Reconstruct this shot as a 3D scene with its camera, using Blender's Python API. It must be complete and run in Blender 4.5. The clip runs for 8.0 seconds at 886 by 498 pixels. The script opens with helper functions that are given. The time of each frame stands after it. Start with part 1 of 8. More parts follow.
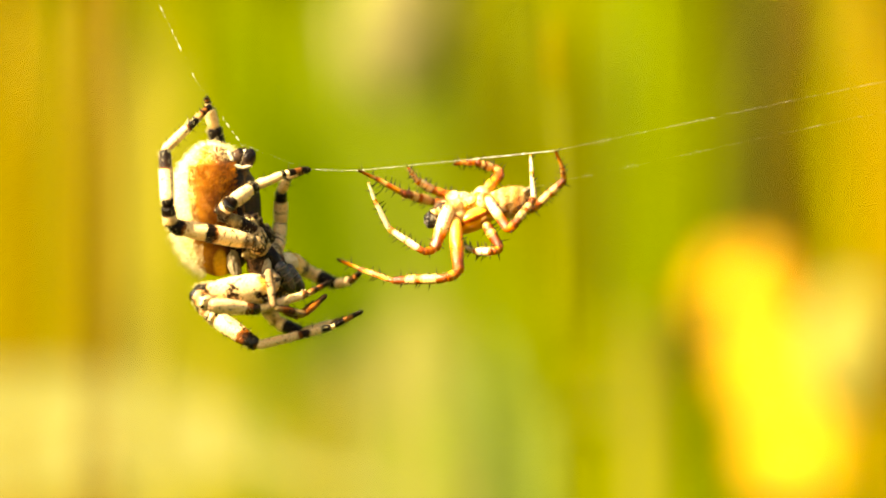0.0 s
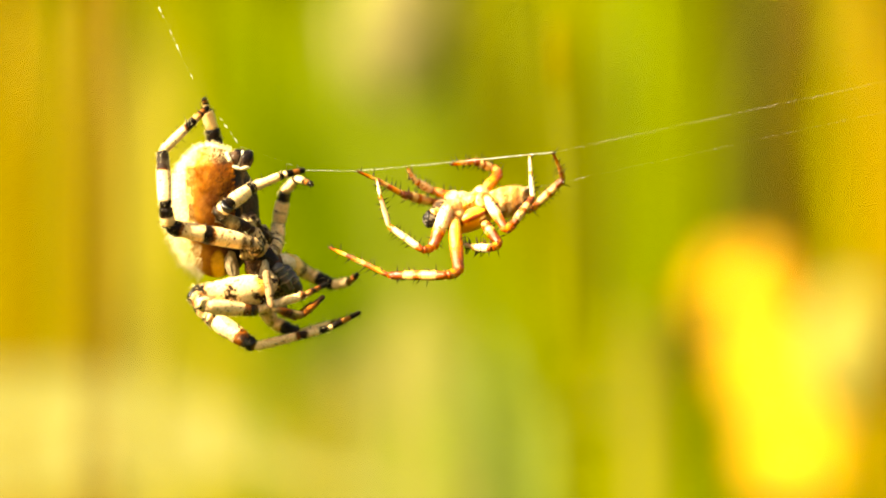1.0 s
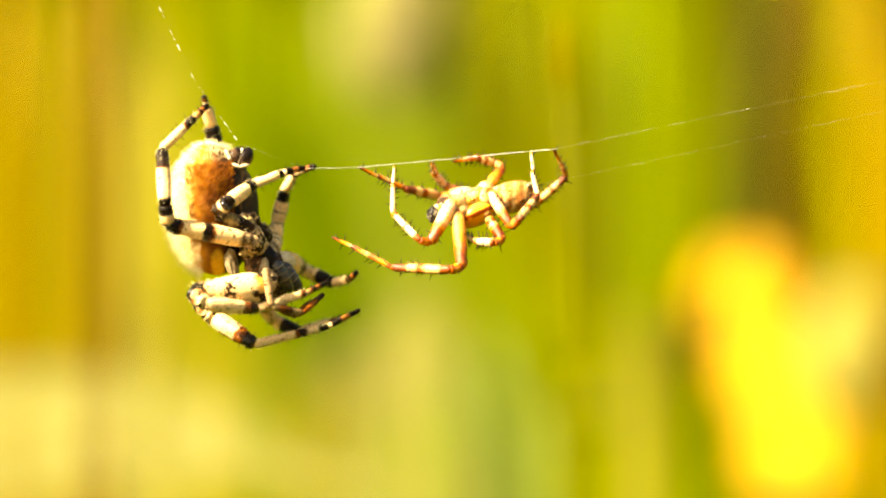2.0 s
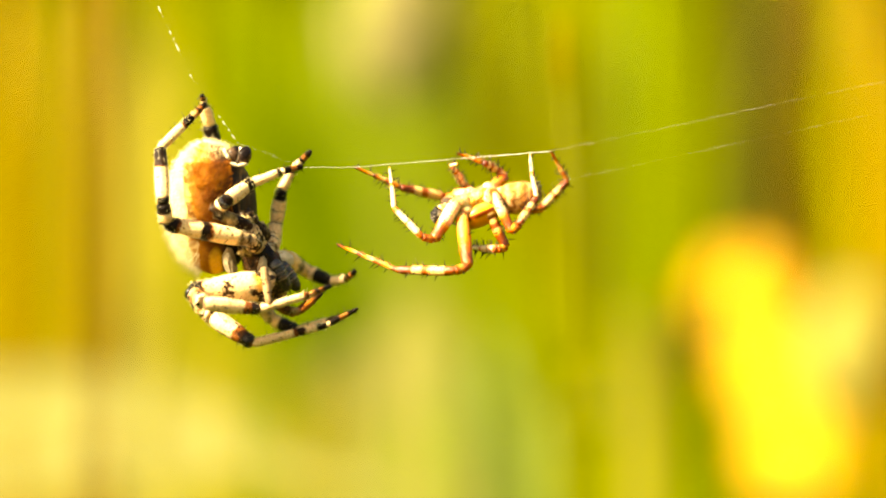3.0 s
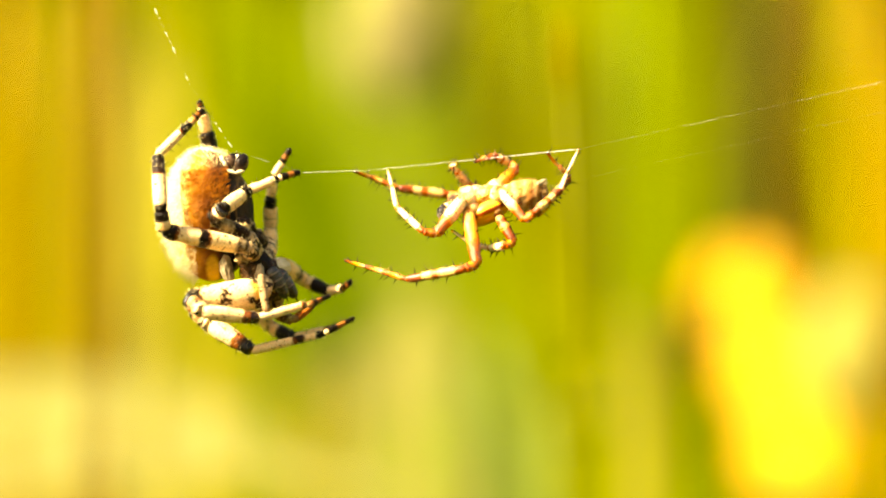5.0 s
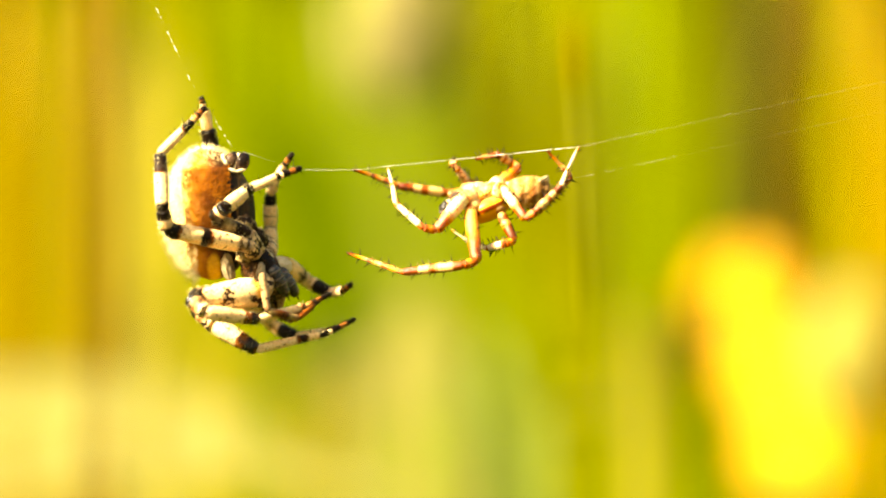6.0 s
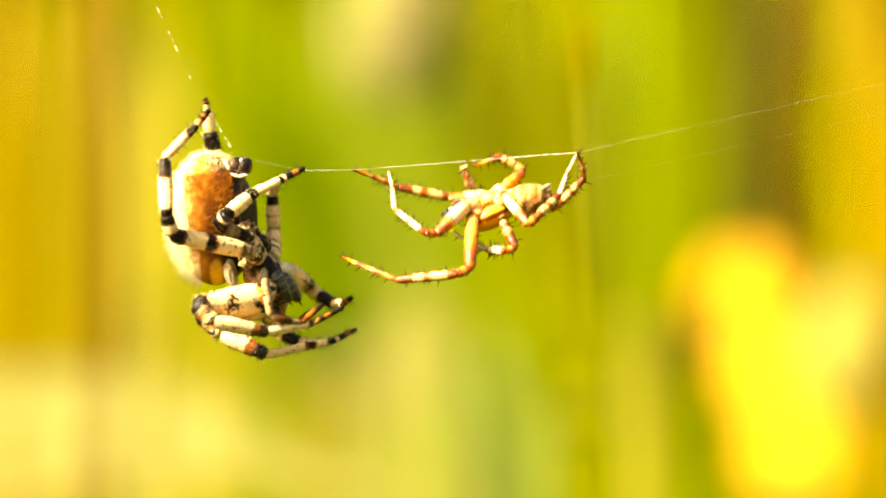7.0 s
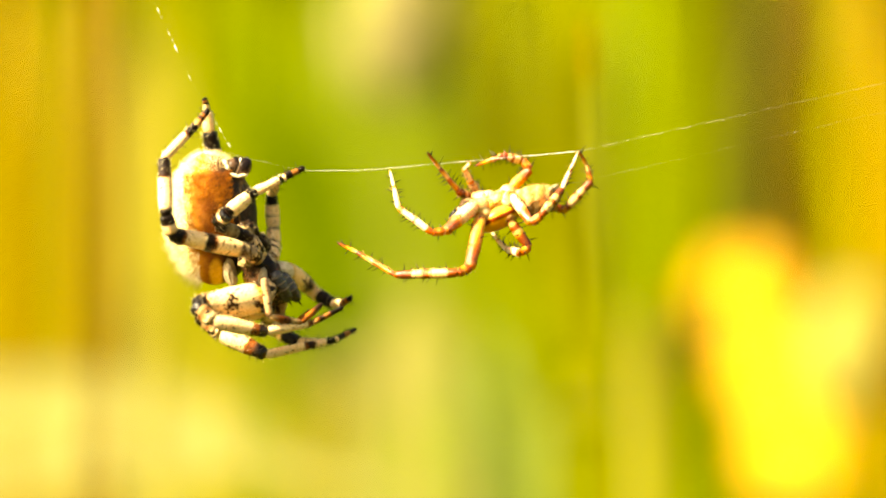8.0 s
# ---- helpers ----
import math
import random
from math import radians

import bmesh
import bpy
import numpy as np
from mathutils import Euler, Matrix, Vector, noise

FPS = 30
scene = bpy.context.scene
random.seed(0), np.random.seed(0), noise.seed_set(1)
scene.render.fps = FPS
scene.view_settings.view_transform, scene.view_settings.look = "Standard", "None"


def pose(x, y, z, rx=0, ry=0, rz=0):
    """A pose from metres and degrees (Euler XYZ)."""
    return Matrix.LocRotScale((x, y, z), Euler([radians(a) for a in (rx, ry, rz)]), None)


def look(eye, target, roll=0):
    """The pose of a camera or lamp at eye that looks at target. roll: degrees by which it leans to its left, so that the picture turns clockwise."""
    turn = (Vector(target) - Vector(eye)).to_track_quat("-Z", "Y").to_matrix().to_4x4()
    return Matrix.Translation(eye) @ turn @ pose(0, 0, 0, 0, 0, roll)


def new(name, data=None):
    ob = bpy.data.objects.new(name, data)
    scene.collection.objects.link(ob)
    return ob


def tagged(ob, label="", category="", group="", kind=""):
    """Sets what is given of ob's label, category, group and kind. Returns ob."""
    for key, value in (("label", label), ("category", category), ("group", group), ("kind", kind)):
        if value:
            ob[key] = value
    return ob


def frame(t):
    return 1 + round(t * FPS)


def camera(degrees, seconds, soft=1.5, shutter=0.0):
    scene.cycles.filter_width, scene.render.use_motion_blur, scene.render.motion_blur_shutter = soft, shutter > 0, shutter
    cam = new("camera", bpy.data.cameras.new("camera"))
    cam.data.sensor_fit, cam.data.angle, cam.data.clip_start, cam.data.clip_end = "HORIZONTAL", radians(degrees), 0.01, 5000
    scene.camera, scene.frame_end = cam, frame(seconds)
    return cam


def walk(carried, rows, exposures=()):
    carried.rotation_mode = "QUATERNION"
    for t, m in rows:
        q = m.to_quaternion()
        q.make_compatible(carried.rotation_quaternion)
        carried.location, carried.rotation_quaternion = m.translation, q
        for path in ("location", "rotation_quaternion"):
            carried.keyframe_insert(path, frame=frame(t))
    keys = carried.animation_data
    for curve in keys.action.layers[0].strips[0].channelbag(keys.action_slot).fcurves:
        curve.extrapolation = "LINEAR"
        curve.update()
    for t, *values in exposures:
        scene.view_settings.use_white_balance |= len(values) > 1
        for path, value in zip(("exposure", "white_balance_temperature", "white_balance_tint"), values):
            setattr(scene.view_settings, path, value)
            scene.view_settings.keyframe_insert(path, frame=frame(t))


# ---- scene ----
# A female orb-weaver and her smaller suitor on silk, in a sunlit meadow.
MM = 0.001
HIGH = 0.5        # the silk's height over the ground, m
EYE = 450.0       # how far the camera stands from the silk, mm

cam = camera(12.0, 8.0, soft=1.9, shutter=0.5)
cam.data.dof.use_dof = True
cam.data.dof.focus_distance = 0.447
cam.data.dof.aperture_fstop = 10.0
walk(cam, [(0.0, look((0, -EYE * MM, HIGH), (0, 0, HIGH))), (8.0, look((0, -EYE * MM, HIGH), (0, 0, HIGH)))],
     exposures=[(0.0, 2.55), (8.0, 2.72)])

# ---- light ----
SUN_FROM = Vector((-0.68, -0.34, 0.66)).normalized()
world = bpy.data.worlds.new("world")
scene.world = world
world.use_nodes = True
wn = world.node_tree.nodes
sky = wn.new("ShaderNodeTexSky")
sky.sky_type = "NISHITA"
sky.sun_disc = False
sky.ozone_density = 0.2
sky.dust_density = 4.0
sky.sun_elevation = math.asin(SUN_FROM.z)
sky.sun_rotation = math.atan2(SUN_FROM.x, SUN_FROM.y)
wn["Background"].inputs["Strength"].default_value = 0.05
world.node_tree.links.new(sky.outputs["Color"], wn["Background"].inputs["Color"])
sun = new("sun", bpy.data.lights.new("sun", "SUN"))
sun.data.energy = 5.0
sun.data.angle = radians(0.5)
sun.data.color = (1.0, 0.93, 0.8)
sun.matrix_world = look(SUN_FROM * 3, (0, 0, 0))
scene.view_settings.use_white_balance = True
scene.view_settings.white_balance_temperature = 9200
scene.view_settings.white_balance_tint = 3


# ---- materials ----
def shader(name):
    m = bpy.data.materials.new(name)
    m.use_nodes = True
    return m, m.node_tree.nodes, m.node_tree.links, m.node_tree.nodes["Principled BSDF"]


def ramp_node(n, stops, smooth=False):
    node = n.new("ShaderNodeValToRGB")
    r = node.color_ramp
    if smooth:
        r.interpolation = "EASE"
    while len(r.elements) < len(stops):
        r.elements.new(0.5)
    for e, (at, c) in zip(r.elements, stops):
        e.position, e.color = at, (*c, 1)
    return node


def noise_node(n, l, scale, detail=4, rough=0.6, vec=None, coord="Object"):
    t = n.new("ShaderNodeTexNoise")
    t.inputs["Scale"].default_value, t.inputs["Detail"].default_value, t.inputs["Roughness"].default_value = scale, detail, rough
    if vec is None:
        vec = n.new("ShaderNodeTexCoord").outputs[coord]
    l.new(vec, t.inputs["Vector"])
    return t


def math_node(n, l, op, a, b):
    m = n.new("ShaderNodeMath")
    m.operation = op
    for k, v in enumerate((a, b)):
        if isinstance(v, (int, float)):
            m.inputs[k].default_value = v
        else:
            l.new(v, m.inputs[k])
    return m.outputs[0]


def mix_node(n, l, fac, a, b, kind="MIX"):
    m = n.new("ShaderNodeMix")
    m.data_type, m.blend_type = "RGBA", kind
    for k, v in ((0, fac), (6, a), (7, b)):
        if isinstance(v, (int, float)):
            m.inputs[k].default_value = v
        elif isinstance(v, tuple):
            m.inputs[k].default_value = (*v, 1)
        else:
            l.new(v, m.inputs[k])
    return m.outputs[2]


def bump_node(n, l, b, height, strength, dist):
    k = n.new("ShaderNodeBump")
    k.inputs["Strength"].default_value, k.inputs["Distance"].default_value = strength, dist
    l.new(height, k.inputs["Height"])
    l.new(k.outputs[0], b.inputs["Normal"])


def cuticle(name, stops, spot=None, spot_amount=0.6, rough=0.28, sss=0.05, gloss=0.08, deep=0.0007, spot_scale=1250, fleck=0.65, wobble=0.12):
    """Banded skin of a leg: colours along the part's length, with wobbling edges, freckles and fine relief."""
    m, n, l, b = shader(name)
    tc = n.new("ShaderNodeTexCoord")
    sep = n.new("ShaderNodeSeparateXYZ")
    l.new(tc.outputs["Generated"], sep.inputs[0])
    wob = noise_node(n, l, 1400, 3, 0.6, tc.outputs["Object"])
    along = math_node(n, l, "ADD", sep.outputs["Z"], math_node(n, l, "MULTIPLY", math_node(n, l, "SUBTRACT", wob.outputs["Fac"], 0.5), wobble))
    ramp = ramp_node(n, stops)
    l.new(along, ramp.inputs["Fac"])
    col = ramp.outputs["Color"]
    grain = noise_node(n, l, 5200, 3, 0.7, tc.outputs["Object"])
    if spot:
        s = ramp_node(n, [(spot_amount - 0.03, (0, 0, 0)), (spot_amount + 0.02, (1, 1, 1))])
        l.new(noise_node(n, l, spot_scale, 3, 0.6, tc.outputs["Object"]).outputs["Fac"], s.inputs["Fac"])
        col = mix_node(n, l, s.outputs["Color"], col, spot)
    g = ramp_node(n, [(0.34, (0.68, 0.50, 0.32)), (0.50, (1.0, 1.0, 1.0))])
    l.new(grain.outputs["Fac"], g.inputs["Fac"])
    col = mix_node(n, l, 1.0, col, g.outputs["Color"], "MULTIPLY")
    flecks = ramp_node(n, [(fleck - 0.02, (1, 1, 1)), (fleck + 0.03, (0.30, 0.15, 0.06))])
    l.new(noise_node(n, l, 2500, 2, 0.6, tc.outputs["Object"]).outputs["Fac"], flecks.inputs["Fac"])
    col = mix_node(n, l, 1.0, col, flecks.outputs["Color"], "MULTIPLY")
    l.new(col, b.inputs["Base Color"])
    b.inputs["Roughness"].default_value = rough
    b.inputs["Specular IOR Level"].default_value = gloss
    b.inputs["Subsurface Weight"].default_value = sss
    b.inputs["Subsurface Radius"].default_value = (1.0, 0.45, 0.15)
    b.inputs["Subsurface Scale"].default_value = deep
    bump_node(n, l, b, grain.outputs["Fac"], 0.8, 0.00012)
    return m


def mottled(name, colours, scale, rough=0.5, bump=0.4, dist=0.0001, sss=0.0, detail=5, gloss=0.1):
    m, n, l, b = shader(name)
    t = noise_node(n, l, scale, detail, 0.65)
    fine = noise_node(n, l, scale * 6, 3, 0.6)
    step = 1.0 / (len(colours) - 1)
    b.inputs["Specular IOR Level"].default_value = gloss
    ramp = ramp_node(n, [(0.39 + 0.22 * k * step, c) for k, c in enumerate(colours)])
    l.new(math_node(n, l, "ADD", math_node(n, l, "MULTIPLY", t.outputs["Fac"], 0.75), math_node(n, l, "MULTIPLY", fine.outputs["Fac"], 0.25)), ramp.inputs["Fac"])
    l.new(ramp.outputs["Color"], b.inputs["Base Color"])
    b.inputs["Roughness"].default_value = rough
    if sss:
        b.inputs["Subsurface Weight"].default_value = sss
        b.inputs["Subsurface Radius"].default_value = (1.0, 0.45, 0.15)
        b.inputs["Subsurface Scale"].default_value = 0.0005
    bump_node(n, l, b, fine.outputs["Fac"], bump, dist)
    return m


CREAM, BLACK, BROWN, RUST = (0.88, 0.61, 0.31), (0.006, 0.003, 0.0015), (0.04, 0.016, 0.006), (0.19, 0.05, 0.007)
TAWNY = (0.27, 0.095, 0.02)
F_FEMUR = cuticle("female_femur_skin", [(0, BROWN), (0.06, (0.4, 0.28, 0.15)), (0.11, BROWN), (0.17, CREAM), (0.44, CREAM), (0.47, RUST), (0.49, BLACK), (0.58, BLACK), (0.60, CREAM), (0.82, CREAM), (0.84, RUST), (0.87, BLACK), (1, BLACK)], BROWN, 0.64)
F_THIGH = cuticle("female_spotted_skin", [(0, (0.50, 0.28, 0.05)), (0.14, (0.6, 0.34, 0.07)), (0.24, CREAM), (0.78, CREAM), (0.82, (0.4, 0.2, 0.07)), (0.86, BLACK), (1, BLACK)], (0.03, 0.012, 0.004), 0.56, spot_scale=560, wobble=0.3)
F_PATELLA = cuticle("female_patella_skin", [(0, BLACK), (0.14, BROWN), (0.2, (0.6, 0.36, 0.13)), (0.46, CREAM), (0.54, BROWN), (0.6, BLACK), (1, BLACK)])
F_BLACK_PATELLA = cuticle("female_black_patella_skin", [(0, BLACK), (0.45, BROWN), (0.52, CREAM), (0.62, CREAM), (0.66, BLACK), (1, BLACK)], CREAM, 0.68, 0.16, 0.03, 0.5)
F_KNEE = cuticle("female_rusty_knee_skin", [(0, BLACK), (0.28, BLACK), (0.36, (0.5, 0.3, 0.12)), (0.5, RUST), (0.68, (0.5, 0.3, 0.12)), (0.82, CREAM), (1, CREAM)], BLACK, 0.54, 0.2, 0.05, 0.4, wobble=0.4)
F_TIBIA = cuticle("female_tibia_skin", [(0, BLACK), (0.10, BLACK), (0.13, CREAM), (0.60, CREAM), (0.62, RUST), (0.65, (0.02, 0.008, 0.004)), (0.95, BLACK), (0.98, CREAM)])
F_THIRD_TIBIA = cuticle("female_third_tibia_skin", [(0, BLACK), (0.10, BLACK), (0.13, CREAM), (0.74, CREAM), (0.77, BROWN), (0.8, BLACK), (1, BLACK)])
F_FAR_TIBIA = cuticle("female_half_black_tibia_skin", [(0, BLACK), (0.10, BLACK), (0.13, CREAM), (0.50, CREAM), (0.52, BROWN), (0.56, BLACK), (1, BLACK)])
F_FLECKED_TIBIA = cuticle("female_flecked_tibia_skin", [(0, BROWN), (0.06, CREAM), (0.36, CREAM), (0.39, BROWN), (0.42, CREAM), (0.66, CREAM), (0.69, BLACK), (1, BLACK)], BROWN, 0.63)
F_PALE_PATELLA = cuticle("female_pale_patella_skin", [(0, BROWN), (0.2, CREAM), (0.7, CREAM), (0.78, BLACK), (0.88, CREAM), (1, CREAM)], BROWN, 0.62)
F_SHIN = cuticle("female_front_tibia_skin", [(0, BROWN), (0.05, CREAM), (0.67, CREAM), (0.69, (0.22, 0.065, 0.010)), (0.78, RUST), (0.83, BLACK), (0.94, BROWN), (1, RUST)], BROWN, 0.64, 0.18, 0.06, 0.35)
F_LOWER_SHIN = cuticle("female_second_tibia_skin", [(0, BROWN), (0.07, CREAM), (0.55, CREAM), (0.58, (0.22, 0.065, 0.010)), (0.70, RUST), (0.75, BROWN), (0.8, BLACK), (0.94, BLACK), (1, RUST)], BROWN, 0.62, 0.18, 0.06, 0.35)
F_BLACK_SHIN = cuticle("female_far_tibia_skin", [(0, CREAM), (0.34, CREAM), (0.38, BROWN), (0.44, BLACK), (1, BLACK)])
F_META = cuticle("female_metatarsus_skin", [(0, CREAM), (0.60, CREAM), (0.64, RUST), (0.68, BLACK), (0.88, BLACK), (0.91, (0.6, 0.34, 0.12)), (1, (0.6, 0.34, 0.12))])
F_THIRD_META = cuticle("female_third_metatarsus_skin", [(0, BLACK), (0.10, BLACK), (0.13, CREAM), (0.80, CREAM), (0.83, BLACK), (1, BLACK)])
F_WHITE_META = cuticle("female_cream_metatarsus_skin", [(0, CREAM), (0.88, CREAM), (0.92, BLACK), (1, BLACK)])
F_LONG_META = cuticle("female_front_metatarsus_skin", [(0, CREAM), (0.82, CREAM), (0.86, TAWNY), (0.92, BROWN), (1, RUST)])
F_LOWER_META = cuticle("female_second_metatarsus_skin", [(0, CREAM), (0.52, CREAM), (0.56, RUST), (0.6, BLACK), (0.68, BROWN), (0.71, CREAM), (0.82, CREAM), (0.85, BLACK), (1, BLACK)])
F_TARSUS = cuticle("female_tarsus_skin", [(0, (0.55, 0.30, 0.10)), (0.18, TAWNY), (0.26, BLACK), (0.36, BROWN), (0.42, TAWNY), (0.54, RUST), (0.6, BLACK), (1, BLACK)])
F_RINGED_TARSUS = cuticle("female_ringed_tarsus_skin", [(0, CREAM), (0.10, CREAM), (0.14, BLACK), (0.38, BLACK), (0.44, TAWNY), (0.62, TAWNY), (0.68, BLACK), (1, BLACK)])
F_PALE_TARSUS = cuticle("female_pale_tarsus_skin", [(0, CREAM), (0.44, CREAM), (0.48, BLACK), (0.56, BLACK), (0.6, TAWNY), (0.72, TAWNY), (0.76, BLACK), (1, BLACK)])
F_DARK = cuticle("female_dark_femur_skin", [(0, BROWN), (0.4, BLACK), (0.6, (0.3, 0.22, 0.1)), (0.8, BLACK), (1, BLACK)], (0.3, 0.22, 0.1), 0.6)
F_COXA = cuticle("female_coxa_skin", [(0, (0.06, 0.03, 0.012)), (0.35, (0.5, 0.36, 0.19)), (0.8, CREAM), (1, (0.3, 0.2, 0.1))], (0.02, 0.009, 0.004), 0.5)
F_PALPS = (cuticle("female_beige_palp_skin", [(0, (0.24, 0.15, 0.08)), (0.5, (0.38, 0.25, 0.13)), (1, (0.26, 0.15, 0.07))], BROWN, 0.56),
           cuticle("female_rusty_palp_skin", [(0, (0.4, 0.28, 0.12)), (0.3, RUST), (0.6, BROWN), (0.75, (0.4, 0.28, 0.12)), (1, RUST)], BLACK, 0.58),
           cuticle("female_palp_tip_skin", [(0, RUST), (0.4, (0.3, 0.09, 0.012)), (0.7, BROWN), (1, BLACK)]))
# the narrow pale rings paint glints along the jaw's ridges
F_JAW = cuticle("female_jaw_skin", [(0, (0.012, 0.008, 0.006)), (0.15, (0.010, 0.007, 0.005)), (0.19, (0.14, 0.10, 0.07)), (0.23, (0.01, 0.007, 0.005)), (0.38, (0.010, 0.007, 0.005)), (0.42, (0.14, 0.10, 0.07)), (0.46, (0.01, 0.007, 0.005)), (0.58, (0.03, 0.02, 0.015)), (0.62, (0.14, 0.10, 0.07)), (0.65, BLACK), (1, BLACK)], None, 0.6, 0.14, 0.02, 0.6)

GOLD, AMBER, PALE, DARK = (0.62, 0.23, 0.012), (0.40, 0.08, 0.003), (0.74, 0.47, 0.16), (0.02, 0.007, 0.003)
REDDISH, IVORY = (0.23, 0.042, 0.001), (0.84, 0.63, 0.37)
M_FEMUR = cuticle("male_femur_skin", [(0, PALE), (0.16, (0.70, 0.34, 0.05)), (0.50, GOLD), (0.60, (0.52, 0.14, 0.005)), (0.66, AMBER), (0.84, REDDISH), (0.92, AMBER), (1, GOLD)], AMBER, 0.66, 0.24, 0.6, 0.45, 0.0013)
M_BROWN_FEMUR = cuticle("male_brown_femur_skin", [(0, PALE), (0.14, (0.6, 0.34, 0.07)), (0.20, REDDISH), (0.32, REDDISH), (0.36, PALE), (0.48, (0.6, 0.26, 0.02)), (0.53, REDDISH), (0.86, (0.12, 0.018, 0.001)), (0.91, GOLD), (1, AMBER)], (0.12, 0.022, 0.001), 0.62, 0.26, 0.25, 0.45, 0.0006)
# ivory bands, whitened so the colour also carries the near legs' highlight
M_PALE_FEMUR = cuticle("male_pale_femur_skin", [(0, (0.66, 0.40, 0.09)), (0.16, IVORY), (0.46, (0.86, 0.66, 0.38)), (0.60, GOLD), (0.66, AMBER), (0.88, REDDISH), (1, GOLD)], GOLD, 0.64, 0.2, 0.5, 0.7, 0.0008)
M_PATELLA = cuticle("male_patella_skin", [(0, REDDISH), (0.3, AMBER), (0.5, GOLD), (0.7, AMBER), (1, REDDISH)], PALE, 0.6, 0.26, 0.5, 0.45, 0.0009)
M_TIBIA = cuticle("male_tibia_skin", [(0, REDDISH), (0.15, REDDISH), (0.19, PALE), (0.40, PALE), (0.45, AMBER), (0.53, REDDISH), (0.57, PALE), (0.69, PALE), (0.73, REDDISH), (0.94, (0.13, 0.018, 0.001)), (1, AMBER)], AMBER, 0.6, 0.26, 0.2, 0.45, 0.0005, 900)
M_META = cuticle("male_metatarsus_skin", [(0, AMBER), (0.1, REDDISH), (0.16, GOLD), (0.36, (0.52, 0.17, 0.008)), (0.42, AMBER), (0.54, AMBER), (0.59, PALE), (0.78, GOLD), (0.86, REDDISH), (1, DARK)], None, 0.6, 0.28, 0.35, 0.45, 0.0007)
M_TARSUS = cuticle("male_tarsus_skin", [(0, PALE), (0.3, GOLD), (0.6, AMBER), (0.84, (0.08, 0.022, 0.004)), (1, DARK)], None, 0.6, 0.32, 0.2)
# pale tibia and metatarsus skins with a silvery sheen painted in
M_WHITE_TIBIA = cuticle("male_pale_tibia_skin", [(0, REDDISH), (0.14, AMBER), (0.20, IVORY), (0.44, IVORY), (0.48, GOLD), (0.54, IVORY), (0.80, IVORY), (0.86, AMBER), (1, GOLD)], AMBER, 0.62, 0.22, 0.4, 0.6, 0.0009)
M_WHITE_META = cuticle("male_pale_metatarsus_skin", [(0, AMBER), (0.06, IVORY), (0.72, IVORY), (0.85, GOLD), (1, DARK)], AMBER, 0.66, 0.24, 0.4, 0.55, 0.0009)
M_COXA = cuticle("male_coxa_skin", [(0, AMBER), (0.25, GOLD), (0.5, IVORY), (0.8, PALE), (1, AMBER)], REDDISH, 0.60, 0.28, 0.5, 0.4, 0.0009)
BRISTLE = mottled("dark_bristle", [(0.008, 0.005, 0.003), (0.02, 0.01, 0.005)], 900, 0.4, 0)
M_BRISTLE = mottled("brown_bristle", [(0.010, 0.005, 0.003), (0.025, 0.010, 0.004)], 900, 0.4, 0)
FUR = mottled("pale_fur", [(0.70, 0.55, 0.24), (0.85, 0.74, 0.46)], 600, 0.5, 0)
M_FUR = mottled("amber_hair", [(0.36, 0.15, 0.03), (0.60, 0.36, 0.12)], 600, 0.5, 0)
GOLD_FUR = mottled("golden_fur", [(0.15, 0.034, 0.002), (0.28, 0.080, 0.003), (0.42, 0.155, 0.010)], 500, 0.5, 0)
CUTICLE_BLACK = mottled("black_cuticle", [(0.004, 0.003, 0.003), (0.014, 0.008, 0.006), (0.10, 0.055, 0.03)], 700, 0.2, 0.5, 0.00006)
GREY = mottled("grey_brown_cuticle", [(0.006, 0.004, 0.003), (0.028, 0.013, 0.006), (0.09, 0.04, 0.016), (0.50, 0.36, 0.18)], 650, 0.26, 0.9, 0.00016)
WHITE_RING = mottled("white_cuticle", [(0.45, 0.36, 0.22), (0.7, 0.6, 0.42)], 900, 0.4)
FOLD = mottled("grey_fold_skin", [(0.10, 0.07, 0.04), (0.26, 0.20, 0.12), (0.40, 0.32, 0.20)], 500, 0.5, 0.6)
BELLY = mottled("spotted_belly_skin", [(0.008, 0.005, 0.003), (0.03, 0.015, 0.006), (0.42, 0.30, 0.13)], 800, 0.4, 0.6)
BULB = mottled("black_palp_bulb", [(0.004, 0.004, 0.004), (0.02, 0.016, 0.014), (0.3, 0.26, 0.2)], 1300, 0.16, 0.5, 0.00008)
M_CARAPACE_LINE = (0.14, 0.016, 0.001)


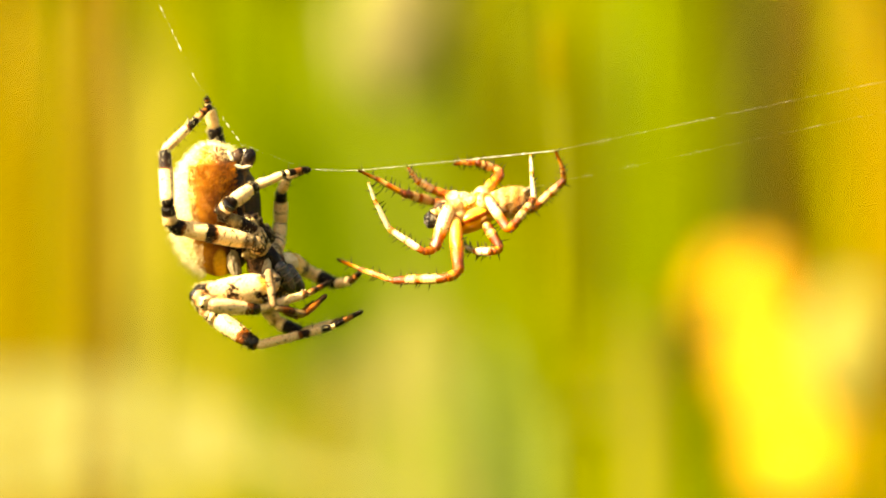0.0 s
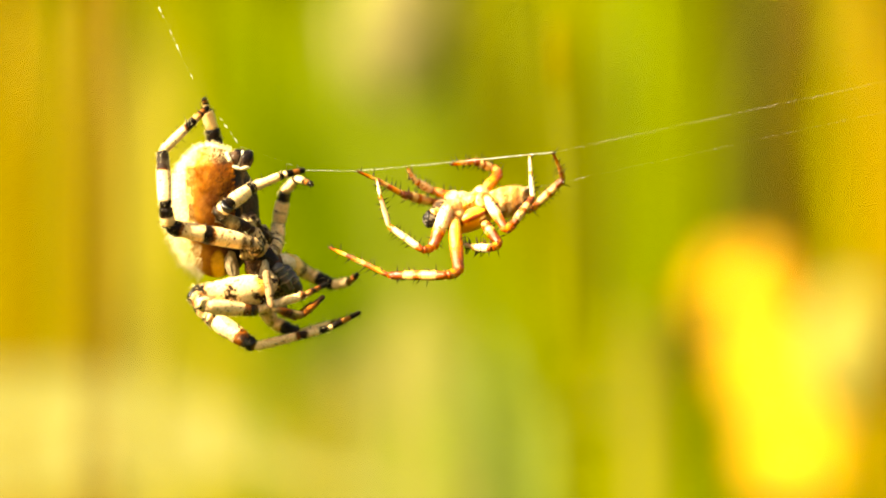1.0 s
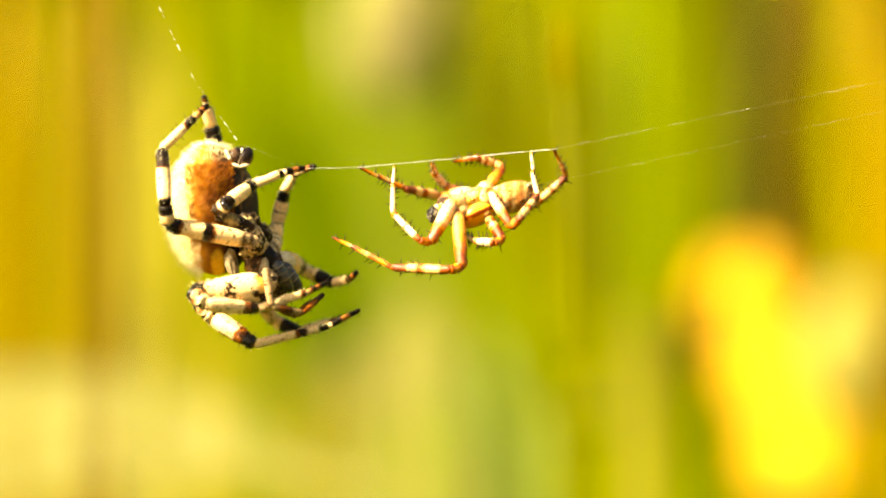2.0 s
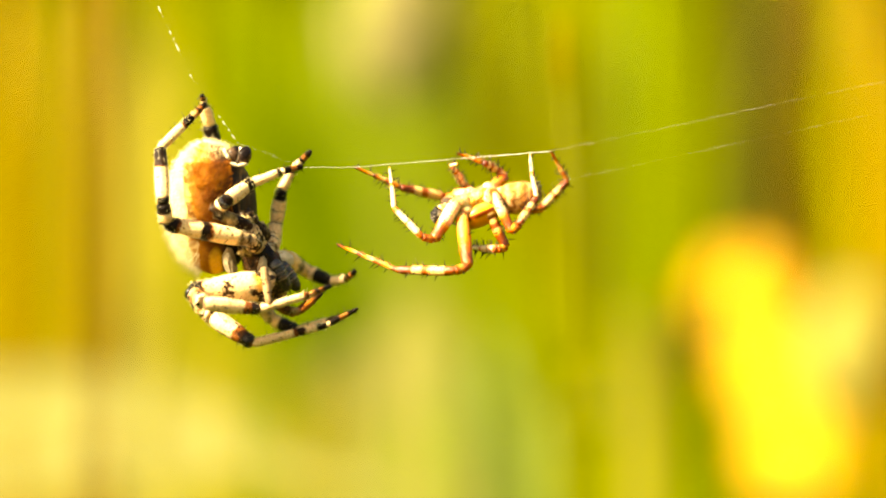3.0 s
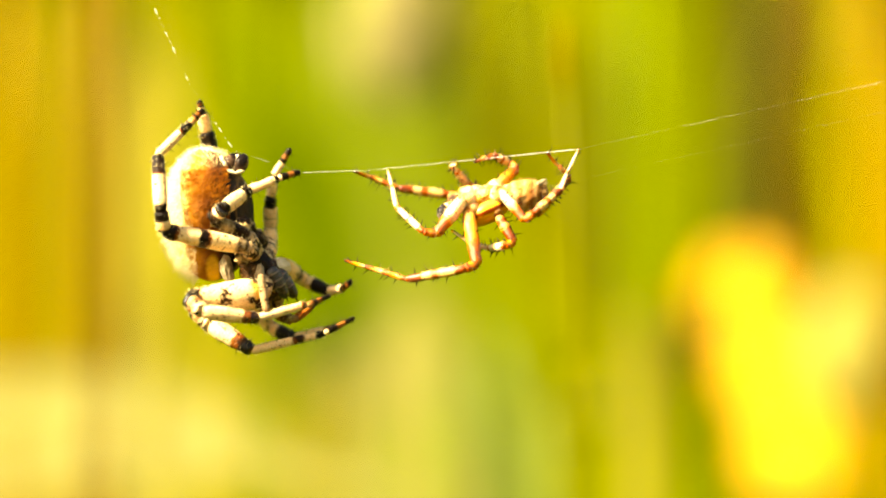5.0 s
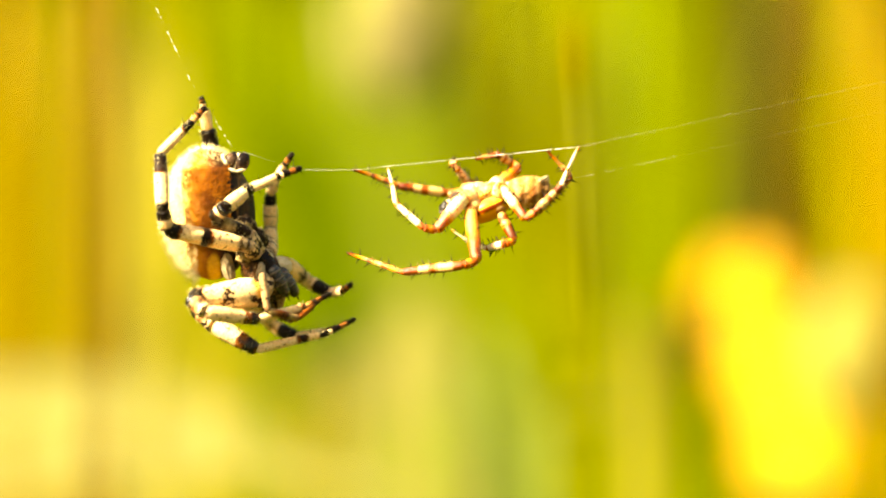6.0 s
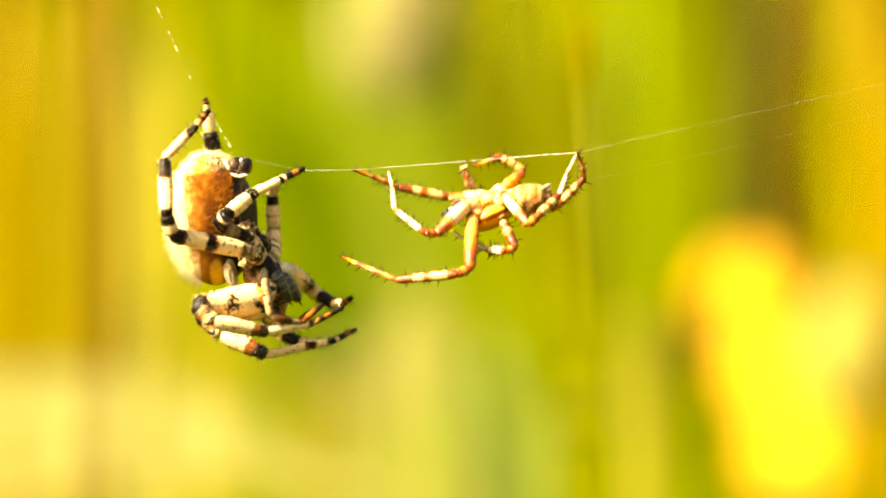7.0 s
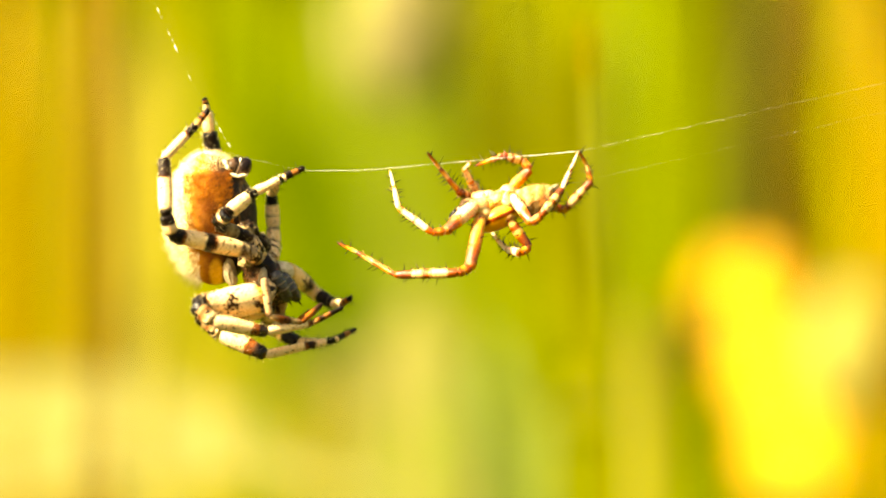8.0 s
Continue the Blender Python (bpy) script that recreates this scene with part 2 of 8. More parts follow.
def abdomen_skin(name, stops, scale, hairy=0.5, patch=None):
    """Colour across the abdomen, from the back over the flank to the belly, broken up by mottling and short lying fur."""
    m, n, l, b = shader(name)
    tc = n.new("ShaderNodeTexCoord")
    sep = n.new("ShaderNodeSeparateXYZ")
    l.new(tc.outputs["Generated"], sep.inputs[0])
    big = noise_node(n, l, scale, 5, 0.65, tc.outputs["Object"])
    fur = noise_node(n, l, scale * 7, 4, 0.75, tc.outputs["Object"])
    across = math_node(n, l, "ADD", sep.outputs["X"], math_node(n, l, "MULTIPLY", math_node(n, l, "SUBTRACT", big.outputs["Fac"], 0.5), 0.34))
    ramp = ramp_node(n, stops)
    l.new(across, ramp.inputs["Fac"])
    skin = ramp.outputs["Color"]
    if patch:
        place, size, colour = patch
        where = n.new("ShaderNodeSeparateXYZ")
        l.new(tc.outputs["Object"], where.inputs[0])
        dx = math_node(n, l, "DIVIDE", math_node(n, l, "SUBTRACT", where.outputs["X"], place[0] * MM), size[0] * MM)
        dz = math_node(n, l, "DIVIDE", math_node(n, l, "SUBTRACT", where.outputs["Z"], place[2] * MM), size[1] * MM)
        far = math_node(n, l, "ADD", math_node(n, l, "MULTIPLY", dx, dx), math_node(n, l, "MULTIPLY", dz, dz))
        edge = ramp_node(n, [(0.3, (1, 1, 1)), (0.9, (0, 0, 0))])
        l.new(math_node(n, l, "ADD", far, math_node(n, l, "MULTIPLY", math_node(n, l, "SUBTRACT", big.outputs["Fac"], 0.5), 0.8)), edge.inputs["Fac"])
        skin = mix_node(n, l, edge.outputs["Color"], skin, colour)
    g = ramp_node(n, [(0.34, (0.42, 0.36, 0.3)), (0.6, (1, 1, 1))])
    l.new(fur.outputs["Fac"], g.inputs["Fac"])
    l.new(mix_node(n, l, hairy, skin, mix_node(n, l, 1.0, skin, g.outputs["Color"], "MULTIPLY")), b.inputs["Base Color"])
    b.inputs["Roughness"].default_value = 0.55
    b.inputs["Specular IOR Level"].default_value = 0.12
    b.inputs["Subsurface Weight"].default_value = 0.1
    b.inputs["Subsurface Radius"].default_value = (1.0, 0.5, 0.15)
    b.inputs["Subsurface Scale"].default_value = 0.0006
    bump_node(n, l, b, fur.outputs["Fac"], 0.7, 0.00025)
    return m


F_ABDOMEN = abdomen_skin("female_abdomen_skin", [(0, (0.80, 0.62, 0.28)), (0.26, (0.76, 0.55, 0.18)), (0.33, (0.40, 0.16, 0.012)), (0.50, (0.16, 0.046, 0.003)), (0.61, (0.05, 0.016, 0.003)), (0.72, (0.008, 0.005, 0.003)), (0.79, (0.012, 0.007, 0.004)), (0.83, (0.16, 0.08, 0.025)), (0.86, (0.01, 0.006, 0.003)), (0.93, (0.06, 0.028, 0.01)), (1, (0.008, 0.005, 0.003))], 420, 0.5, ((-23.76, 0, -1.75), (0.9, 1.93), (0.52, 0.31, 0.03)))
M_ABDOMEN = abdomen_skin("male_abdomen_skin", [(0, (0.55, 0.22, 0.03)), (0.16, (0.74, 0.44, 0.14)), (0.26, (0.42, 0.15, 0.02)), (0.34, (0.76, 0.50, 0.22)), (0.43, (0.36, 0.12, 0.015)), (0.50, (0.78, 0.50, 0.20)), (0.60, (0.50, 0.21, 0.04)), (0.66, (0.24, 0.07, 0.012)), (0.73, (0.62, 0.36, 0.13)), (0.80, (0.34, 0.14, 0.03)), (0.88, (0.10, 0.032, 0.01)), (0.94, (0.40, 0.22, 0.08)), (1, (0.12, 0.05, 0.015))], 900, 0.85)


def carapace_skin():
    m, n, l, b = shader("male_carapace_skin")
    tc = n.new("ShaderNodeTexCoord")
    sep = n.new("ShaderNodeSeparateXYZ")
    l.new(tc.outputs["Object"], sep.inputs[0])
    wob = noise_node(n, l, 900, 3, 0.6, tc.outputs["Object"])
    mid, rise = (3.2, 0, 3.2), radians(24)
    up = math_node(n, l, "ADD", math_node(n, l, "MULTIPLY", math_node(n, l, "SUBTRACT", sep.outputs["X"], mid[0] * MM), -math.sin(rise)), math_node(n, l, "MULTIPLY", math_node(n, l, "SUBTRACT", sep.outputs["Z"], mid[2] * MM), math.cos(rise)))
    z = math_node(n, l, "ADD", math_node(n, l, "ADD", math_node(n, l, "MULTIPLY", up, 0.5 / (1.33 * MM)), 0.5), math_node(n, l, "MULTIPLY", math_node(n, l, "SUBTRACT", wob.outputs["Fac"], 0.5), 0.12))
    ramp = ramp_node(n, [(0, (0.5, 0.2, 0.008)), (0.34, (0.62, 0.28, 0.012)), (0.44, M_CARAPACE_LINE), (0.54, M_CARAPACE_LINE), (0.6, (0.62, 0.30, 0.02)), (0.84, (0.6, 0.36, 0.06)), (1, PALE)])
    l.new(z, ramp.inputs["Fac"])
    l.new(ramp.outputs["Color"], b.inputs["Base Color"])
    b.inputs["Roughness"].default_value = 0.28
    b.inputs["Specular IOR Level"].default_value = 0.3
    b.inputs["Subsurface Weight"].default_value = 0.55
    b.inputs["Subsurface Radius"].default_value = (1.0, 0.4, 0.08)
    b.inputs["Subsurface Scale"].default_value = 0.0011
    bump_node(n, l, b, wob.outputs["Fac"], 0.3, 0.0001)
    return m


M_CARAPACE = carapace_skin()
M_STERNUM = mottled("male_sternum_skin", [(0.24, 0.04, 0.003), (0.60, 0.28, 0.03), (0.78, 0.56, 0.26)], 800, 0.35, 0.4, 0.0001, 0.2)


def silk_material():
    m, n, l, b = shader("silk")
    b.inputs["Base Color"].default_value = (0.85, 0.82, 0.72, 1)
    b.inputs["Roughness"].default_value = 0.25
    b.inputs["Specular IOR Level"].default_value = 0.8
    return m


SILK = silk_material()


def leaf_material(name, low, high, scale=60, thin=0.5, rough=0.5):
    """Grass and leaves: lengthwise streaks, patches, and light that comes through."""
    m, n, l, b = shader(name)
    tc = n.new("ShaderNodeTexCoord")
    mp = n.new("ShaderNodeMapping")
    mp.inputs["Scale"].default_value = (1, 1, 0.12)
    l.new(tc.outputs["Object"], mp.inputs["Vector"])
    t = noise_node(n, l, scale, 4, 0.6, mp.outputs["Vector"])
    info = n.new("ShaderNodeNewGeometry")
    fac = math_node(n, l, "ADD", math_node(n, l, "MULTIPLY", t.outputs["Fac"], 0.6), math_node(n, l, "MULTIPLY", info.outputs["Random Per Island"], 0.4))
    ramp = ramp_node(n, [(0.25, low), (0.75, high)])
    l.new(fac, ramp.inputs["Fac"])
    l.new(ramp.outputs["Color"], b.inputs["Base Color"])
    b.inputs["Roughness"].default_value = rough
    b.inputs["Specular IOR Level"].default_value = 0.10
    tr = n.new("ShaderNodeBsdfTranslucent")
    l.new(ramp.outputs["Color"], tr.inputs["Color"])
    mx = n.new("ShaderNodeMixShader")
    mx.inputs[0].default_value = thin
    l.new(b.outputs[0], mx.inputs[1])
    l.new(tr.outputs[0], mx.inputs[2])
    l.new(mx.outputs[0], n["Material Output"].inputs["Surface"])
    return m


GRASS = leaf_material("meadow_grass", (0.12, 0.15, 0.003), (0.32, 0.32, 0.006), 60, 0.55)
GREEN = leaf_material("green_blade", (0.1246, 0.1587, 0.0015), (0.1949, 0.2482, 0.0024), 60, 0.55)
DEEP = leaf_material("deep_green_blade", (0.0715, 0.1082, 0.0012), (0.1118, 0.1692, 0.0018), 60, 0.55)
LIME = leaf_material("yellow_green_blade", (0.1869, 0.1917, 0.0012), (0.2923, 0.2999, 0.0018), 60, 0.55)
MOSS = leaf_material("olive_green_blade", (0.1281, 0.1293, 0.0021), (0.2004, 0.2022, 0.0033), 60, 0.55)
SOFT = leaf_material("soft_green_blade", (0.1388, 0.1781, 0.0087), (0.2171, 0.2785, 0.0136), 60, 0.55)
PALE_GREEN = leaf_material("pale_green_blade", (0.2384, 0.2922, 0.0568), (0.3729, 0.457, 0.0889), 60, 0.55)
BRONZE = leaf_material("bronze_green_blade", (0.093, 0.0835, 0.0012), (0.1454, 0.1305, 0.0018), 60, 0.55)
OLIVE = leaf_material("dark_olive_blade", (0.0491, 0.0468, 0.0012), (0.0768, 0.0732, 0.0018), 60, 0.55)
UMBER = leaf_material("brown_stalk", (0.1463, 0.0778, 0.0018), (0.2288, 0.1218, 0.0028), 60, 0.55)
OCHRE = leaf_material("ochre_node", (0.2048, 0.1505, 0.0053), (0.3203, 0.2354, 0.0083), 60, 0.55)
AMBER_LEAF = leaf_material("amber_dry_leaf", (0.2164, 0.1368, 0.0012), (0.3385, 0.2139, 0.0019), 60, 0.55)
GOLDEN_LEAF = leaf_material("golden_dry_leaf", (0.1869, 0.1485, 0.0042), (0.2923, 0.2323, 0.0066), 60, 0.55)
BUFF = leaf_material("buff_dry_leaf", (0.2537, 0.2183, 0.0251), (0.3969, 0.3414, 0.0393), 60, 0.55)
RUSTY = leaf_material("rusty_dry_leaf", (0.1113, 0.0624, 0.0012), (0.1741, 0.0976, 0.0018), 60, 0.55)
ORANGE = leaf_material("orange_dry_leaf", (0.2643, 0.1566, 0.0066), (0.4134, 0.245, 0.0103), 60, 0.55)
CREAM_LEAF = leaf_material("cream_green_leaf", (0.2486, 0.2362, 0.0616), (0.3888, 0.3695, 0.0963), 60, 0.55)
STRAW = leaf_material("cream_dry_leaf", (0.3089, 0.2863, 0.0886), (0.4832, 0.4478, 0.1386), 60, 0.55)
CHAFF = leaf_material("cream_chaff", (0.2974, 0.269, 0.0616), (0.4652, 0.4207, 0.0963), 60, 0.55)
TAN = leaf_material("tan_seed_head", (0.2974, 0.2578, 0.1043), (0.4652, 0.4032, 0.1632), 60, 0.55)
PETAL = leaf_material("yellow_petal", (0.385, 0.208, 0.006), (0.50, 0.278, 0.014), 200, 0.3)
DISC = leaf_material("orange_flower_disc", (0.45, 0.20, 0.002), (0.60, 0.30, 0.004), 400, 0.1)
SOIL = mottled("meadow_soil", [(0.018, 0.022, 0.006), (0.035, 0.045, 0.008), (0.055, 0.075, 0.012)], 9, 0.9, 0.6, 0.02)


# ---- building helpers ----
def part(name, bm, material, parent=None, label=""):
    me = bpy.data.meshes.new(name)
    bmesh.ops.recalc_face_normals(bm, faces=bm.faces)
    bm.to_mesh(me)
    bm.free()
    for m in material if isinstance(material, (list, tuple)) else [material]:
        me.materials.append(m)
    for p in me.polygons:
        p.use_smooth = True
    ob = new(name, me)
    ob.parent = parent
    if label:
        ob["label"] = label
    return ob


def at(p):
    """Millimetres round the middle of the silk to metres in the meadow."""
    return Vector((p[0] * MM, p[1] * MM, HIGH + p[2] * MM))


def ball(bm, centre, size, turn=None, detail=3, rough=0.0, freq=1.0, index=0):
    """A rounded lump, in millimetres; rough: how far its surface wanders."""
    made = bmesh.ops.create_icosphere(bm, subdivisions=detail, radius=1.0)["verts"]
    m = turn.to_matrix() if turn else Matrix.Identity(3)
    for v in made:
        k = 1 + rough * noise.noise(v.co * freq)
        v.co = (m @ Vector((v.co.x * size[0], v.co.y * size[1], v.co.z * size[2])) * k + Vector(centre)) * MM
    for f in {f for v in made for f in v.link_faces}:
        f.material_index = index
    return made


def cone(bm, foot, tip, r, index=0, sides=3):
    """A bristle: a thin cone from foot to tip, in metres."""
    d = Vector(tip) - Vector(foot)
    q = d.to_track_quat("Z", "Y")
    ring = [bm.verts.new(Vector(foot) + q @ Vector((math.cos(a) * r, math.sin(a) * r, 0))) for a in (2 * math.pi * k / sides for k in range(sides))]
    top = bm.verts.new(tip)
    for k in range(sides):
        bm.faces.new((ring[k], ring[(k + 1) % sides], top)).material_index = index


def tube(bm, rings, sides=12, index=0):
    """A round limb along z through rings of (z, radius) in millimetres, closed at both ends."""
    loops = []
    for z, r in rings:
        loops.append([bm.verts.new(Vector((math.cos(a) * r, math.sin(a) * r, z)) * MM) for a in (2 * math.pi * k / sides for k in range(sides))])
    for a, b in zip(loops, loops[1:]):
        for k in range(sides):
            bm.faces.new((a[k], a[(k + 1) % sides], b[(k + 1) % sides], b[k])).material_index = index
    bm.faces.new(loops[0][::-1]).material_index = index
    bm.faces.new(loops[-1]).material_index = index


def segment(rng, length, r0, r1, swell=0.12, spines=0, spine=0.8, fuzz=0, claw=False, thick=0.065):
    """One segment of a leg from the origin along z, with joints that narrow, two rows of bristles and short hair."""
    bm = bmesh.new()
    shape = ((-0.02, 0.45), (0.0, 0.72), (0.05, 0.92), (0.12, 1.0), (0.22, 1.0 + swell * 0.6), (0.32, 1.0 + swell), (0.42, 1.0 + swell), (0.52, 1.0 + swell), (0.62, 1.0 + swell * 0.8), (0.72, 1.0 + swell * 0.5), (0.82, 1.0), (0.9, 1.06), (0.96, 1.0), (1.0, 0.78), (1.02, 0.4))
    rad = lambda f: (r0 + (r1 - r0) * max(0, min(1, f)))
    tube(bm, [(f * length, rad(f) * k) for f, k in shape])
    seed = Vector((rng.uniform(0, 50), rng.uniform(0, 50), 0))
    for v in bm.verts:
        k = 1 + 0.09 * noise.noise(v.co * 1500 + seed) + 0.06 * noise.noise(v.co * 4000 + seed)
        v.co.x *= k
        v.co.y *= k
    for k in range(spines):
        f, a = 0.12 + 0.8 * (k + rng.random()) / spines, math.pi * (k % 2 + 0.5) + rng.gauss(0, 0.55)
        out = Vector((math.cos(a), math.sin(a), 0))
        foot = (out * rad(f) * 0.9 + Vector((0, 0, f * length))) * MM
        s = spine * rng.uniform(0.7, 1.2)
        cone(bm, foot, foot + (out * s * 0.93 + Vector((0, 0, s * rng.uniform(0.1, 0.45)))) * MM, thick * MM, 1)
    for k in range(fuzz):
        f, a = rng.random(), rng.uniform(0, 6.283)
        out = Vector((math.cos(a), math.sin(a), 0))
        foot = (out * rad(f) * 0.95 + Vector((0, 0, f * length))) * MM
        s = spine * rng.uniform(0.25, 0.6)
        cone(bm, foot, foot + (out * s * 0.7 + Vector((0, 0, s * 0.6))) * MM, 0.021 * MM, 1 if claw or k % 5 < 2 else 2)
    if claw:
        for a in (-0.6, 0.6):
            foot = Vector((math.sin(a) * r1 * 0.3, 0, length)) * MM
            cone(bm, foot, foot + Vector((math.sin(a) * 0.14, 0.08, 0.2)) * MM, 0.05 * MM, 1)
    return bm


SEGMENTS = ("femur", "patella", "tibia", "metatarsus", "tarsus")
LEG_STORE = {}


def leg(spider, which, hip, lengths, radii, skins, ways, coxa_to, coxa_r, coxa_skin, bristle, spines, spine):
    """A leg: its coxa sits on the body, the five segments move on it. ways: whether each segment leads away (+1) or nearer (-1)."""
    rng = random.Random(len(LEG_STORE) * 7 + 3)
    a, b = at(hip), at(coxa_to)
    home = Matrix.Translation(b) @ (a - b).to_track_quat("Z", "Y").to_matrix().to_4x4()
    bm = bmesh.new()
    d = (a - b).length / MM
    tube(bm, [(-0.1, coxa_r * 0.5), (0, coxa_r * 0.85), (d * 0.3, coxa_r * 1.1), (d * 0.7, coxa_r * 1.08), (d, coxa_r * 0.9), (d + 0.15, coxa_r * 0.5)])
    limb = part("leg", bm, coxa_skin, spider)
    limb.matrix_world = home
    limb.matrix_basis = spider.matrix_basis.inverted() @ home
    pieces = []
    for k, name in enumerate(SEGMENTS):
        r0, r1 = radii[k]
        bm = segment(rng, lengths[k], r0, r1, 0.14 if k in (0, 2) else 0.05, spines[k], spine, int((46 if bristle == BRISTLE else 22) * lengths[k] * max(r0, 0.55) / 0.9), k == 4, 0.06 if bristle == BRISTLE else 0.10)
        pieces.append(part(name, bm, [skins[k], bristle, FUR if bristle == BRISTLE else M_FUR], limb))
    LEG_STORE[(spider.name, which)] = (limb, pieces, hip, lengths, ways, home, {})


SWAY = {}


def sway(spider, t, x, z):
    SWAY.setdefault(spider.name, {})[t] = Vector((x, 0, z))


def swayed(spider, t):
    rows = sorted(SWAY[spider.name].items())
    for (t0, a), (t1, b) in zip(rows, rows[1:]):
        if t0 <= t <= t1:
            f = (t - t0) / (t1 - t0)
            return a.lerp(b, f)
    return rows[-1][1]


def bend(spider, which, t, *joints):
    """Where knee, patella's end, tibia's end, metatarsus' end and claw of a leg are at t: (across, up), in millimetres."""
    LEG_STORE[(spider.name, which)][6][t] = joints


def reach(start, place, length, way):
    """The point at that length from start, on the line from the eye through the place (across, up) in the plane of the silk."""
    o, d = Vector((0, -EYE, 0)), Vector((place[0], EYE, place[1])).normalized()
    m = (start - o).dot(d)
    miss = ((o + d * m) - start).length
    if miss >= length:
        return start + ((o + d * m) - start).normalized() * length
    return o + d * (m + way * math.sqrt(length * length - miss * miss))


def key_legs(spider):
    for (owner, which), (limb, pieces, hip, lengths, ways, home, rows) in LEG_STORE.items():
        if owner != spider.name:
            continue
        paths, rest = [[] for _ in pieces], [None] * len(pieces)
        for t, joints in sorted(rows.items()):
            off = swayed(spider, t)
            p = Vector(hip) + off
            shift = Matrix.Translation(off * MM)
            for k, ob in enumerate(pieces):
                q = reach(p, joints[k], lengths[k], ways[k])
                d = (q - p).normalized()
                if rest[k] is None:
                    rest[k] = (d, d.to_track_quat("Z", "Y"))
                turn = rest[k][0].rotation_difference(d) @ rest[k][1]
                m = Matrix.Translation(at(p)) @ turn.to_matrix().to_4x4()
                paths[k].append((t, (shift @ home).inverted() @ m))
                p = q
        for ob, path in zip(pieces, paths):
            walk(ob, path)


def spider_root(name, centre, label):
    root = tagged(new(name), label, "spider")
    root.empty_display_size = 0.002
    root.matrix_basis = Matrix.Translation(at(centre))
    return root


def put(ob, spider):
    """Parts are modelled where they sit; the spider carries them."""
    ob.matrix_basis = spider.matrix_basis.inverted()
    return ob


def fur_coat(rng, count, centre, size, turn, length, keep, lean):
    bm = bmesh.new()
    m = turn.to_matrix()
    made = 0
    while made < count:
        n = Vector((rng.gauss(0, 1), rng.gauss(0, 1), rng.gauss(0, 1))).normalized()
        if not keep(n):
            continue
        made += 1
        foot = m @ Vector((n.x * size[0], n.y * size[1], n.z * size[2])) + Vector(centre)
        out = (m @ n + Vector(lean) + Vector((rng.gauss(0, 0.25), rng.gauss(0, 0.25), rng.gauss(0, 0.25)))).normalized()
        s = length * rng.uniform(0.5, 1.2)
        cone(bm, at(foot) - Vector((0, 0, HIGH)), at(foot + out * s) - Vector((0, 0, HIGH)), 0.024 * MM)
    return bm


UP = Matrix.Translation((0, 0, HIGH))


# ---- the meadow ----
def blade_mesh(bm, foot, top, width, lean, steps=7, index=0, thick=0.12, face=(0.6, 1, -0.2)):
    """A curved, keeled grass blade from foot to top in metres, widest below the middle."""
    foot, top, lean = Vector(foot), Vector(top), Vector(lean)
    side = (top - foot).cross(Vector(face)).normalized()
    fold = side.cross((top - foot).normalized())
    last = None
    for k in range(steps + 1):
        f = k / steps
        p = foot.lerp(top, f) + lean * math.sin(f * math.pi) 
        w = width * 0.5 * (0.75 + 0.25 * math.sin(math.pi * min(1, f * 1.4))) * (1 if f < 0.7 else max(0.05, (1 - f) / 0.3))
        row = [bm.verts.new(p - side * w), bm.verts.new(p + fold * w * thick * 2), bm.verts.new(p + side * w)]
        if last:
            for a in (0, 1):
                bm.faces.new((last[a], last[a + 1], row[a + 1], row[a])).material_index = index
        last = row


def stalk(name, label, foot, top, width, material, bow=(0, 0, 0), category="grass"):
    """A round, jointed stalk from foot to top in metres."""
    bm = bmesh.new()
    foot, top, bow = Vector(foot), Vector(top), Vector(bow)
    steps, sides, last = 14, 8, None
    for k in range(steps + 1):
        f = k / steps
        r = width * 0.5 * (1 - 0.3 * f) * (1.12 if k % 5 == 4 else 1)
        p = foot.lerp(top, f) + bow * math.sin(f * math.pi)
        row = [bm.verts.new(p - foot + Vector((math.cos(a) * r, math.sin(a) * r, 0))) for a in (2 * math.pi * j / sides for j in range(sides))]
        if last:
            for j in range(sides):
                bm.faces.new((last[j], last[(j + 1) % sides], row[(j + 1) % sides], row[j]))
        else:
            bm.faces.new(row[::-1])
        last = row
    bm.faces.new(last)
    root = tagged(new(name), label, category)
    root.location = foot
    part("stem", bm, material, root)
    for k in (4, 9):
        f = k / steps
        r = width * 0.5 * (1 - 0.3 * f) * 1.3
        bm = bmesh.new()
        tube(bm, [(-3, r * 700), (-1.5, r * 1000), (1.5, r * 1000), (3, r * 700)], 10)
        part("node", bm, OCHRE, root).location = foot.lerp(top, f) + bow * math.sin(f * math.pi) - foot
    return root


def ground_sheet():
    bm = bmesh.new()
    n = 40
    grid = [[None] * (n + 1) for _ in range(n + 1)]
    for i in range(n + 1):
        for j in range(n + 1):
            x, y = ((i / n * 2 - 1) ** 3) * 300, ((j / n * 2 - 1) ** 3) * 300
            grid[i][j] = bm.verts.new((x, y, 0.02 * noise.noise(Vector((x, y, 0)) * 1.3) - 0.02))
    for i in range(n):
        for j in range(n):
            bm.faces.new((grid[i][j], grid[i + 1][j], grid[i + 1][j + 1], grid[i][j + 1]))
    tagged(part("ground", bm, SOIL), "dark mossy meadow soil under tall grass", "ground", kind="structure")


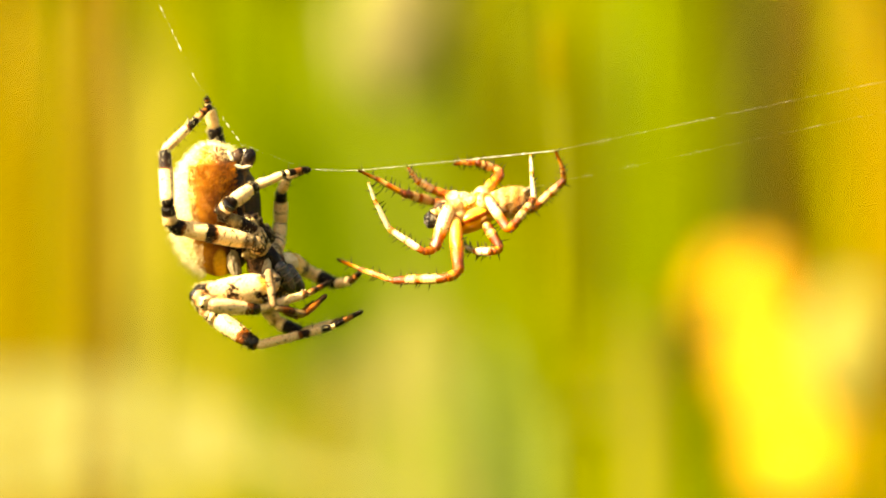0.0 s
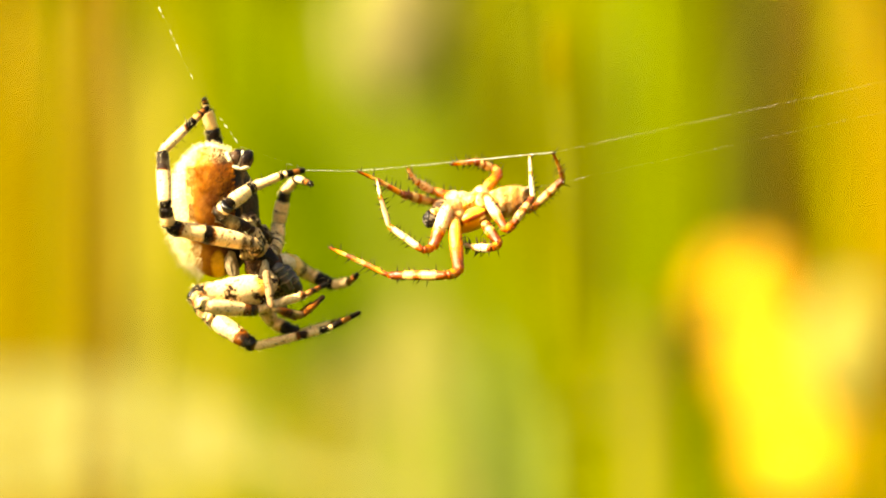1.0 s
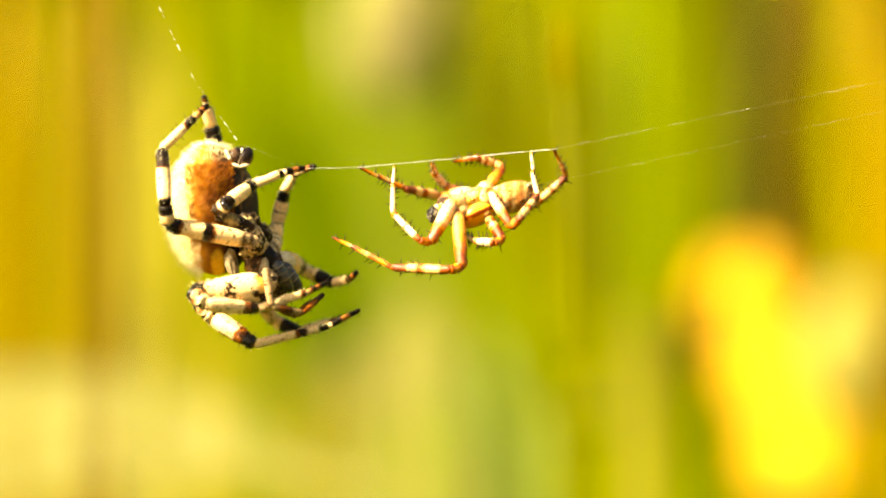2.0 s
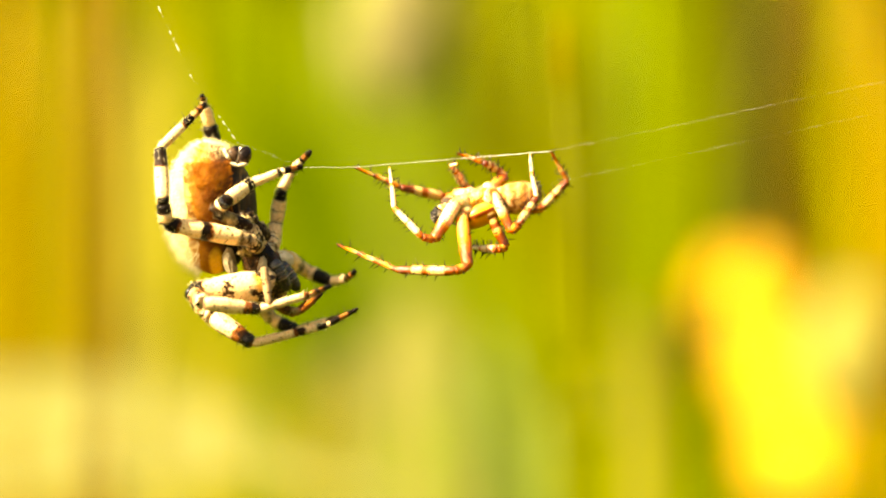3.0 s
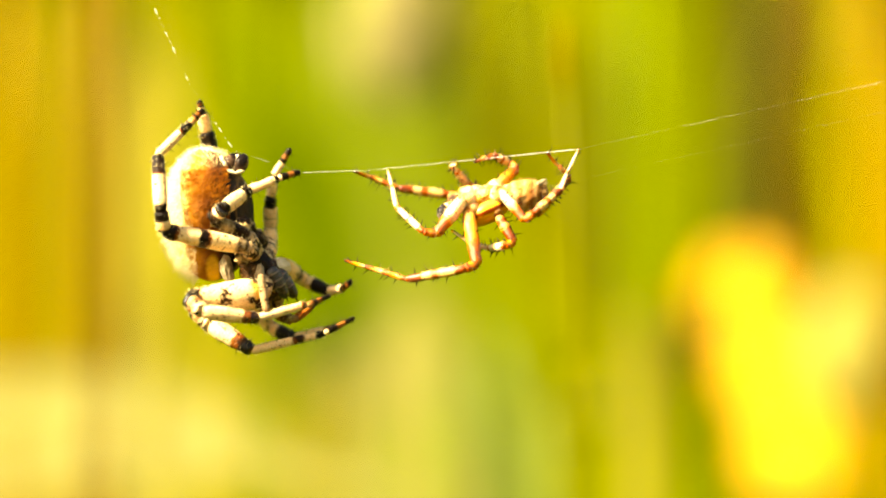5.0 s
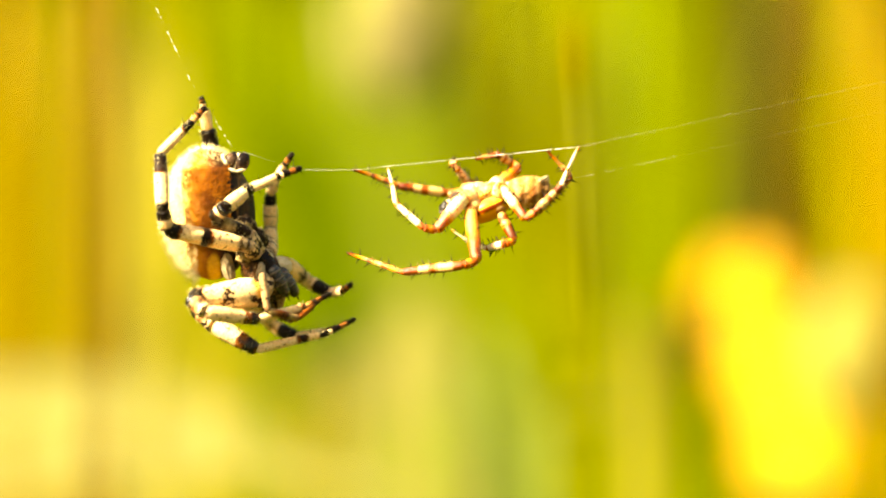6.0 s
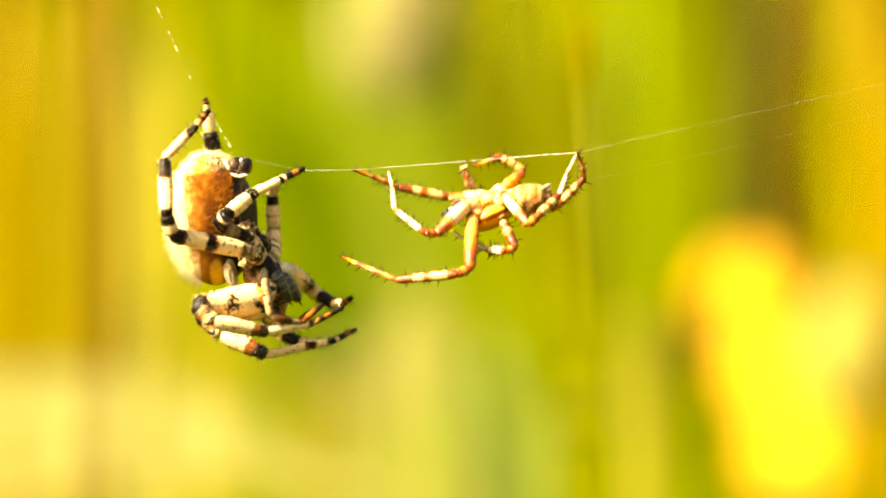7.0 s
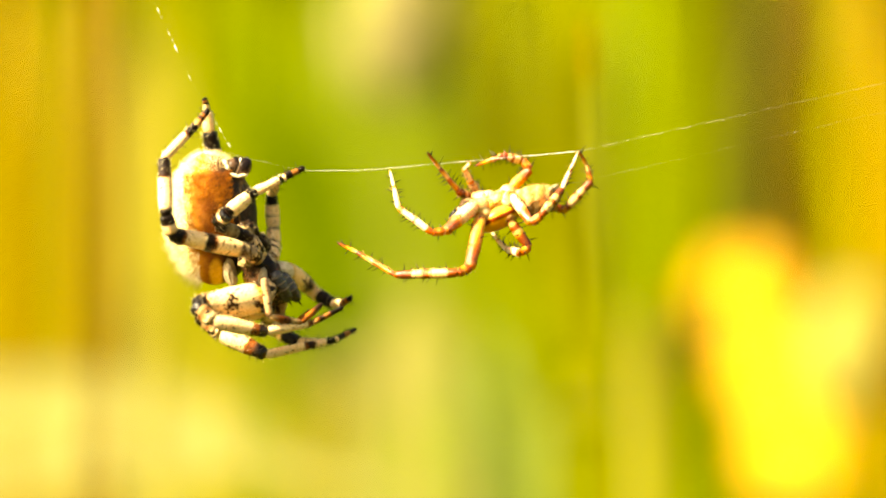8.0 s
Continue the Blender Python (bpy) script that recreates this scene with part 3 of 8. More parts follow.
def meadow_grass():
    rng = random.Random(5)
    bm = bmesh.new()
    for k in range(6500):
        y = 1.1 + 4.0 * rng.random() ** 1.6
        x = rng.gauss(0, 0.6) * (0.35 + 0.45 * y)
        h = rng.uniform(0.62, 1.05) + 0.12 * y
        foot = Vector((x, y, -0.02))
        top = foot + Vector((rng.gauss(0, 0.1), rng.gauss(0, 0.08), h))
        blade_mesh(bm, foot, top, rng.uniform(0.008, 0.020), (rng.gauss(0, 0.04), rng.gauss(0, 0.03), 0), 5, 0, 0.12, (rng.gauss(0.4, 0.4), 1, rng.gauss(-0.1, 0.2)))
    # unseen grass all round, added to hide the low sky and bounce warm light
    for k in range(11000):
        a, r = rng.uniform(0, 2 * math.pi), 1.0 + 5.5 * rng.random() ** 1.5
        foot = Vector((math.cos(a) * r, math.sin(a) * r, -0.02))
        if foot.y > 0.7 and abs(foot.x) < 0.3 + 0.3 * foot.y:
            continue
        top = foot + Vector((rng.gauss(0, 0.1), rng.gauss(0, 0.1), rng.uniform(0.4, 0.85)))
        blade_mesh(bm, foot, top, rng.uniform(0.012, 0.026), (rng.gauss(0, 0.04), rng.gauss(0, 0.04), 0), 4, 0, 0.12, (rng.gauss(0, 1), rng.gauss(0, 1), 0.1))
    for k in range(1500):
        a, r = rng.uniform(0, 2 * math.pi), 1.0 * rng.random() ** 0.5
        foot = Vector((math.cos(a) * r, math.sin(a) * r, -0.02))
        top = foot + Vector((rng.gauss(0, 0.04), rng.gauss(0, 0.04), rng.uniform(0.06, 0.16)))
        blade_mesh(bm, foot, top, rng.uniform(0.006, 0.012), (rng.gauss(0, 0.02), rng.gauss(0, 0.02), 0), 3, 0, 0.12, (rng.gauss(0, 1), rng.gauss(0, 1), 0.1))
    tagged(part("tall_grass", bm, GRASS), "tall sunlit yellow-green meadow grass", "grass", kind="stuff")


def flower(centre, radius, face, foot):
    """A yellow flower head of many rays on a green stem that stands in the ground."""
    rng = random.Random(int(centre[0] * 9000))
    root = tagged(new("yellow_flower"), "bright yellow meadow flower head on a thin green stem", "flower", group="yellow flowers")
    root.location = foot
    head = Vector(centre) - Vector(foot)
    turn = Vector(face).to_track_quat("Z", "Y")
    bm = bmesh.new()
    last = None
    for k in range(11):
        f = k / 10
        p = Vector((0, 0, 0)).lerp(head, f) + Vector((0.012, 0.015, 0)) * math.sin(f * math.pi)
        row = [bm.verts.new(p + Vector((math.cos(a), math.sin(a), 0)) * 0.0012) for a in (2 * math.pi * j / 6 for j in range(6))]
        if last:
            for j in range(6):
                bm.faces.new((last[j], last[(j + 1) % 6], row[(j + 1) % 6], row[j]))
        last = row
    part("stem", bm, GREEN, root)
    bm = bmesh.new()
    for v in bmesh.ops.create_icosphere(bm, subdivisions=3, radius=radius * 0.34)["verts"]:
        v.co.z *= 0.55
        v.co *= 1 + 0.06 * noise.noise(v.co * 900)
    ob = part("flower_disc", bm, DISC, root, "orange-yellow domed flower disc")
    ob.matrix_basis = Matrix.Translation(head) @ turn.to_matrix().to_4x4()
    bm = bmesh.new()
    last = None
    for k in range(7):
        f = k / 6
        w = radius * 0.17 * math.sin(math.pi * (0.18 + 0.74 * f)) ** 0.7
        row = [bm.verts.new((radius * (0.2 + 0.8 * f), s * w, radius * (0.06 * abs(s) - 0.12 * f * f))) for s in (-1, 0, 1)]
        if last:
            for j in (0, 1):
                bm.faces.new((last[j], last[j + 1], row[j + 1], row[j]))
        last = row
    petal = part("petal", bm, PETAL, root)
    for k in range(32):
        ob = petal if k == 0 else new("petal", petal.data)
        ob.parent = root
        ob.matrix_basis = Matrix.Translation(head) @ turn.to_matrix().to_4x4() @ pose(0, 0, 0.0004 * (k % 2) * radius / 0.01, rng.uniform(-8, 8), (-8 if k % 2 else 10) + rng.uniform(-6, 6), k * 360 / 16 * 0.5 + rng.uniform(-4, 4))


ground_sheet()
meadow_grass()


def low(p, dx=0.0, dy=0.0):
    return (p[0] + dx, p[1] + dy, -0.02)


# stalks behind the silk, from one edge of the meadow to the other
for label, foot, p, w, mat in (
        ("brown grass stalk in the meadow", (-0.0739, 0.42, 0.4465), (-0.0707, 0.42, 0.5596), 0.007, UMBER),
        ("dry orange grass stalk in the meadow", (-0.0888, 0.4, 0.4477), (-0.0884, 0.4, 0.5582), 0.0034, AMBER_LEAF),
        ("thin brown grass stalk in the meadow", (-0.0554, 0.2, 0.46), (-0.0544, 0.2, 0.5445), 0.0011, UMBER),
        ("thin rusty grass stalk in the meadow", (-0.0546, 0.22, 0.4588), (-0.0532, 0.22, 0.5459), 0.0011, RUSTY),
        ("thin golden grass stalk in the meadow", (-0.0672, 0.24, 0.4575), (-0.0685, 0.24, 0.5473), 0.0011, GOLDEN_LEAF),
        ("thin dry grass stalk in sunlight", (-0.047, 0.26, 0.4563), (-0.0491, 0.26, 0.5486), 0.0011, BUFF),
        ("thin green grass stalk in the meadow", (-0.0297, 0.25, 0.4569), (-0.0323, 0.25, 0.548), 0.0011, GREEN),
        ("thin green grass stalk in the meadow", (0.0118, 0.28, 0.4551), (0.0143, 0.28, 0.55), 0.0012, DEEP),
        ("thin pale grass stalk in the meadow", (0.0269, 0.24, 0.4575), (0.0292, 0.24, 0.5473), 0.0009, SOFT),
        ("thin yellow-green grass stalk in the meadow", (0.0377, 0.26, 0.4563), (0.0363, 0.26, 0.5486), 0.0011, LIME),
        ("thin dark grass stalk in the meadow", (0.0837, 0.56, 0.4379), (0.0823, 0.56, 0.5692), 0.0022, OLIVE),
        ("thin orange grass stalk in the meadow", (0.0936, 0.48, 0.4428), (0.0924, 0.48, 0.5637), 0.0017, ORANGE),
        ("dry orange grass stalk in the meadow", (0.0933, 0.55, 0.4385), (0.0909, 0.55, 0.5685), 0.0054, RUSTY),
        ("bright orange dry grass stalk", (0.1048, 0.52, 0.4403), (0.1004, 0.52, 0.5665), 0.0034, ORANGE)):
    stalk("grass_plant", label, low(foot), p, w, mat)
WAVER = stalk("grass_plant", "slender yellow-green grass stalk swaying slightly", (0.0441, 0.120, -0.02), (0.0150, 0.120, 0.5278), 0.0014, MOSS)
bm = bmesh.new()
tube(bm, [(-9, 0.4), (-7, 0.55), (-5, 0.65), (-3, 0.6), (-1, 0.5), (1, 0.3)], 8)
ob = part("spikelet", bm, AMBER_LEAF, WAVER, "rusty orange grass spikelet")
ob.matrix_basis = Matrix.Translation((-0.0293, 0, 0.5498)) @ Vector((-0.0291, 0, 0.5478)).to_track_quat("Z", "Y").to_matrix().to_4x4()


def bent_leaf(name, label, points, width, material):
    """A keeled grass leaf that rises from the ground and bends through the points to its tip, with its midrib."""
    way = [Vector(p) for p in points]
    foot = Vector((way[0].x + (way[0].x - way[1].x) * 0.6, way[0].y, -0.02))
    way = [foot] + way
    line = []
    for k in range(len(way) - 1):
        p0, p1, p2, p3 = way[max(0, k - 1)], way[k], way[k + 1], way[min(len(way) - 1, k + 2)]
        for j in range(5):
            f = j / 5
            line.append(0.5 * (2 * p1 + (p2 - p0) * f + (2 * p0 - 5 * p1 + 4 * p2 - p3) * f * f + (3 * p1 - p0 - 3 * p2 + p3) * f ** 3) - foot)
    line.append(way[-1] - foot)
    root = tagged(new(name), label, "grass")
    root.location = foot
    for part_name, w, lift, fold in (("leaf", width, 0.0, 0.12), ("midrib", width * 0.12, -0.0006, 0.5)):
        bm = bmesh.new()
        last = None
        for k, p in enumerate(line):
            f = k / (len(line) - 1)
            along = (line[min(k + 1, len(line) - 1)] - line[max(k - 1, 0)]).normalized()
            side = along.cross(Vector((0.3, 1, -0.2))).normalized()
            half = w * 0.5 * (1 if f < 0.7 else max(0.06, 1 - ((f - 0.7) / 0.3) ** 2))
            c = p + Vector((0, lift, 0))
            row = [bm.verts.new(c - side * half), bm.verts.new(c + side.cross(along) * half * fold * 2), bm.verts.new(c + side * half)]
            if last:
                for a in (0, 1):
                    bm.faces.new((last[a], last[a + 1], row[a + 1], row[a]))
            last = row
        part(part_name, bm, material, root)
    return root


for label, wide, mat, points in (
        ("ochre grass leaf deep in the meadow", 0.0184, AMBER_LEAF, ((-0.1314, 0.8, 0.4181), (-0.1314, 0.8, 0.5069), (-0.1339, 0.8, 0.5873))),
        ("golden dry grass leaf deep in the meadow", 0.0271, GOLDEN_LEAF, ((-0.1238, 0.9, 0.4115), (-0.1252, 0.9, 0.5002), (-0.1211, 0.9, 0.5907))),
        ("pale buff dry grass leaf in sunlight", 0.0197, BUFF, ((-0.0724, 0.6, 0.4312), (-0.0759, 0.6, 0.4832), (-0.0745, 0.6, 0.5255), (-0.0695, 0.6, 0.5536))),
        ("yellow-green grass leaf in sunlight", 0.0357, LIME, ((-0.0683, 0.95, 0.4082), (-0.0796, 0.95, 0.5002), (-0.0871, 0.95, 0.5602), (-0.0908, 0.95, 0.5997))),
        ("fresh green grass leaf in the meadow", 0.0344, GREEN, ((-0.0405, 0.9, 0.4115), (-0.055, 0.9, 0.5002), (-0.0641, 0.9, 0.5581), (-0.0659, 0.9, 0.5961))),
        ("soft green grass leaf deep in the meadow", 0.0314, SOFT, ((-0.0199, 0.85, 0.4148), (-0.0268, 0.85, 0.5002), (-0.0373, 0.85, 0.5925))),
        ("deep green grass leaf leaning across the meadow", 0.0197, DEEP, ((-0.0203, 0.6, 0.4312), (-0.028, 0.6, 0.4776), (-0.0322, 0.6, 0.5086), (-0.0541, 0.6, 0.5494))),
        ("deep green grass leaf leaning across the meadow", 0.0141, DEEP, ((-0.0393, 0.66, 0.4272), (-0.0356, 0.66, 0.4704), (-0.0289, 0.66, 0.5031), (-0.0296, 0.66, 0.5284))),
        ("soft green grass leaf deep in the meadow", 0.0285, SOFT, ((0.001, 0.8, 0.4181), (-0.0057, 0.8, 0.5002), (-0.0107, 0.8, 0.589))),
        ("olive grass leaf deep in the meadow", 0.0285, MOSS, ((0.0178, 0.8, 0.4181), (0.0144, 0.8, 0.5002), (0.0127, 0.8, 0.589))),
        ("yellow-green grass leaf deep in the meadow", 0.0241, MOSS, ((0.0331, 0.75, 0.4213), (0.0331, 0.75, 0.5002), (0.0307, 0.75, 0.5854))),
        ("fresh green grass leaf in the meadow", 0.0241, GREEN, ((0.0541, 0.75, 0.4213), (0.0476, 0.75, 0.5002), (0.0541, 0.75, 0.5854))),
        ("fresh green grass leaf in sunlight", 0.0216, GREEN, ((0.0657, 0.7, 0.4246), (0.0618, 0.7, 0.5002), (0.0641, 0.7, 0.5819))),
        ("bronze green grass leaf in the meadow", 0.0173, BRONZE, ((0.0809, 0.72, 0.4233), (0.077, 0.72, 0.5002), (0.077, 0.72, 0.5833))),
        ("dark olive grass leaf leaning over", 0.0119, OLIVE, ((0.0532, 0.54, 0.4351), (0.0634, 0.54, 0.4802), (0.0709, 0.54, 0.5187), (0.0714, 0.54, 0.5705))),
        ("rusty dry grass leaf in the meadow", 0.0147, RUSTY, ((0.0967, 0.65, 0.4279), (0.0964, 0.65, 0.5001), (0.0945, 0.65, 0.5783))),
        ("bright orange dry grass leaf", 0.0141, ORANGE, ((0.1219, 0.6, 0.4312), (0.112, 0.6, 0.5001), (0.1073, 0.6, 0.5747))),
        ("cream dry leaf among green grass", 0.0079, CREAM_LEAF, ((-0.0266, 0.5, 0.4314), (-0.0145, 0.5, 0.467), (-0.0053, 0.5, 0.4912))),
        ("cream dry leaf among green grass", 0.0091, CREAM_LEAF, ((-0.0135, 0.52, 0.4299), (-0.009, 0.52, 0.4637), (-0.0038, 0.52, 0.4897))),
        ("cream dry leaf among green grass", 0.0073, CREAM_LEAF, ((0.0008, 0.54, 0.4285), (0.0001, 0.54, 0.463), (-0.0012, 0.54, 0.4842))),
        ("pale green grass leaf among taller grass", 0.0134, PALE_GREEN, ((0.0166, 0.46, 0.422), (0.0117, 0.46, 0.444), (0.0074, 0.46, 0.4611), (0.0026, 0.46, 0.4806))),
        ("pale green grass leaf among taller grass", 0.0086, PALE_GREEN, ((0.0112, 0.47, 0.4311), (0.0104, 0.47, 0.4557), (0.0116, 0.47, 0.4816))),
        ("bright yellow-green leaf leaning across the meadow", 0.0188, LIME, ((0.0357, 0.55, 0.4344), (0.0269, 0.55, 0.4653), (0.0142, 0.55, 0.4961), (0.0021, 0.55, 0.5202))),
        ("fresh green grass leaf leaning across the meadow", 0.0038, GREEN, ((0.0199, 0.5, 0.4377), (0.0097, 0.5, 0.4696), (0.002, 0.5, 0.4874))),
        ("straw grass leaf before greener grass", 0.0097, BUFF, ((0.0417, 0.45, 0.4374), (0.0393, 0.45, 0.4663), (0.0424, 0.45, 0.4881))),
        ("fresh green grass leaf beside yellow flowers", 0.0091, GREEN, ((0.0491, 0.4, 0.4386), (0.0503, 0.4, 0.4523), (0.0491, 0.4, 0.4659))),
        ("golden grass leaf below the cream leaves", 0.0089, BUFF, ((-0.0279, 0.5, 0.4301), (-0.0279, 0.5, 0.4505), (-0.0317, 0.5, 0.4683))),
        ("pale thin grass leaf in sunlight", 0.003, SOFT, ((0.036, 0.4, 0.4443), (0.0366, 0.4, 0.5001), (0.0354, 0.4, 0.5332), (0.0326, 0.4, 0.5571))),
        ("buff dry grass leaf in sunlight", 0.0034, CREAM_LEAF, ((-0.0507, 0.3, 0.4448), (-0.0525, 0.3, 0.4599), (-0.0519, 0.3, 0.475))),
        ("yellow-green grass leaf in sunlight", 0.0081, BUFF, ((-0.0479, 0.56, 0.4338), (-0.0486, 0.56, 0.4649), (-0.0493, 0.56, 0.4866))),
        ("thin golden grass leaf in sunlight", 0.0077, GOLDEN_LEAF, ((-0.1116, 0.7, 0.4246), (-0.1124, 0.7, 0.4909), (-0.1132, 0.7, 0.5526), (-0.1108, 0.7, 0.5803))),
        ("soft green grass leaf leaning across the meadow", 0.007, SOFT, ((0.0224, 0.5, 0.4377), (0.0071, 0.5, 0.4963), (-0.0082, 0.5, 0.5256), (-0.0183, 0.5, 0.5358)))):
    bent_leaf("grass_plant", label, points, wide, mat)

# drooping leaf tips that reach down from taller stalks
for a, b, w, mat in (
        # this olive tip stands in for brownish shade beside the tan seed head
        ((0.0042, 0.66, 0.576), (0.0024, 0.66, 0.5433), 0.0054, MOSS),
        ((-0.0203, 0.6, 0.5733), (-0.0259, 0.6, 0.5536), 0.0084, SOFT),
        ((0.0491, 0.55, 0.5685), (0.0471, 0.55, 0.5377), 0.008, GREEN),
        ((0.0701, 0.45, 0.5617), (0.0647, 0.45, 0.517), 0.0054, OLIVE)):
    plant = stalk("grass_plant", "tall grass stalk with a drooping leaf tip", low(a), Vector(a) + Vector((0, 0, 0.03)), 0.003, mat)
    bm = bmesh.new()
    blade_mesh(bm, Vector(a) - plant.location, Vector(b) - plant.location, w, (0, 0, 0.004), 12)
    part("leaf", bm, mat, plant)

# pale dry leaves bent across the lower grass
for a, b, w, up in (
        ((-0.1006, 0.38, 0.4712), (-0.0349, 0.38, 0.4662), 0.0122, 0.001),
        ((-0.1091, 0.45, 0.4579), (-0.0319, 0.45, 0.4567), 0.0145, 0.001),
        ((-0.0913, 0.32, 0.4526), (0.0017, 0.32, 0.4521), 0.0043, 0.009),
        ((-0.1008, 0.42, 0.4511), (-0.0425, 0.42, 0.4523), 0.007, 0.002)):
    plant = stalk("grass_plant", "straw-coloured dry grass with a bent cream leaf", low(a), Vector(a) + Vector((0, 0, 0.03)), 0.004, STRAW)
    bm = bmesh.new()
    blade_mesh(bm, Vector(a) - plant.location, Vector(b) - plant.location, w, (0, 0, up), 12)
    part("leaf", bm, STRAW, plant, "cream dry bent leaf")


def seed_head(centre, size, foot, material, label):
    """A tan grass seed head of many small husks on its stalk."""
    rng = random.Random(12)
    root = tagged(new("seed_head"), label, "seed head")
    root.location = foot
    rise = Vector(centre) - Vector(foot)
    bm = bmesh.new()
    blade_mesh(bm, (0, 0, 0), rise, 0.003, (0.0, 0.01, 0), 10, 0, 0.5)
    part("stem", bm, material, root)
    bm = bmesh.new()
    for k in range(900):
        f = rng.random()
        a = rng.uniform(0, 6.283)
        r = size[0] * math.sin(math.pi * (0.1 + 0.8 * f)) * math.sqrt(rng.random())
        p = rise + Vector((math.cos(a) * r, math.sin(a) * r, (f - 0.5) * 2 * size[1]))
        cone(bm, p, p + Vector((math.cos(a) * 0.003, math.sin(a) * 0.003, 0.009)), 0.0016, 0, 5)
    tagged(part("chaff", bm, material, root), kind="stuff")


seed_head((-0.0123, 0.64, 0.5535), (0.0120, 0.0170), low((-0.013, 0.64, 0.4356)), TAN, "tan dry grass seed head on a stalk")
seed_head((0.0931, 0.5, 0.4734), (0.0085, 0.0105), low((0.0937, 0.5, 0.4438)), CHAFF, "cream seed head beside yellow flowers")

flower((0.061, 0.41, 0.4914), 0.0115, (-0.25, -1, 0.3), low((0.065, 0.44, 0)))
flower((0.0645, 0.4, 0.4756), 0.0104, (-0.25, -1, 0.4), low((0.0685, 0.43, 0)))
flower((0.0699, 0.39, 0.4596), 0.0116, (-0.25, -1, 0.45), low((0.0739, 0.42, 0)))

# the stalks between which the silk is stretched
stalk("grass_plant", "upright dry grass stalk holding the silk", low(at((-51.01, 0, 71.21))), at((-50.89, 0, 71.21)), 0.003, ORANGE)
stalk("grass_plant", "upright dry grass stalk holding the silk", low(at((52.22, 0, 24.18))), at((51.98, 0, 24.18)), 0.003, ORANGE)

# ---- silk ----
WEB = tagged(new("silk_line"), "thin white silk line stretched between grass stalks", "silk")
WEB.matrix_basis = UP
STRANDS = {}


def strand(which, length, r, glint_bits=(), thick_to=None):
    """A straight piece of silk along x, with uneven thickness and thickened bits that stand for glints, as (place,
    length, radius), in millimetres. thick_to: where a thicker stretch ends.
    """
    rng = random.Random(len(STRANDS) + 40)
    bm = bmesh.new()
    steps = max(6, int(length / 0.5))
    rings = []
    for k in range(steps + 1):
        z = length * k / steps
        rings.append((z, r * rng.uniform(0.7, 1.35) * (1 if thick_to is None or z < thick_to else 0.62)))
    tube(bm, rings, 6)
    for place, long, rad in glint_bits:
        tube(bm, [(place - long / 2, rad * 0.2), (place - long / 4, rad), (place + long / 4, rad * 0.9), (place + long / 2, rad * 0.2)], 6)
    STRANDS[which] = (part("strand", bm, SILK, WEB), {})


def pull(which, t, a, b):
    """The two ends of a piece of silk at t: (across, up), in millimetres."""
    STRANDS[which][1][t] = (a, b)


def key_silk():
    for ob, rows in STRANDS.values():
        path = []
        for t, (a, b) in sorted(rows.items()):
            d = Vector((b[0] - a[0], 0, b[1] - a[1])).normalized()
            path.append((t, Matrix.Translation(Vector((a[0], 0, a[1])) * MM) @ d.to_track_quat("Z", "Y").to_matrix().to_4x4()))
        walk(ob, path)


strand("top_strand", 56.75, 0.0006, [(48.12, 0.75, 0.04), (48.9, 0.3, 0.02), (50.77, 0.6, 0.028), (51.6, 0.3, 0.02), (52.58, 0.85, 0.048), (55.96, 0.6, 0.032)])
strand("neck_strand", 9.25, 0.0009, [(5.2, 0.4, 0.02), (6.03, 0.6, 0.04), (7.0, 0.3, 0.02), (7.84, 0.7, 0.04)])
strand("belly_strand", 7.81, 0.0028)
strand("walk_strand", 6.05, 0.010)
strand("held_strand", 20.96, 0.021, [(0.9, 0.5, 0.04), (2.2, 0.7, 0.04), (3.4, 0.4, 0.045), (5.1, 0.6, 0.04), (6.6, 0.8, 0.036), (8.3, 0.5, 0.04)], 9.3)
strand("lead_strand", 6.63, 0.009)
strand("side_strand", 41.31, 0.0036)
strand("low_strand", 44.51, 0.0018)

# ---- the female ----
female = spider_root("female_spider", (-21.95, 0, 2.47), "large female orb-weaver spider with banded cream and black legs")
rng = random.Random(3)
ABD_C, ABD_S, ABD_T = (-24.3, 2.29, 4.12), (4.76, 4.58, 7.06), Euler((0, radians(-4), 0))
bm = bmesh.new()
ball(bm, ABD_C, ABD_S, ABD_T, 5, 0.05, 2.2)
ob = part("abdomen", bm, F_ABDOMEN, female, "furry abdomen, cream above, orange-brown on the flank and black below")
put(ob, female).matrix_basis @= UP
for count, length, keep, lean, fur, label in (
        (2800, 0.8, lambda n: n.x < -0.48 or n.z > 0.7, (-0.2, -0.1, -0.45), FUR, "pale yellow bristly fur"),
        (700, 1.5, lambda n: n.x < -0.3 and n.z < -0.1, (-0.45, -0.1, -0.9), FUR, "long pale hair on the lower back"),
        (4200, 0.62, lambda n: -0.56 < n.x < 0.5 and n.y < 0.25 and -0.5 < n.z < 0.68, (0.5, -0.35, 0.6), GOLD_FUR, "golden brown lying fur")):
    bm = fur_coat(rng, count, ABD_C, ABD_S, ABD_T, length, keep, lean)
    ob = part("fur", bm, fur, female, label)
    put(ob, female).matrix_basis @= UP
    ob["kind"] = "stuff"
for c, size in (((-21.92, 0.72, 9.72), (0.82, 0.86, 1.12)), ((-20.83, 0.6, 9.6), (0.80, 0.86, 1.22)), ((-21.43, 1.69, 9.99), (0.72, 0.72, 0.9))):
    bm = bmesh.new()
    ball(bm, c, size, Euler((0, radians(22), 0)), 3, 0.1, 2.0)
    put(part("spinneret", bm, CUTICLE_BLACK, female, "shiny black spinneret"), female).matrix_basis @= UP
bm = bmesh.new()
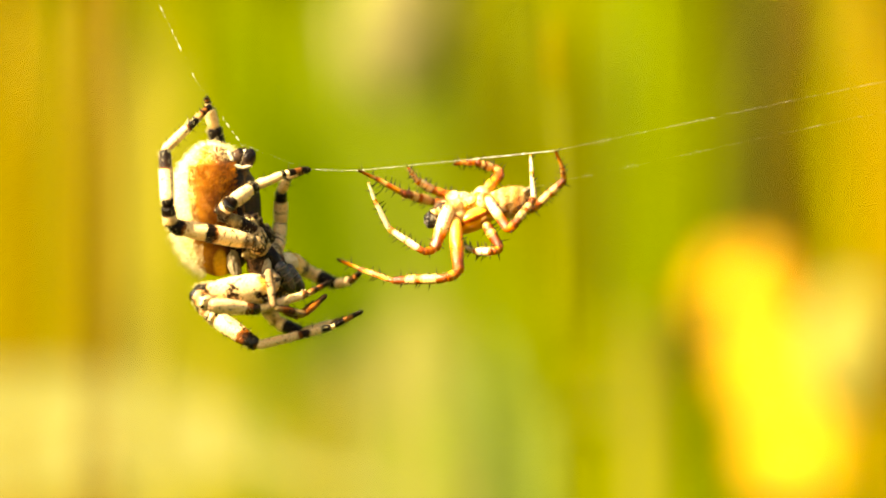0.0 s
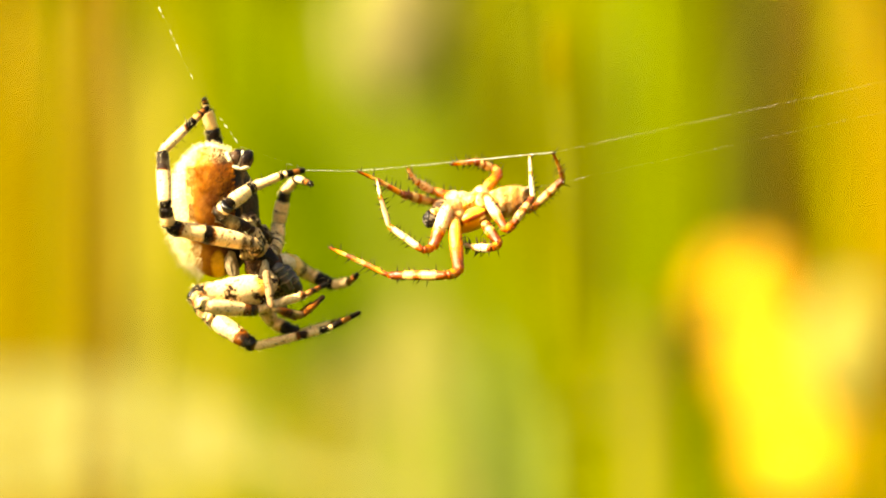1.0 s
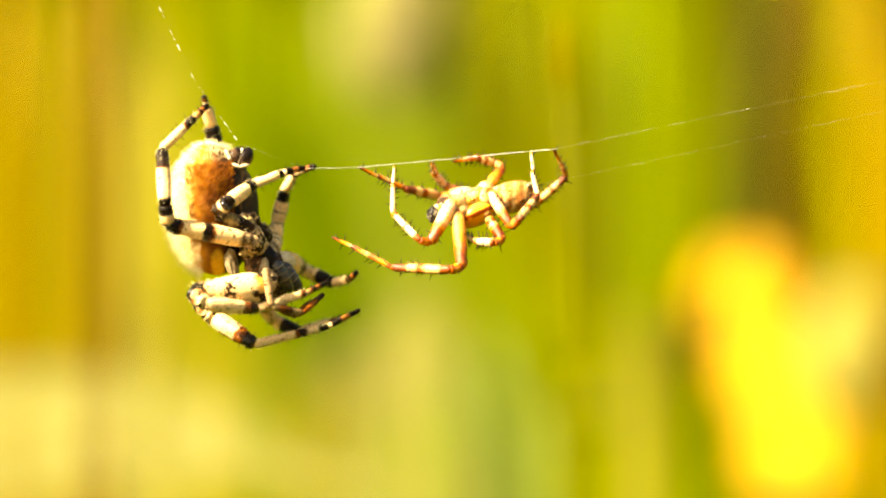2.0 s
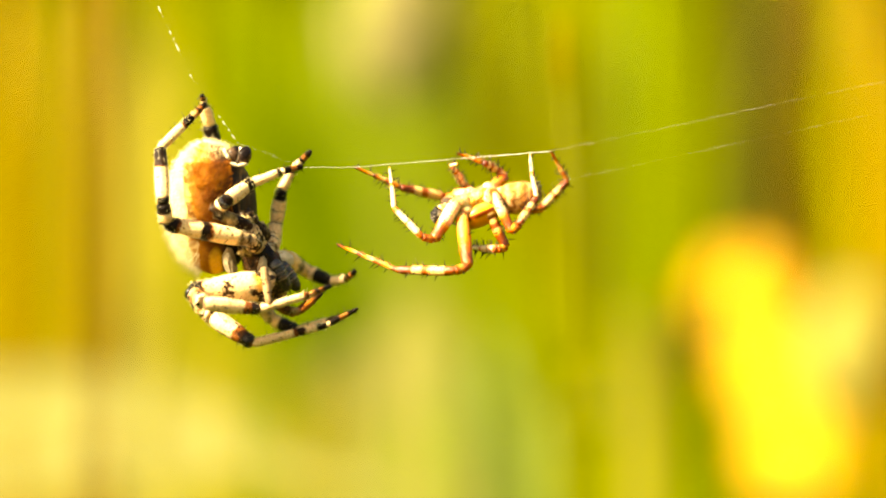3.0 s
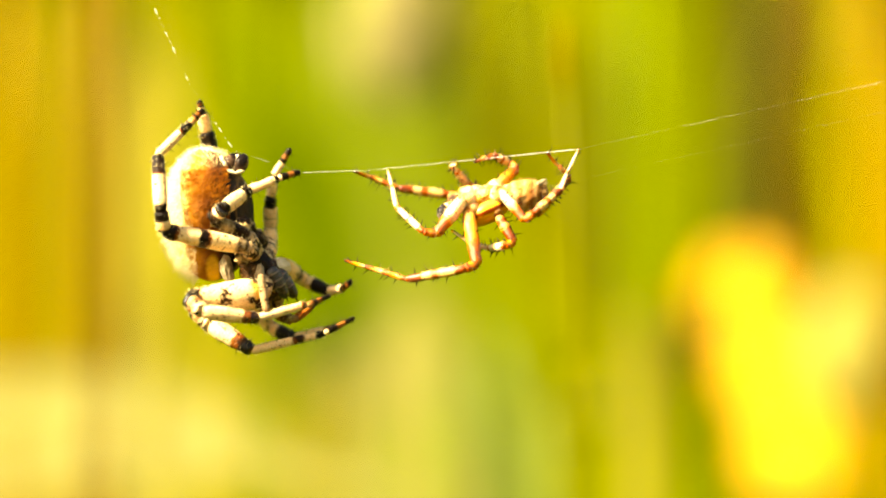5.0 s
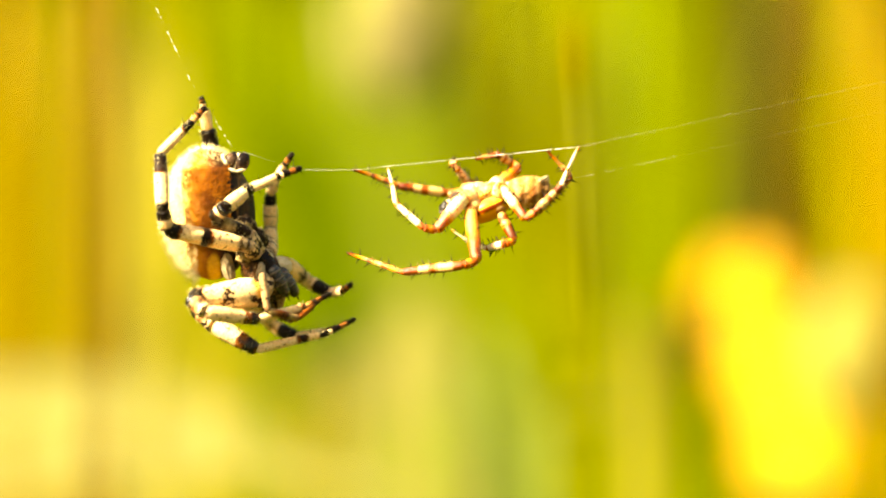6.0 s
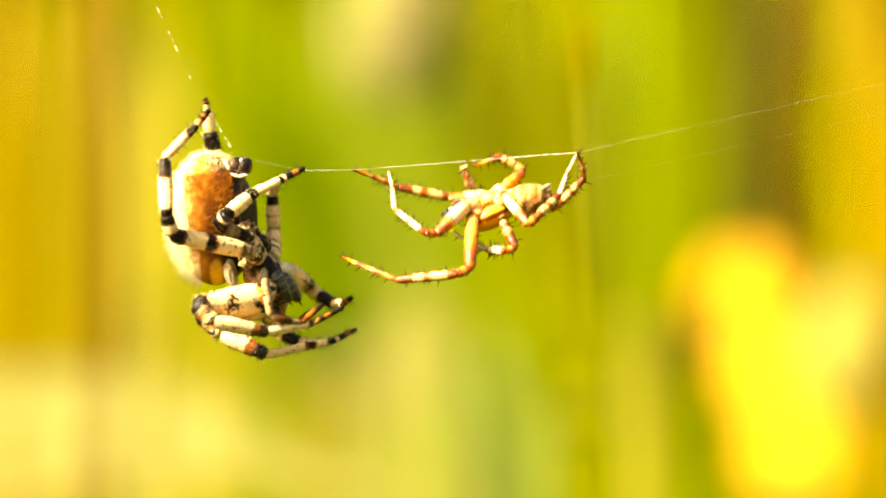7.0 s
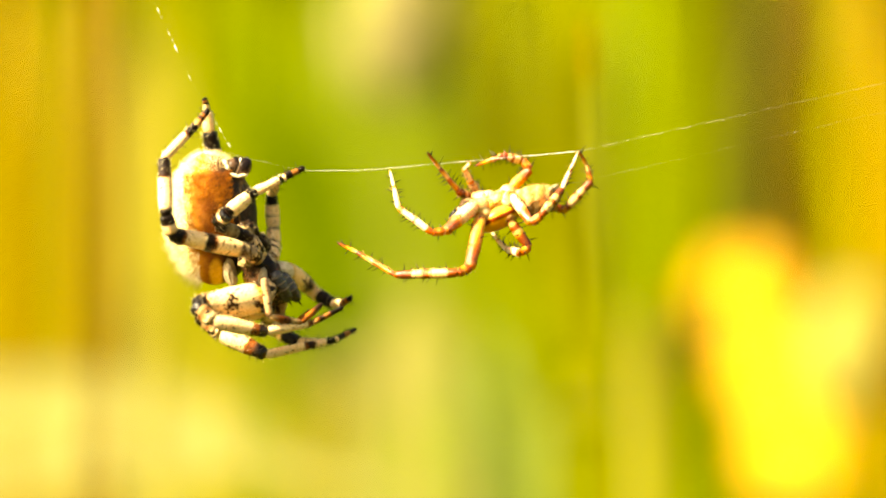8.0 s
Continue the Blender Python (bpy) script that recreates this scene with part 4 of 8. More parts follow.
ball(bm, (-21.35, 0.75, 9.62), (1.15, 0.75, 1.0), Euler((0, radians(22), 0)), 4, 0.08, 2.0)
put(part("spinneret_base", bm, WHITE_RING, female, "white skin between the spinnerets"), female).matrix_basis @= UP
for fold_points in (((-22.9, 0.1, 9.6), (-22.3, -0.25, 8.95), (-21.4, -0.4, 8.65), (-20.5, -0.1, 8.85)), ((-22.9, 0.2, 10.45), (-22.65, -0.1, 9.9), (-22.4, -0.25, 9.4))):
    bm = bmesh.new()
    for a, b in zip(fold_points, fold_points[1:]):
        ball(bm, (Vector(a) + Vector(b)) / 2, (0.24, 0.2, (Vector(b) - Vector(a)).length * 0.62), (Vector(b) - Vector(a)).to_track_quat("Z", "Y").to_euler(), 3, 0.12, 2.0)
    put(part("skin_fold", bm, WHITE_RING, female, "white fold of skin"), female).matrix_basis @= UP
for name, c, s, turn, mat, rough, label in (
        ("carapace", (-18.59, 0.36, -1.99), (2.05, 2.41, 3.38), Euler((0, radians(-32), 0)), GREY, 0.16, "dark grey-brown hairy carapace"),
        ("sternum", (-18.4, -1.33, -1.02), (1.03, 0.84, 2.17), Euler((0, radians(-30), 0)), CUTICLE_BLACK, 0.1, "black sternum"),
        ("pedicel", (-20.4, 0.48, 0.54), (1.33, 1.21, 1.09), Euler((0, radians(-40), 0)), GREY, 0.1, ""),
        ("waist_fold", (-22.35, -0.36, -1.39), (0.72, 0.84, 1.81), Euler((0, radians(-14), 0)), FOLD, 0.2, "grey-brown fold of skin at the waist"),
        ("belly_plate", (-20.62, -1.33, 2.59), (1.45, 1.09, 1.21), Euler((0, radians(-30), 0)), BELLY, 0.3, "dark brown spotted plate under the belly"),
        ("belly_plate", (-18.91, -0.6, 1.51), (0.9, 0.84, 1.21), Euler((0, radians(-20), 0)), BELLY, 0.2, "dark brown spotted plate under the belly"),
        ("epigyne", (-20.36, -1.81, -0.24), (0.96, 0.72, 0.84), Euler((0, radians(-40), 0)), BELLY, 0.34, "dark red-brown ridged plate under the belly"),
        ("maxilla", (-18.7, -2.65, -2.7), (0.54, 0.54, 1.69), Euler((0, radians(4), 0)), FOLD, 0.12, "beige mouthpart"),
        ("maxilla", (-16.77, -1.45, -3.31), (0.9, 0.84, 0.78), Euler((0, radians(-20), 0)), GREY, 0.14, "grey mouthpart"),
        ("trochanter", (-16.6, 0.36, -1.33), (1.21, 0.96, 0.9), Euler((0, radians(20), 0)), WHITE_RING, 0.12, "cream rounded leg base"),
        ("labium", (-17.23, -1.93, -2.7), (0.6, 0.54, 0.54), Euler((0, radians(-30), 0)), CUTICLE_BLACK, 0.1, "")):
    bm = bmesh.new()
    ball(bm, c, s, turn, 4, rough, 3.0)
    put(part(name, bm, mat, female, label), female).matrix_basis @= UP
bm = fur_coat(rng, 150, (-18.69, 0, -1.51), (2.05, 2.53, 3.38), Euler((0, radians(-32), 0)), 0.54, lambda n: n.y < 0.3, (0.3, -0.2, -0.3))
ob = part("fur", bm, GOLD_FUR, female, "sparse brown hair on the front body")
put(ob, female).matrix_basis @= UP
ob["kind"] = "stuff"
for c, e in (((-17.53, -2.05, -1.74), (-15.86, -1.81, -4.62)), ((-16.75, -0.48, -1.99), (-14.94, -0.36, -4.64))):
    bm = bmesh.new()
    d = (Vector(e) - Vector(c)).length
    tube(bm, [(-0.3, 0.5), (0, 0.72), (d * 0.14, 0.84), (d * 0.2, 0.76), (d * 0.34, 0.88), (d * 0.4, 0.8), (d * 0.55, 0.86), (d * 0.62, 0.74), (d * 0.85, 0.62), (d, 0.36)])
    ob = part("chelicera", bm, F_JAW, female, "ridged dark grey jaw with a black tip")
    ob.matrix_basis = female.matrix_basis.inverted() @ Matrix.Translation(at(c)) @ (Vector(e) - Vector(c)).to_track_quat("Z", "Y").to_matrix().to_4x4()
    bm = bmesh.new()
    cone(bm, (0, 0, d * 0.9 * MM), (0.0006, 0, (d + 0.7) * MM), 0.0002, 0, 8)
    part("fang", bm, CUTICLE_BLACK, ob)


def palp(spider, joints, radii, skins, bristle, bulb=None):
    """A feeler beside the jaws: three short segments, in a male with a swollen black end."""
    rng = random.Random(len(joints) + 17)
    root = None
    for k, (a, b) in enumerate(zip(joints, joints[1:])):
        d = (Vector(b) - Vector(a)).length
        bm = segment(rng, d, radii[k], radii[k + 1], 0.1, 6, 0.5, 10)
        ob = part("palp" if root is None else "palp_segment", bm, [skins[k], bristle, FUR], root or spider)
        m = Matrix.Translation(at(a)) @ (Vector(b) - Vector(a)).to_track_quat("Z", "Y").to_matrix().to_4x4()
        home = spider.matrix_basis if root is None else spider.matrix_basis @ root.matrix_basis
        ob.matrix_basis = home.inverted() @ m
        root = root or ob
    if bulb:
        bm = bmesh.new()
        ball(bm, (0, 0, 0), (bulb, bulb * 0.9, bulb * 1.25), None, 3, 0.3, 2.4)
        ob = part("palp_bulb", bm, BULB, root, "swollen shiny black palp end")
        ob.matrix_basis = (spider.matrix_basis @ root.matrix_basis).inverted() @ Matrix.Translation(at(joints[-1]))


palp(female, ((-18.41, -6.0, -2.21), (-17.79, -6.6, -6.15), (-14.6, -4.6, -6.88), (-12.42, -2.41, -4.92)), (0.42, 0.38, 0.36, 0.26), F_PALPS, BRISTLE)
palp(female, ((-16.43, 0.84, -3.56), (-17.18, 1.45, -6.47), (-15.36, 1.33, -7.2), (-13.78, 0.96, -5.68)), (0.55, 0.5, 0.42, 0.25), F_PALPS, BRISTLE)

NEAR, FAR = (-1, -1, 1, 1, 1), (1, 1, -1, -1, -1)
BACK = (F_FEMUR, F_PATELLA, F_TIBIA, F_META, F_TARSUS)
FAR_BACK = (F_FEMUR, F_PATELLA, F_FAR_TIBIA, F_WHITE_META, F_PALE_TARSUS)
THIRD = (F_DARK, F_BLACK_PATELLA, F_THIRD_TIBIA, F_THIRD_META, F_RINGED_TARSUS)
FAR_THIRD = (F_FEMUR, F_PALE_PATELLA, F_FLECKED_TIBIA, F_THIRD_META, F_PALE_TARSUS)
FIRST = (F_THIGH, F_KNEE, F_SHIN, F_LONG_META, F_TARSUS)
SECOND = (F_THIGH, F_KNEE, F_LOWER_SHIN, F_LOWER_META, F_RINGED_TARSUS)
FAR_FIRST = (F_THIGH, F_PALE_PATELLA, F_BLACK_SHIN, F_WHITE_META, F_TARSUS)
FRONT_R = ((1.75, 0.95), (0.95, 0.95), (1.02, 0.72), (0.50, 0.38), (0.34, 0.22))
FIRST_R = (FRONT_R[0], (0.92, 0.84), (0.80, 0.62), (0.50, 0.40), (0.34, 0.22))
SLIM_R = ((1.05, 0.85), (0.75, 0.72), (0.72, 0.64), (0.52, 0.42), (0.38, 0.26))
BACK_R = ((0.86, 0.84), (0.78, 0.74), (0.74, 0.64), (0.55, 0.42), (0.40, 0.28))
for which, hip, lengths, radii, skins, ways, coxa in (
        ("near_fourth", (-20.08, -3.98, 0.78), (9.14, 2.16, 6.28, 5.31, 1.88), BACK_R, BACK, NEAR, (-19.14, -0.84, -0.3)),
        ("far_fourth", (-19.51, 2.17, 0.97), (7.18, 2.55, 4.15, 2.29, 1.44), ((0.86, 0.84), (0.80, 0.80), (0.80, 0.82), (0.66, 0.58), (0.36, 0.28)), FAR_BACK, FAR, (-18.97, 0.84, -0.24)),
        ("near_third", (-19.9, -2.65, 1.98), (4.3, 1.93, 3.74, 3.64, 2.61), ((0.7, 0.6), *BACK_R[1:]), THIRD, NEAR, (-18.77, -0.96, -0.66)),
        ("far_third", (-18.16, 1.81, -0.3), (3.02, 2.05, 3.69, 2.66, 3.24), BACK_R, FAR_THIRD, FAR, (-18.61, 0.84, -0.91)),
        ("near_first", (-18.3, -4.2, -4.25), (8.2, 2.52, 6.09, 5.62, 3.71), FIRST_R, FIRST, NEAR, (-17.93, -1.09, -2.47)),
        ("near_second", (-17.84, 1.0, -4.73), (8.11, 3.27, 5.34, 8.23, 3.88), FRONT_R, SECOND, (-1, -1, -1, 1, 1), (-18.05, -1.09, -1.99)),
        ("far_first", (-16.71, 1.81, -1.27), (4.7, 1.81, 3.32, 2.41, 1.57), SLIM_R, FAR_FIRST, FAR, (-17.88, 0.84, -1.75)),
        ("far_second", (-16.92, 2.65, -4.19), (4.7, 2.17, 3.62, 3.62, 1.93), SLIM_R, FAR_FIRST, FAR, (-17.77, 0.96, -2.36))):
    leg(female, which, hip, lengths, radii, skins, ways, coxa, 0.85, F_COXA, BRISTLE, (8, 4, 10, 8, 4), 0.9)

# ---- the male ----
male = spider_root("male_spider", (3.08, 0, 3.98), "small orange male orb-weaver spider hanging under the silk")
rng = random.Random(9)
TILT = Euler((0, radians(-24), 0))
for name, c, s, turn, mat, rough, label in (
        ("carapace", (3.19, -0.18, 3.19), (2.77, 1.75, 1.33), TILT, M_CARAPACE, 0.04, "glossy orange carapace with a rust-red line"),
        ("sternum", (2.77, -0.12, 4.64), (2.29, 1.27, 1.09), TILT, M_STERNUM, 0.22, "mottled pale orange underside"),
        ("head", (0.12, 0, 4.16), (1.21, 1.21, 1.09), TILT, GREY, 0.14, "grey-brown hairy head")):
    bm = bmesh.new()
    ball(bm, c, s, turn, 4, rough, 2.6)
    put(part(name, bm, mat, male, label), male).matrix_basis @= UP
MAB_C, MAB_S, MAB_T = (7.12, 0.36, 4.95), (2.71, 1.69, 1.63), Euler((0, radians(-14), 0))
bm = bmesh.new()
ball(bm, MAB_C, MAB_S, MAB_T, 5, 0.1, 2.4)
put(part("abdomen", bm, M_ABDOMEN, male, "tan and brown mottled abdomen"), male).matrix_basis @= UP
bm = fur_coat(rng, 320, (2.77, -0.12, 4.64), (2.29, 1.27, 1.09), TILT, 0.42, lambda n: n.z > -0.2, (0.1, -0.2, 0.4))
ob = part("fur", bm, FUR, male, "short white hair on the underside")
put(ob, male).matrix_basis @= UP
ob["kind"] = "stuff"
bm = fur_coat(rng, 700, MAB_C, MAB_S, MAB_T, 0.36, lambda n: True, (0.3, 0, 0.1))
ob = part("fur", bm, M_FUR, male, "short pale hair")
put(ob, male).matrix_basis @= UP
ob["kind"] = "stuff"
for p, q in (((8.79, -0.48, 6.2), (9.64, -0.6, 6.68)), ((8.93, 0.36, 5.97), (9.78, 0.36, 6.34))):
    bm = bmesh.new()
    d = (Vector(q) - Vector(p)).length
    tube(bm, [(-0.2, 0.26), (0, 0.28), (d * 0.6, 0.24), (d, 0.08)], 10)
    ob = part("spinneret", bm, FOLD, male)
    ob.matrix_basis = male.matrix_basis.inverted() @ Matrix.Translation(at(p)) @ (Vector(q) - Vector(p)).to_track_quat("Z", "Y").to_matrix().to_4x4()
for y in (-8, 8):
    bm = bmesh.new()
    tube(bm, [(-0.2, 0.4), (0, 0.5), (0.6, 0.55), (1.1, 0.42), (1.35, 0.2)])
    ob = part("chelicera", bm, GREY, male)
    ob.matrix_basis = male.matrix_basis.inverted() @ Matrix.Translation(at((-0.36, 0, 4.16)) + Vector((0, y * 0.0603 * MM, 0))) @ Vector((-0.8, 0, -0.6)).to_track_quat("Z", "Y").to_matrix().to_4x4()
palp(male, ((0, -0.72, 3.79), (-0.72, -1.09, 4.03), (-1.2, -1.33, 3.67), (-1.32, -1.45, 3.07)), (0.35, 0.34, 0.36, 0.3), (M_COXA,) * 3, M_BRISTLE, 0.72)
palp(male, ((0, 0.72, 3.81), (-0.6, 1.09, 4.17), (-0.97, 1.21, 3.69), (-0.97, 1.21, 3.08)), (0.35, 0.34, 0.36, 0.3), (M_COXA,) * 3, M_BRISTLE, 0.66)
PALE_SKINS = (M_PALE_FEMUR, M_PATELLA, M_WHITE_TIBIA, M_WHITE_META, M_WHITE_META)
MALE_SKINS = (M_FEMUR, M_PATELLA, M_TIBIA, M_META, M_TARSUS)
FOURTH_SKINS = (M_PALE_FEMUR, M_PATELLA, M_TIBIA, M_WHITE_META, M_WHITE_META)
HIND_SKINS = (M_BROWN_FEMUR, *MALE_SKINS[1:])
THIRD_SKINS = (M_BROWN_FEMUR, M_PATELLA, M_WHITE_TIBIA, M_WHITE_META, M_WHITE_META)
THIN_R = ((0.76, 0.54), (0.42, 0.38), (0.37, 0.31), (0.28, 0.22), (0.20, 0.12))
LONG_R = ((0.72, 0.60), (0.52, 0.46), (0.50, 0.42), (0.30, 0.24), (0.22, 0.12))
HIND_R = ((0.52, 0.47), (0.46, 0.42), (0.44, 0.36), (0.28, 0.22), (0.20, 0.12))
for which, hip, lengths, radii, ways, coxa in (
        ("near_first", (1.26, -1.5, 3.19), (6.6, 1.54, 6.75, 5.09, 2.5), LONG_R, NEAR, (1.93, -0.48, 3.92)),
        ("near_second", (0.72, -1.57, 4.51), (5.13, 1.43, 4.56, 3.42, 1.96), THIN_R, NEAR, (1.81, -0.48, 4.4)),
        ("far_first", (0.97, 1.21, 5.38), (3.62, 2.03, 5.62, 3.47, 2.22), LONG_R, FAR, (1.93, 0.48, 4.65)),
        ("far_second", (2.06, 1.45, 5.5), (3.32, 1.6, 2.89, 1.93, 1.45), HIND_R, FAR, (2.41, 0.48, 4.77)),
        ("near_third", (4.45, -1.09, 2.83), (3.5, 1.21, 2.29, 2.35, 2.2), HIND_R, NEAR, (3.73, -0.48, 4.04)),
        ("far_third", (4.48, 1.33, 6.23), (3.02, 1.21, 2.29, 1.57, 1.58), HIND_R, FAR, (3.74, 0.48, 5.01)),
        ("near_fourth", (4.69, -1.45, 5.47), (4.54, 1.35, 3.95, 2.9, 2.86), HIND_R, NEAR, (4.22, -0.48, 4.64)),
        ("far_fourth", (6.11, 1.57, 5.51), (3.79, 1.62, 4.22, 1.79, 2), HIND_R, FAR, (4.35, 0.48, 4.77))):
    leg(male, which, hip, lengths, radii, PALE_SKINS if which in ("near_second", "far_second") else FOURTH_SKINS if which == "near_fourth" else THIRD_SKINS if which == "near_third" else HIND_SKINS if which in ("far_first", "far_fourth") else MALE_SKINS, ways, coxa, 0.86, M_COXA, M_BRISTLE, (8, 3, 14, 10, 3), 0.95)


# ---- what moves ----
def motions():
    sway(female, 0, *(0, 0))
    sway(female, 0.2, *(0, 0))
    sway(female, 0.3, *(0.18, 0.78))
    sway(female, 0.5, *(-0.54, -0.66))
    sway(female, 0.7, *(0, 0.66))
    sway(female, 1, *(-0.24, -0.12))
    sway(female, 1.2, *(-0.27, 0.3))
    sway(female, 1.5, *(0.12, 0.57))
    sway(female, 1.7, *(-0.24, 0.06))
    sway(female, 2.8, *(-0.33, 0.39))
    sway(female, 3, *(-0.48, 0.24))
    sway(female, 3.2, *(-0.51, 0.18))
    sway(female, 3.5, *(-0.6, 0.06))
    sway(female, 4, *(-0.72, -0.06))
    sway(female, 4.2, *(-0.75, -0.42))
    sway(female, 4.5, *(-0.57, -0.21))
    sway(female, 4.7, *(-0.84, -0.48))
    sway(female, 5.8, *(-0.57, -0.57))
    sway(female, 6, *(-0.66, -0.39))
    sway(female, 6.2, *(-0.72, -0.78))
    sway(female, 6.5, *(-0.39, -0.66))
    sway(female, 6.8, *(-0.66, -0.72))
    sway(female, 7, *(-0.39, -0.96))
    sway(female, 7.3, *(-0.3, -0.96))
    sway(female, 7.5, *(-0.18, -0.9))
    sway(female, 7.7, *(-0.36, -0.9))
    sway(female, 8, *(-0.45, -0.93))
    sway(male, 0, *(0, 0))
    sway(male, 0.2, *(0.48, 0.12))
    sway(male, 0.3, *(0.12, 1.03))
    sway(male, 0.5, *(-0.6, -0.54))
    sway(male, 0.7, *(0.48, 0.84))
    sway(male, 1, *(-0.12, 0.06))
    sway(male, 1.2, *(0.06, 0.6))
    sway(male, 1.5, *(0.36, 0.9))
    sway(male, 1.7, *(0.33, 0.51))
    sway(male, 2.8, *(0.42, 0.72))
    sway(male, 3, *(0.72, 0.48))
    sway(male, 3.2, *(0.48, 0.96))
    sway(male, 3.4, *(0.54, 0.72))
    sway(male, 3.5, *(0.66, 0.9))
    sway(male, 4, *(1.03, 0.9))
    sway(male, 4.2, *(1.21, 0.78))
    sway(male, 4.5, *(1.33, 1.09))
    sway(male, 4.7, *(1.33, 0.9))
    sway(male, 5.8, *(1.75, 0.66))
    sway(male, 6, *(1.63, 1.09))
    sway(male, 6.2, *(1.87, 0.72))
    sway(male, 6.5, *(1.93, 0.84))
    sway(male, 6.8, *(1.63, 0.3))
    sway(male, 7, *(1.87, 0.24))
    sway(male, 7.2, *(1.99, 0.36))
    sway(male, 7.4, *(2.23, 0.84))
    sway(male, 7.5, *(1.99, 0.72))
    sway(male, 7.7, *(2.29, 0.48))
    sway(male, 8, *(2.71, 0.18))
    bend(female, 'near_fourth', 0, (-29.06, 2.47), (-29.37, 4.52), (-29.73, 10.55), (-26.05, 14.11), (-24.84, 15.26))
    bend(female, 'near_fourth', 0.2, (-29.06, 2.47), (-29.37, 4.52), (-29.73, 10.55), (-26.05, 14.11), (-24.84, 15.26))
    bend(female, 'near_fourth', 0.3, (-28.88, 3.26), (-29.19, 5.31), (-29.55, 11.34), (-25.87, 14.89), (-24.66, 16.04))
    bend(female, 'near_fourth', 0.5, (-29.61, 1.81), (-29.91, 3.86), (-30.27, 9.89), (-26.59, 13.45), (-25.39, 14.59))
    bend(female, 'near_fourth', 0.7, (-29.06, 3.14), (-29.37, 5.19), (-29.73, 11.22), (-26.05, 14.77), (-24.84, 15.92))
    bend(female, 'near_fourth', 1, (-29.31, 2.35), (-29.61, 4.4), (-29.97, 10.43), (-26.29, 13.99), (-25.08, 15.14))
    bend(female, 'near_fourth', 1.2, (-29.34, 2.77), (-29.64, 4.82), (-30, 10.85), (-26.32, 14.41), (-25.11, 15.56))
    bend(female, 'near_fourth', 1.5, (-28.94, 3.05), (-29.25, 5.1), (-29.61, 11.13), (-25.93, 14.68), (-24.72, 15.83))
    bend(female, 'near_fourth', 1.7, (-29.31, 2.53), (-29.61, 4.58), (-29.97, 10.61), (-26.29, 14.17), (-25.08, 15.32))
    bend(female, 'near_fourth', 2.8, (-29.4, 2.86), (-29.7, 4.91), (-30.06, 10.94), (-26.38, 14.5), (-25.18, 15.65))
    bend(female, 'near_fourth', 3, (-29.55, 2.71), (-29.85, 4.76), (-30.21, 10.79), (-26.53, 14.35), (-25.33, 15.5))
    bend(female, 'near_fourth', 3.2, (-29.58, 2.65), (-29.88, 4.7), (-30.24, 10.73), (-26.56, 14.29), (-25.36, 15.44))
    bend(female, 'near_fourth', 3.5, (-29.67, 2.53), (-29.97, 4.58), (-30.33, 10.61), (-26.65, 14.17), (-25.45, 15.32))
    bend(female, 'near_fourth', 4, (-29.79, 2.41), (-30.09, 4.46), (-30.45, 10.49), (-26.77, 14.05), (-25.57, 15.2))
    bend(female, 'near_fourth', 4.2, (-29.82, 2.05), (-30.12, 4.1), (-30.48, 10.13), (-26.8, 13.69), (-25.6, 14.83))
    bend(female, 'near_fourth', 4.5, (-29.64, 2.26), (-29.94, 4.31), (-30.3, 10.34), (-26.62, 13.9), (-25.42, 15.04))
    bend(female, 'near_fourth', 4.7, (-29.88, 1.99), (-30.19, 4.04), (-30.55, 10.08), (-26.88, 13.65), (-25.67, 14.81))
    bend(female, 'near_fourth', 5.8, (-29.44, 1.89), (-29.83, 3.94), (-30.15, 10.02), (-26.5, 13.65), (-25.31, 14.91))
    bend(female, 'near_fourth', 6, (-29.5, 2.07), (-29.91, 4.12), (-30.22, 10.2), (-26.56, 13.84), (-25.39, 15.12))
    bend(female, 'near_fourth', 6.2, (-29.46, 1.67), (-29.92, 3.72), (-30.2, 9.82), (-26.56, 13.5), (-25.4, 14.83))
    bend(female, 'near_fourth', 6.5, (-28.99, 1.78), (-29.51, 3.84), (-29.76, 9.97), (-26.14, 13.69), (-24.99, 15.11))
    bend(female, 'near_fourth', 6.8, (-29.23, 1.72), (-29.77, 3.77), (-30.02, 9.91), (-26.39, 13.65), (-25.25, 15.08))
    bend(female, 'near_fourth', 7, (-28.94, 1.48), (-29.49, 3.53), (-29.73, 9.68), (-26.11, 13.42), (-24.96, 14.86))
    bend(female, 'near_fourth', 7.3, (-28.85, 1.48), (-29.4, 3.53), (-29.64, 9.68), (-26.02, 13.42), (-24.87, 14.86))
    bend(female, 'near_fourth', 7.5, (-28.73, 1.54), (-29.28, 3.59), (-29.52, 9.74), (-25.9, 13.48), (-24.75, 14.92))
    bend(female, 'near_fourth', 7.7, (-28.91, 1.54), (-29.46, 3.59), (-29.7, 9.74), (-26.08, 13.48), (-24.93, 14.92))
    bend(female, 'near_fourth', 8, (-29, 1.51), (-29.55, 3.56), (-29.79, 9.71), (-26.17, 13.45), (-25.02, 14.89))
    bend(female, 'far_fourth', 0, (-23.03, 6.69), (-23.64, 8.98), (-24.42, 12.96), (-24.96, 14.95), (-25.27, 16.22))
    bend(female, 'far_fourth', 0.2, (-23.03, 6.69), (-23.64, 8.98), (-24.42, 12.96), (-24.96, 14.95), (-25.27, 16.22))
    bend(female, 'far_fourth', 0.3, (-22.85, 7.48), (-23.46, 9.77), (-24.24, 13.75), (-24.78, 15.74), (-25.08, 17))
    bend(female, 'far_fourth', 0.5, (-23.58, 6.03), (-24.18, 8.32), (-24.96, 12.3), (-25.51, 14.29), (-25.81, 15.56))
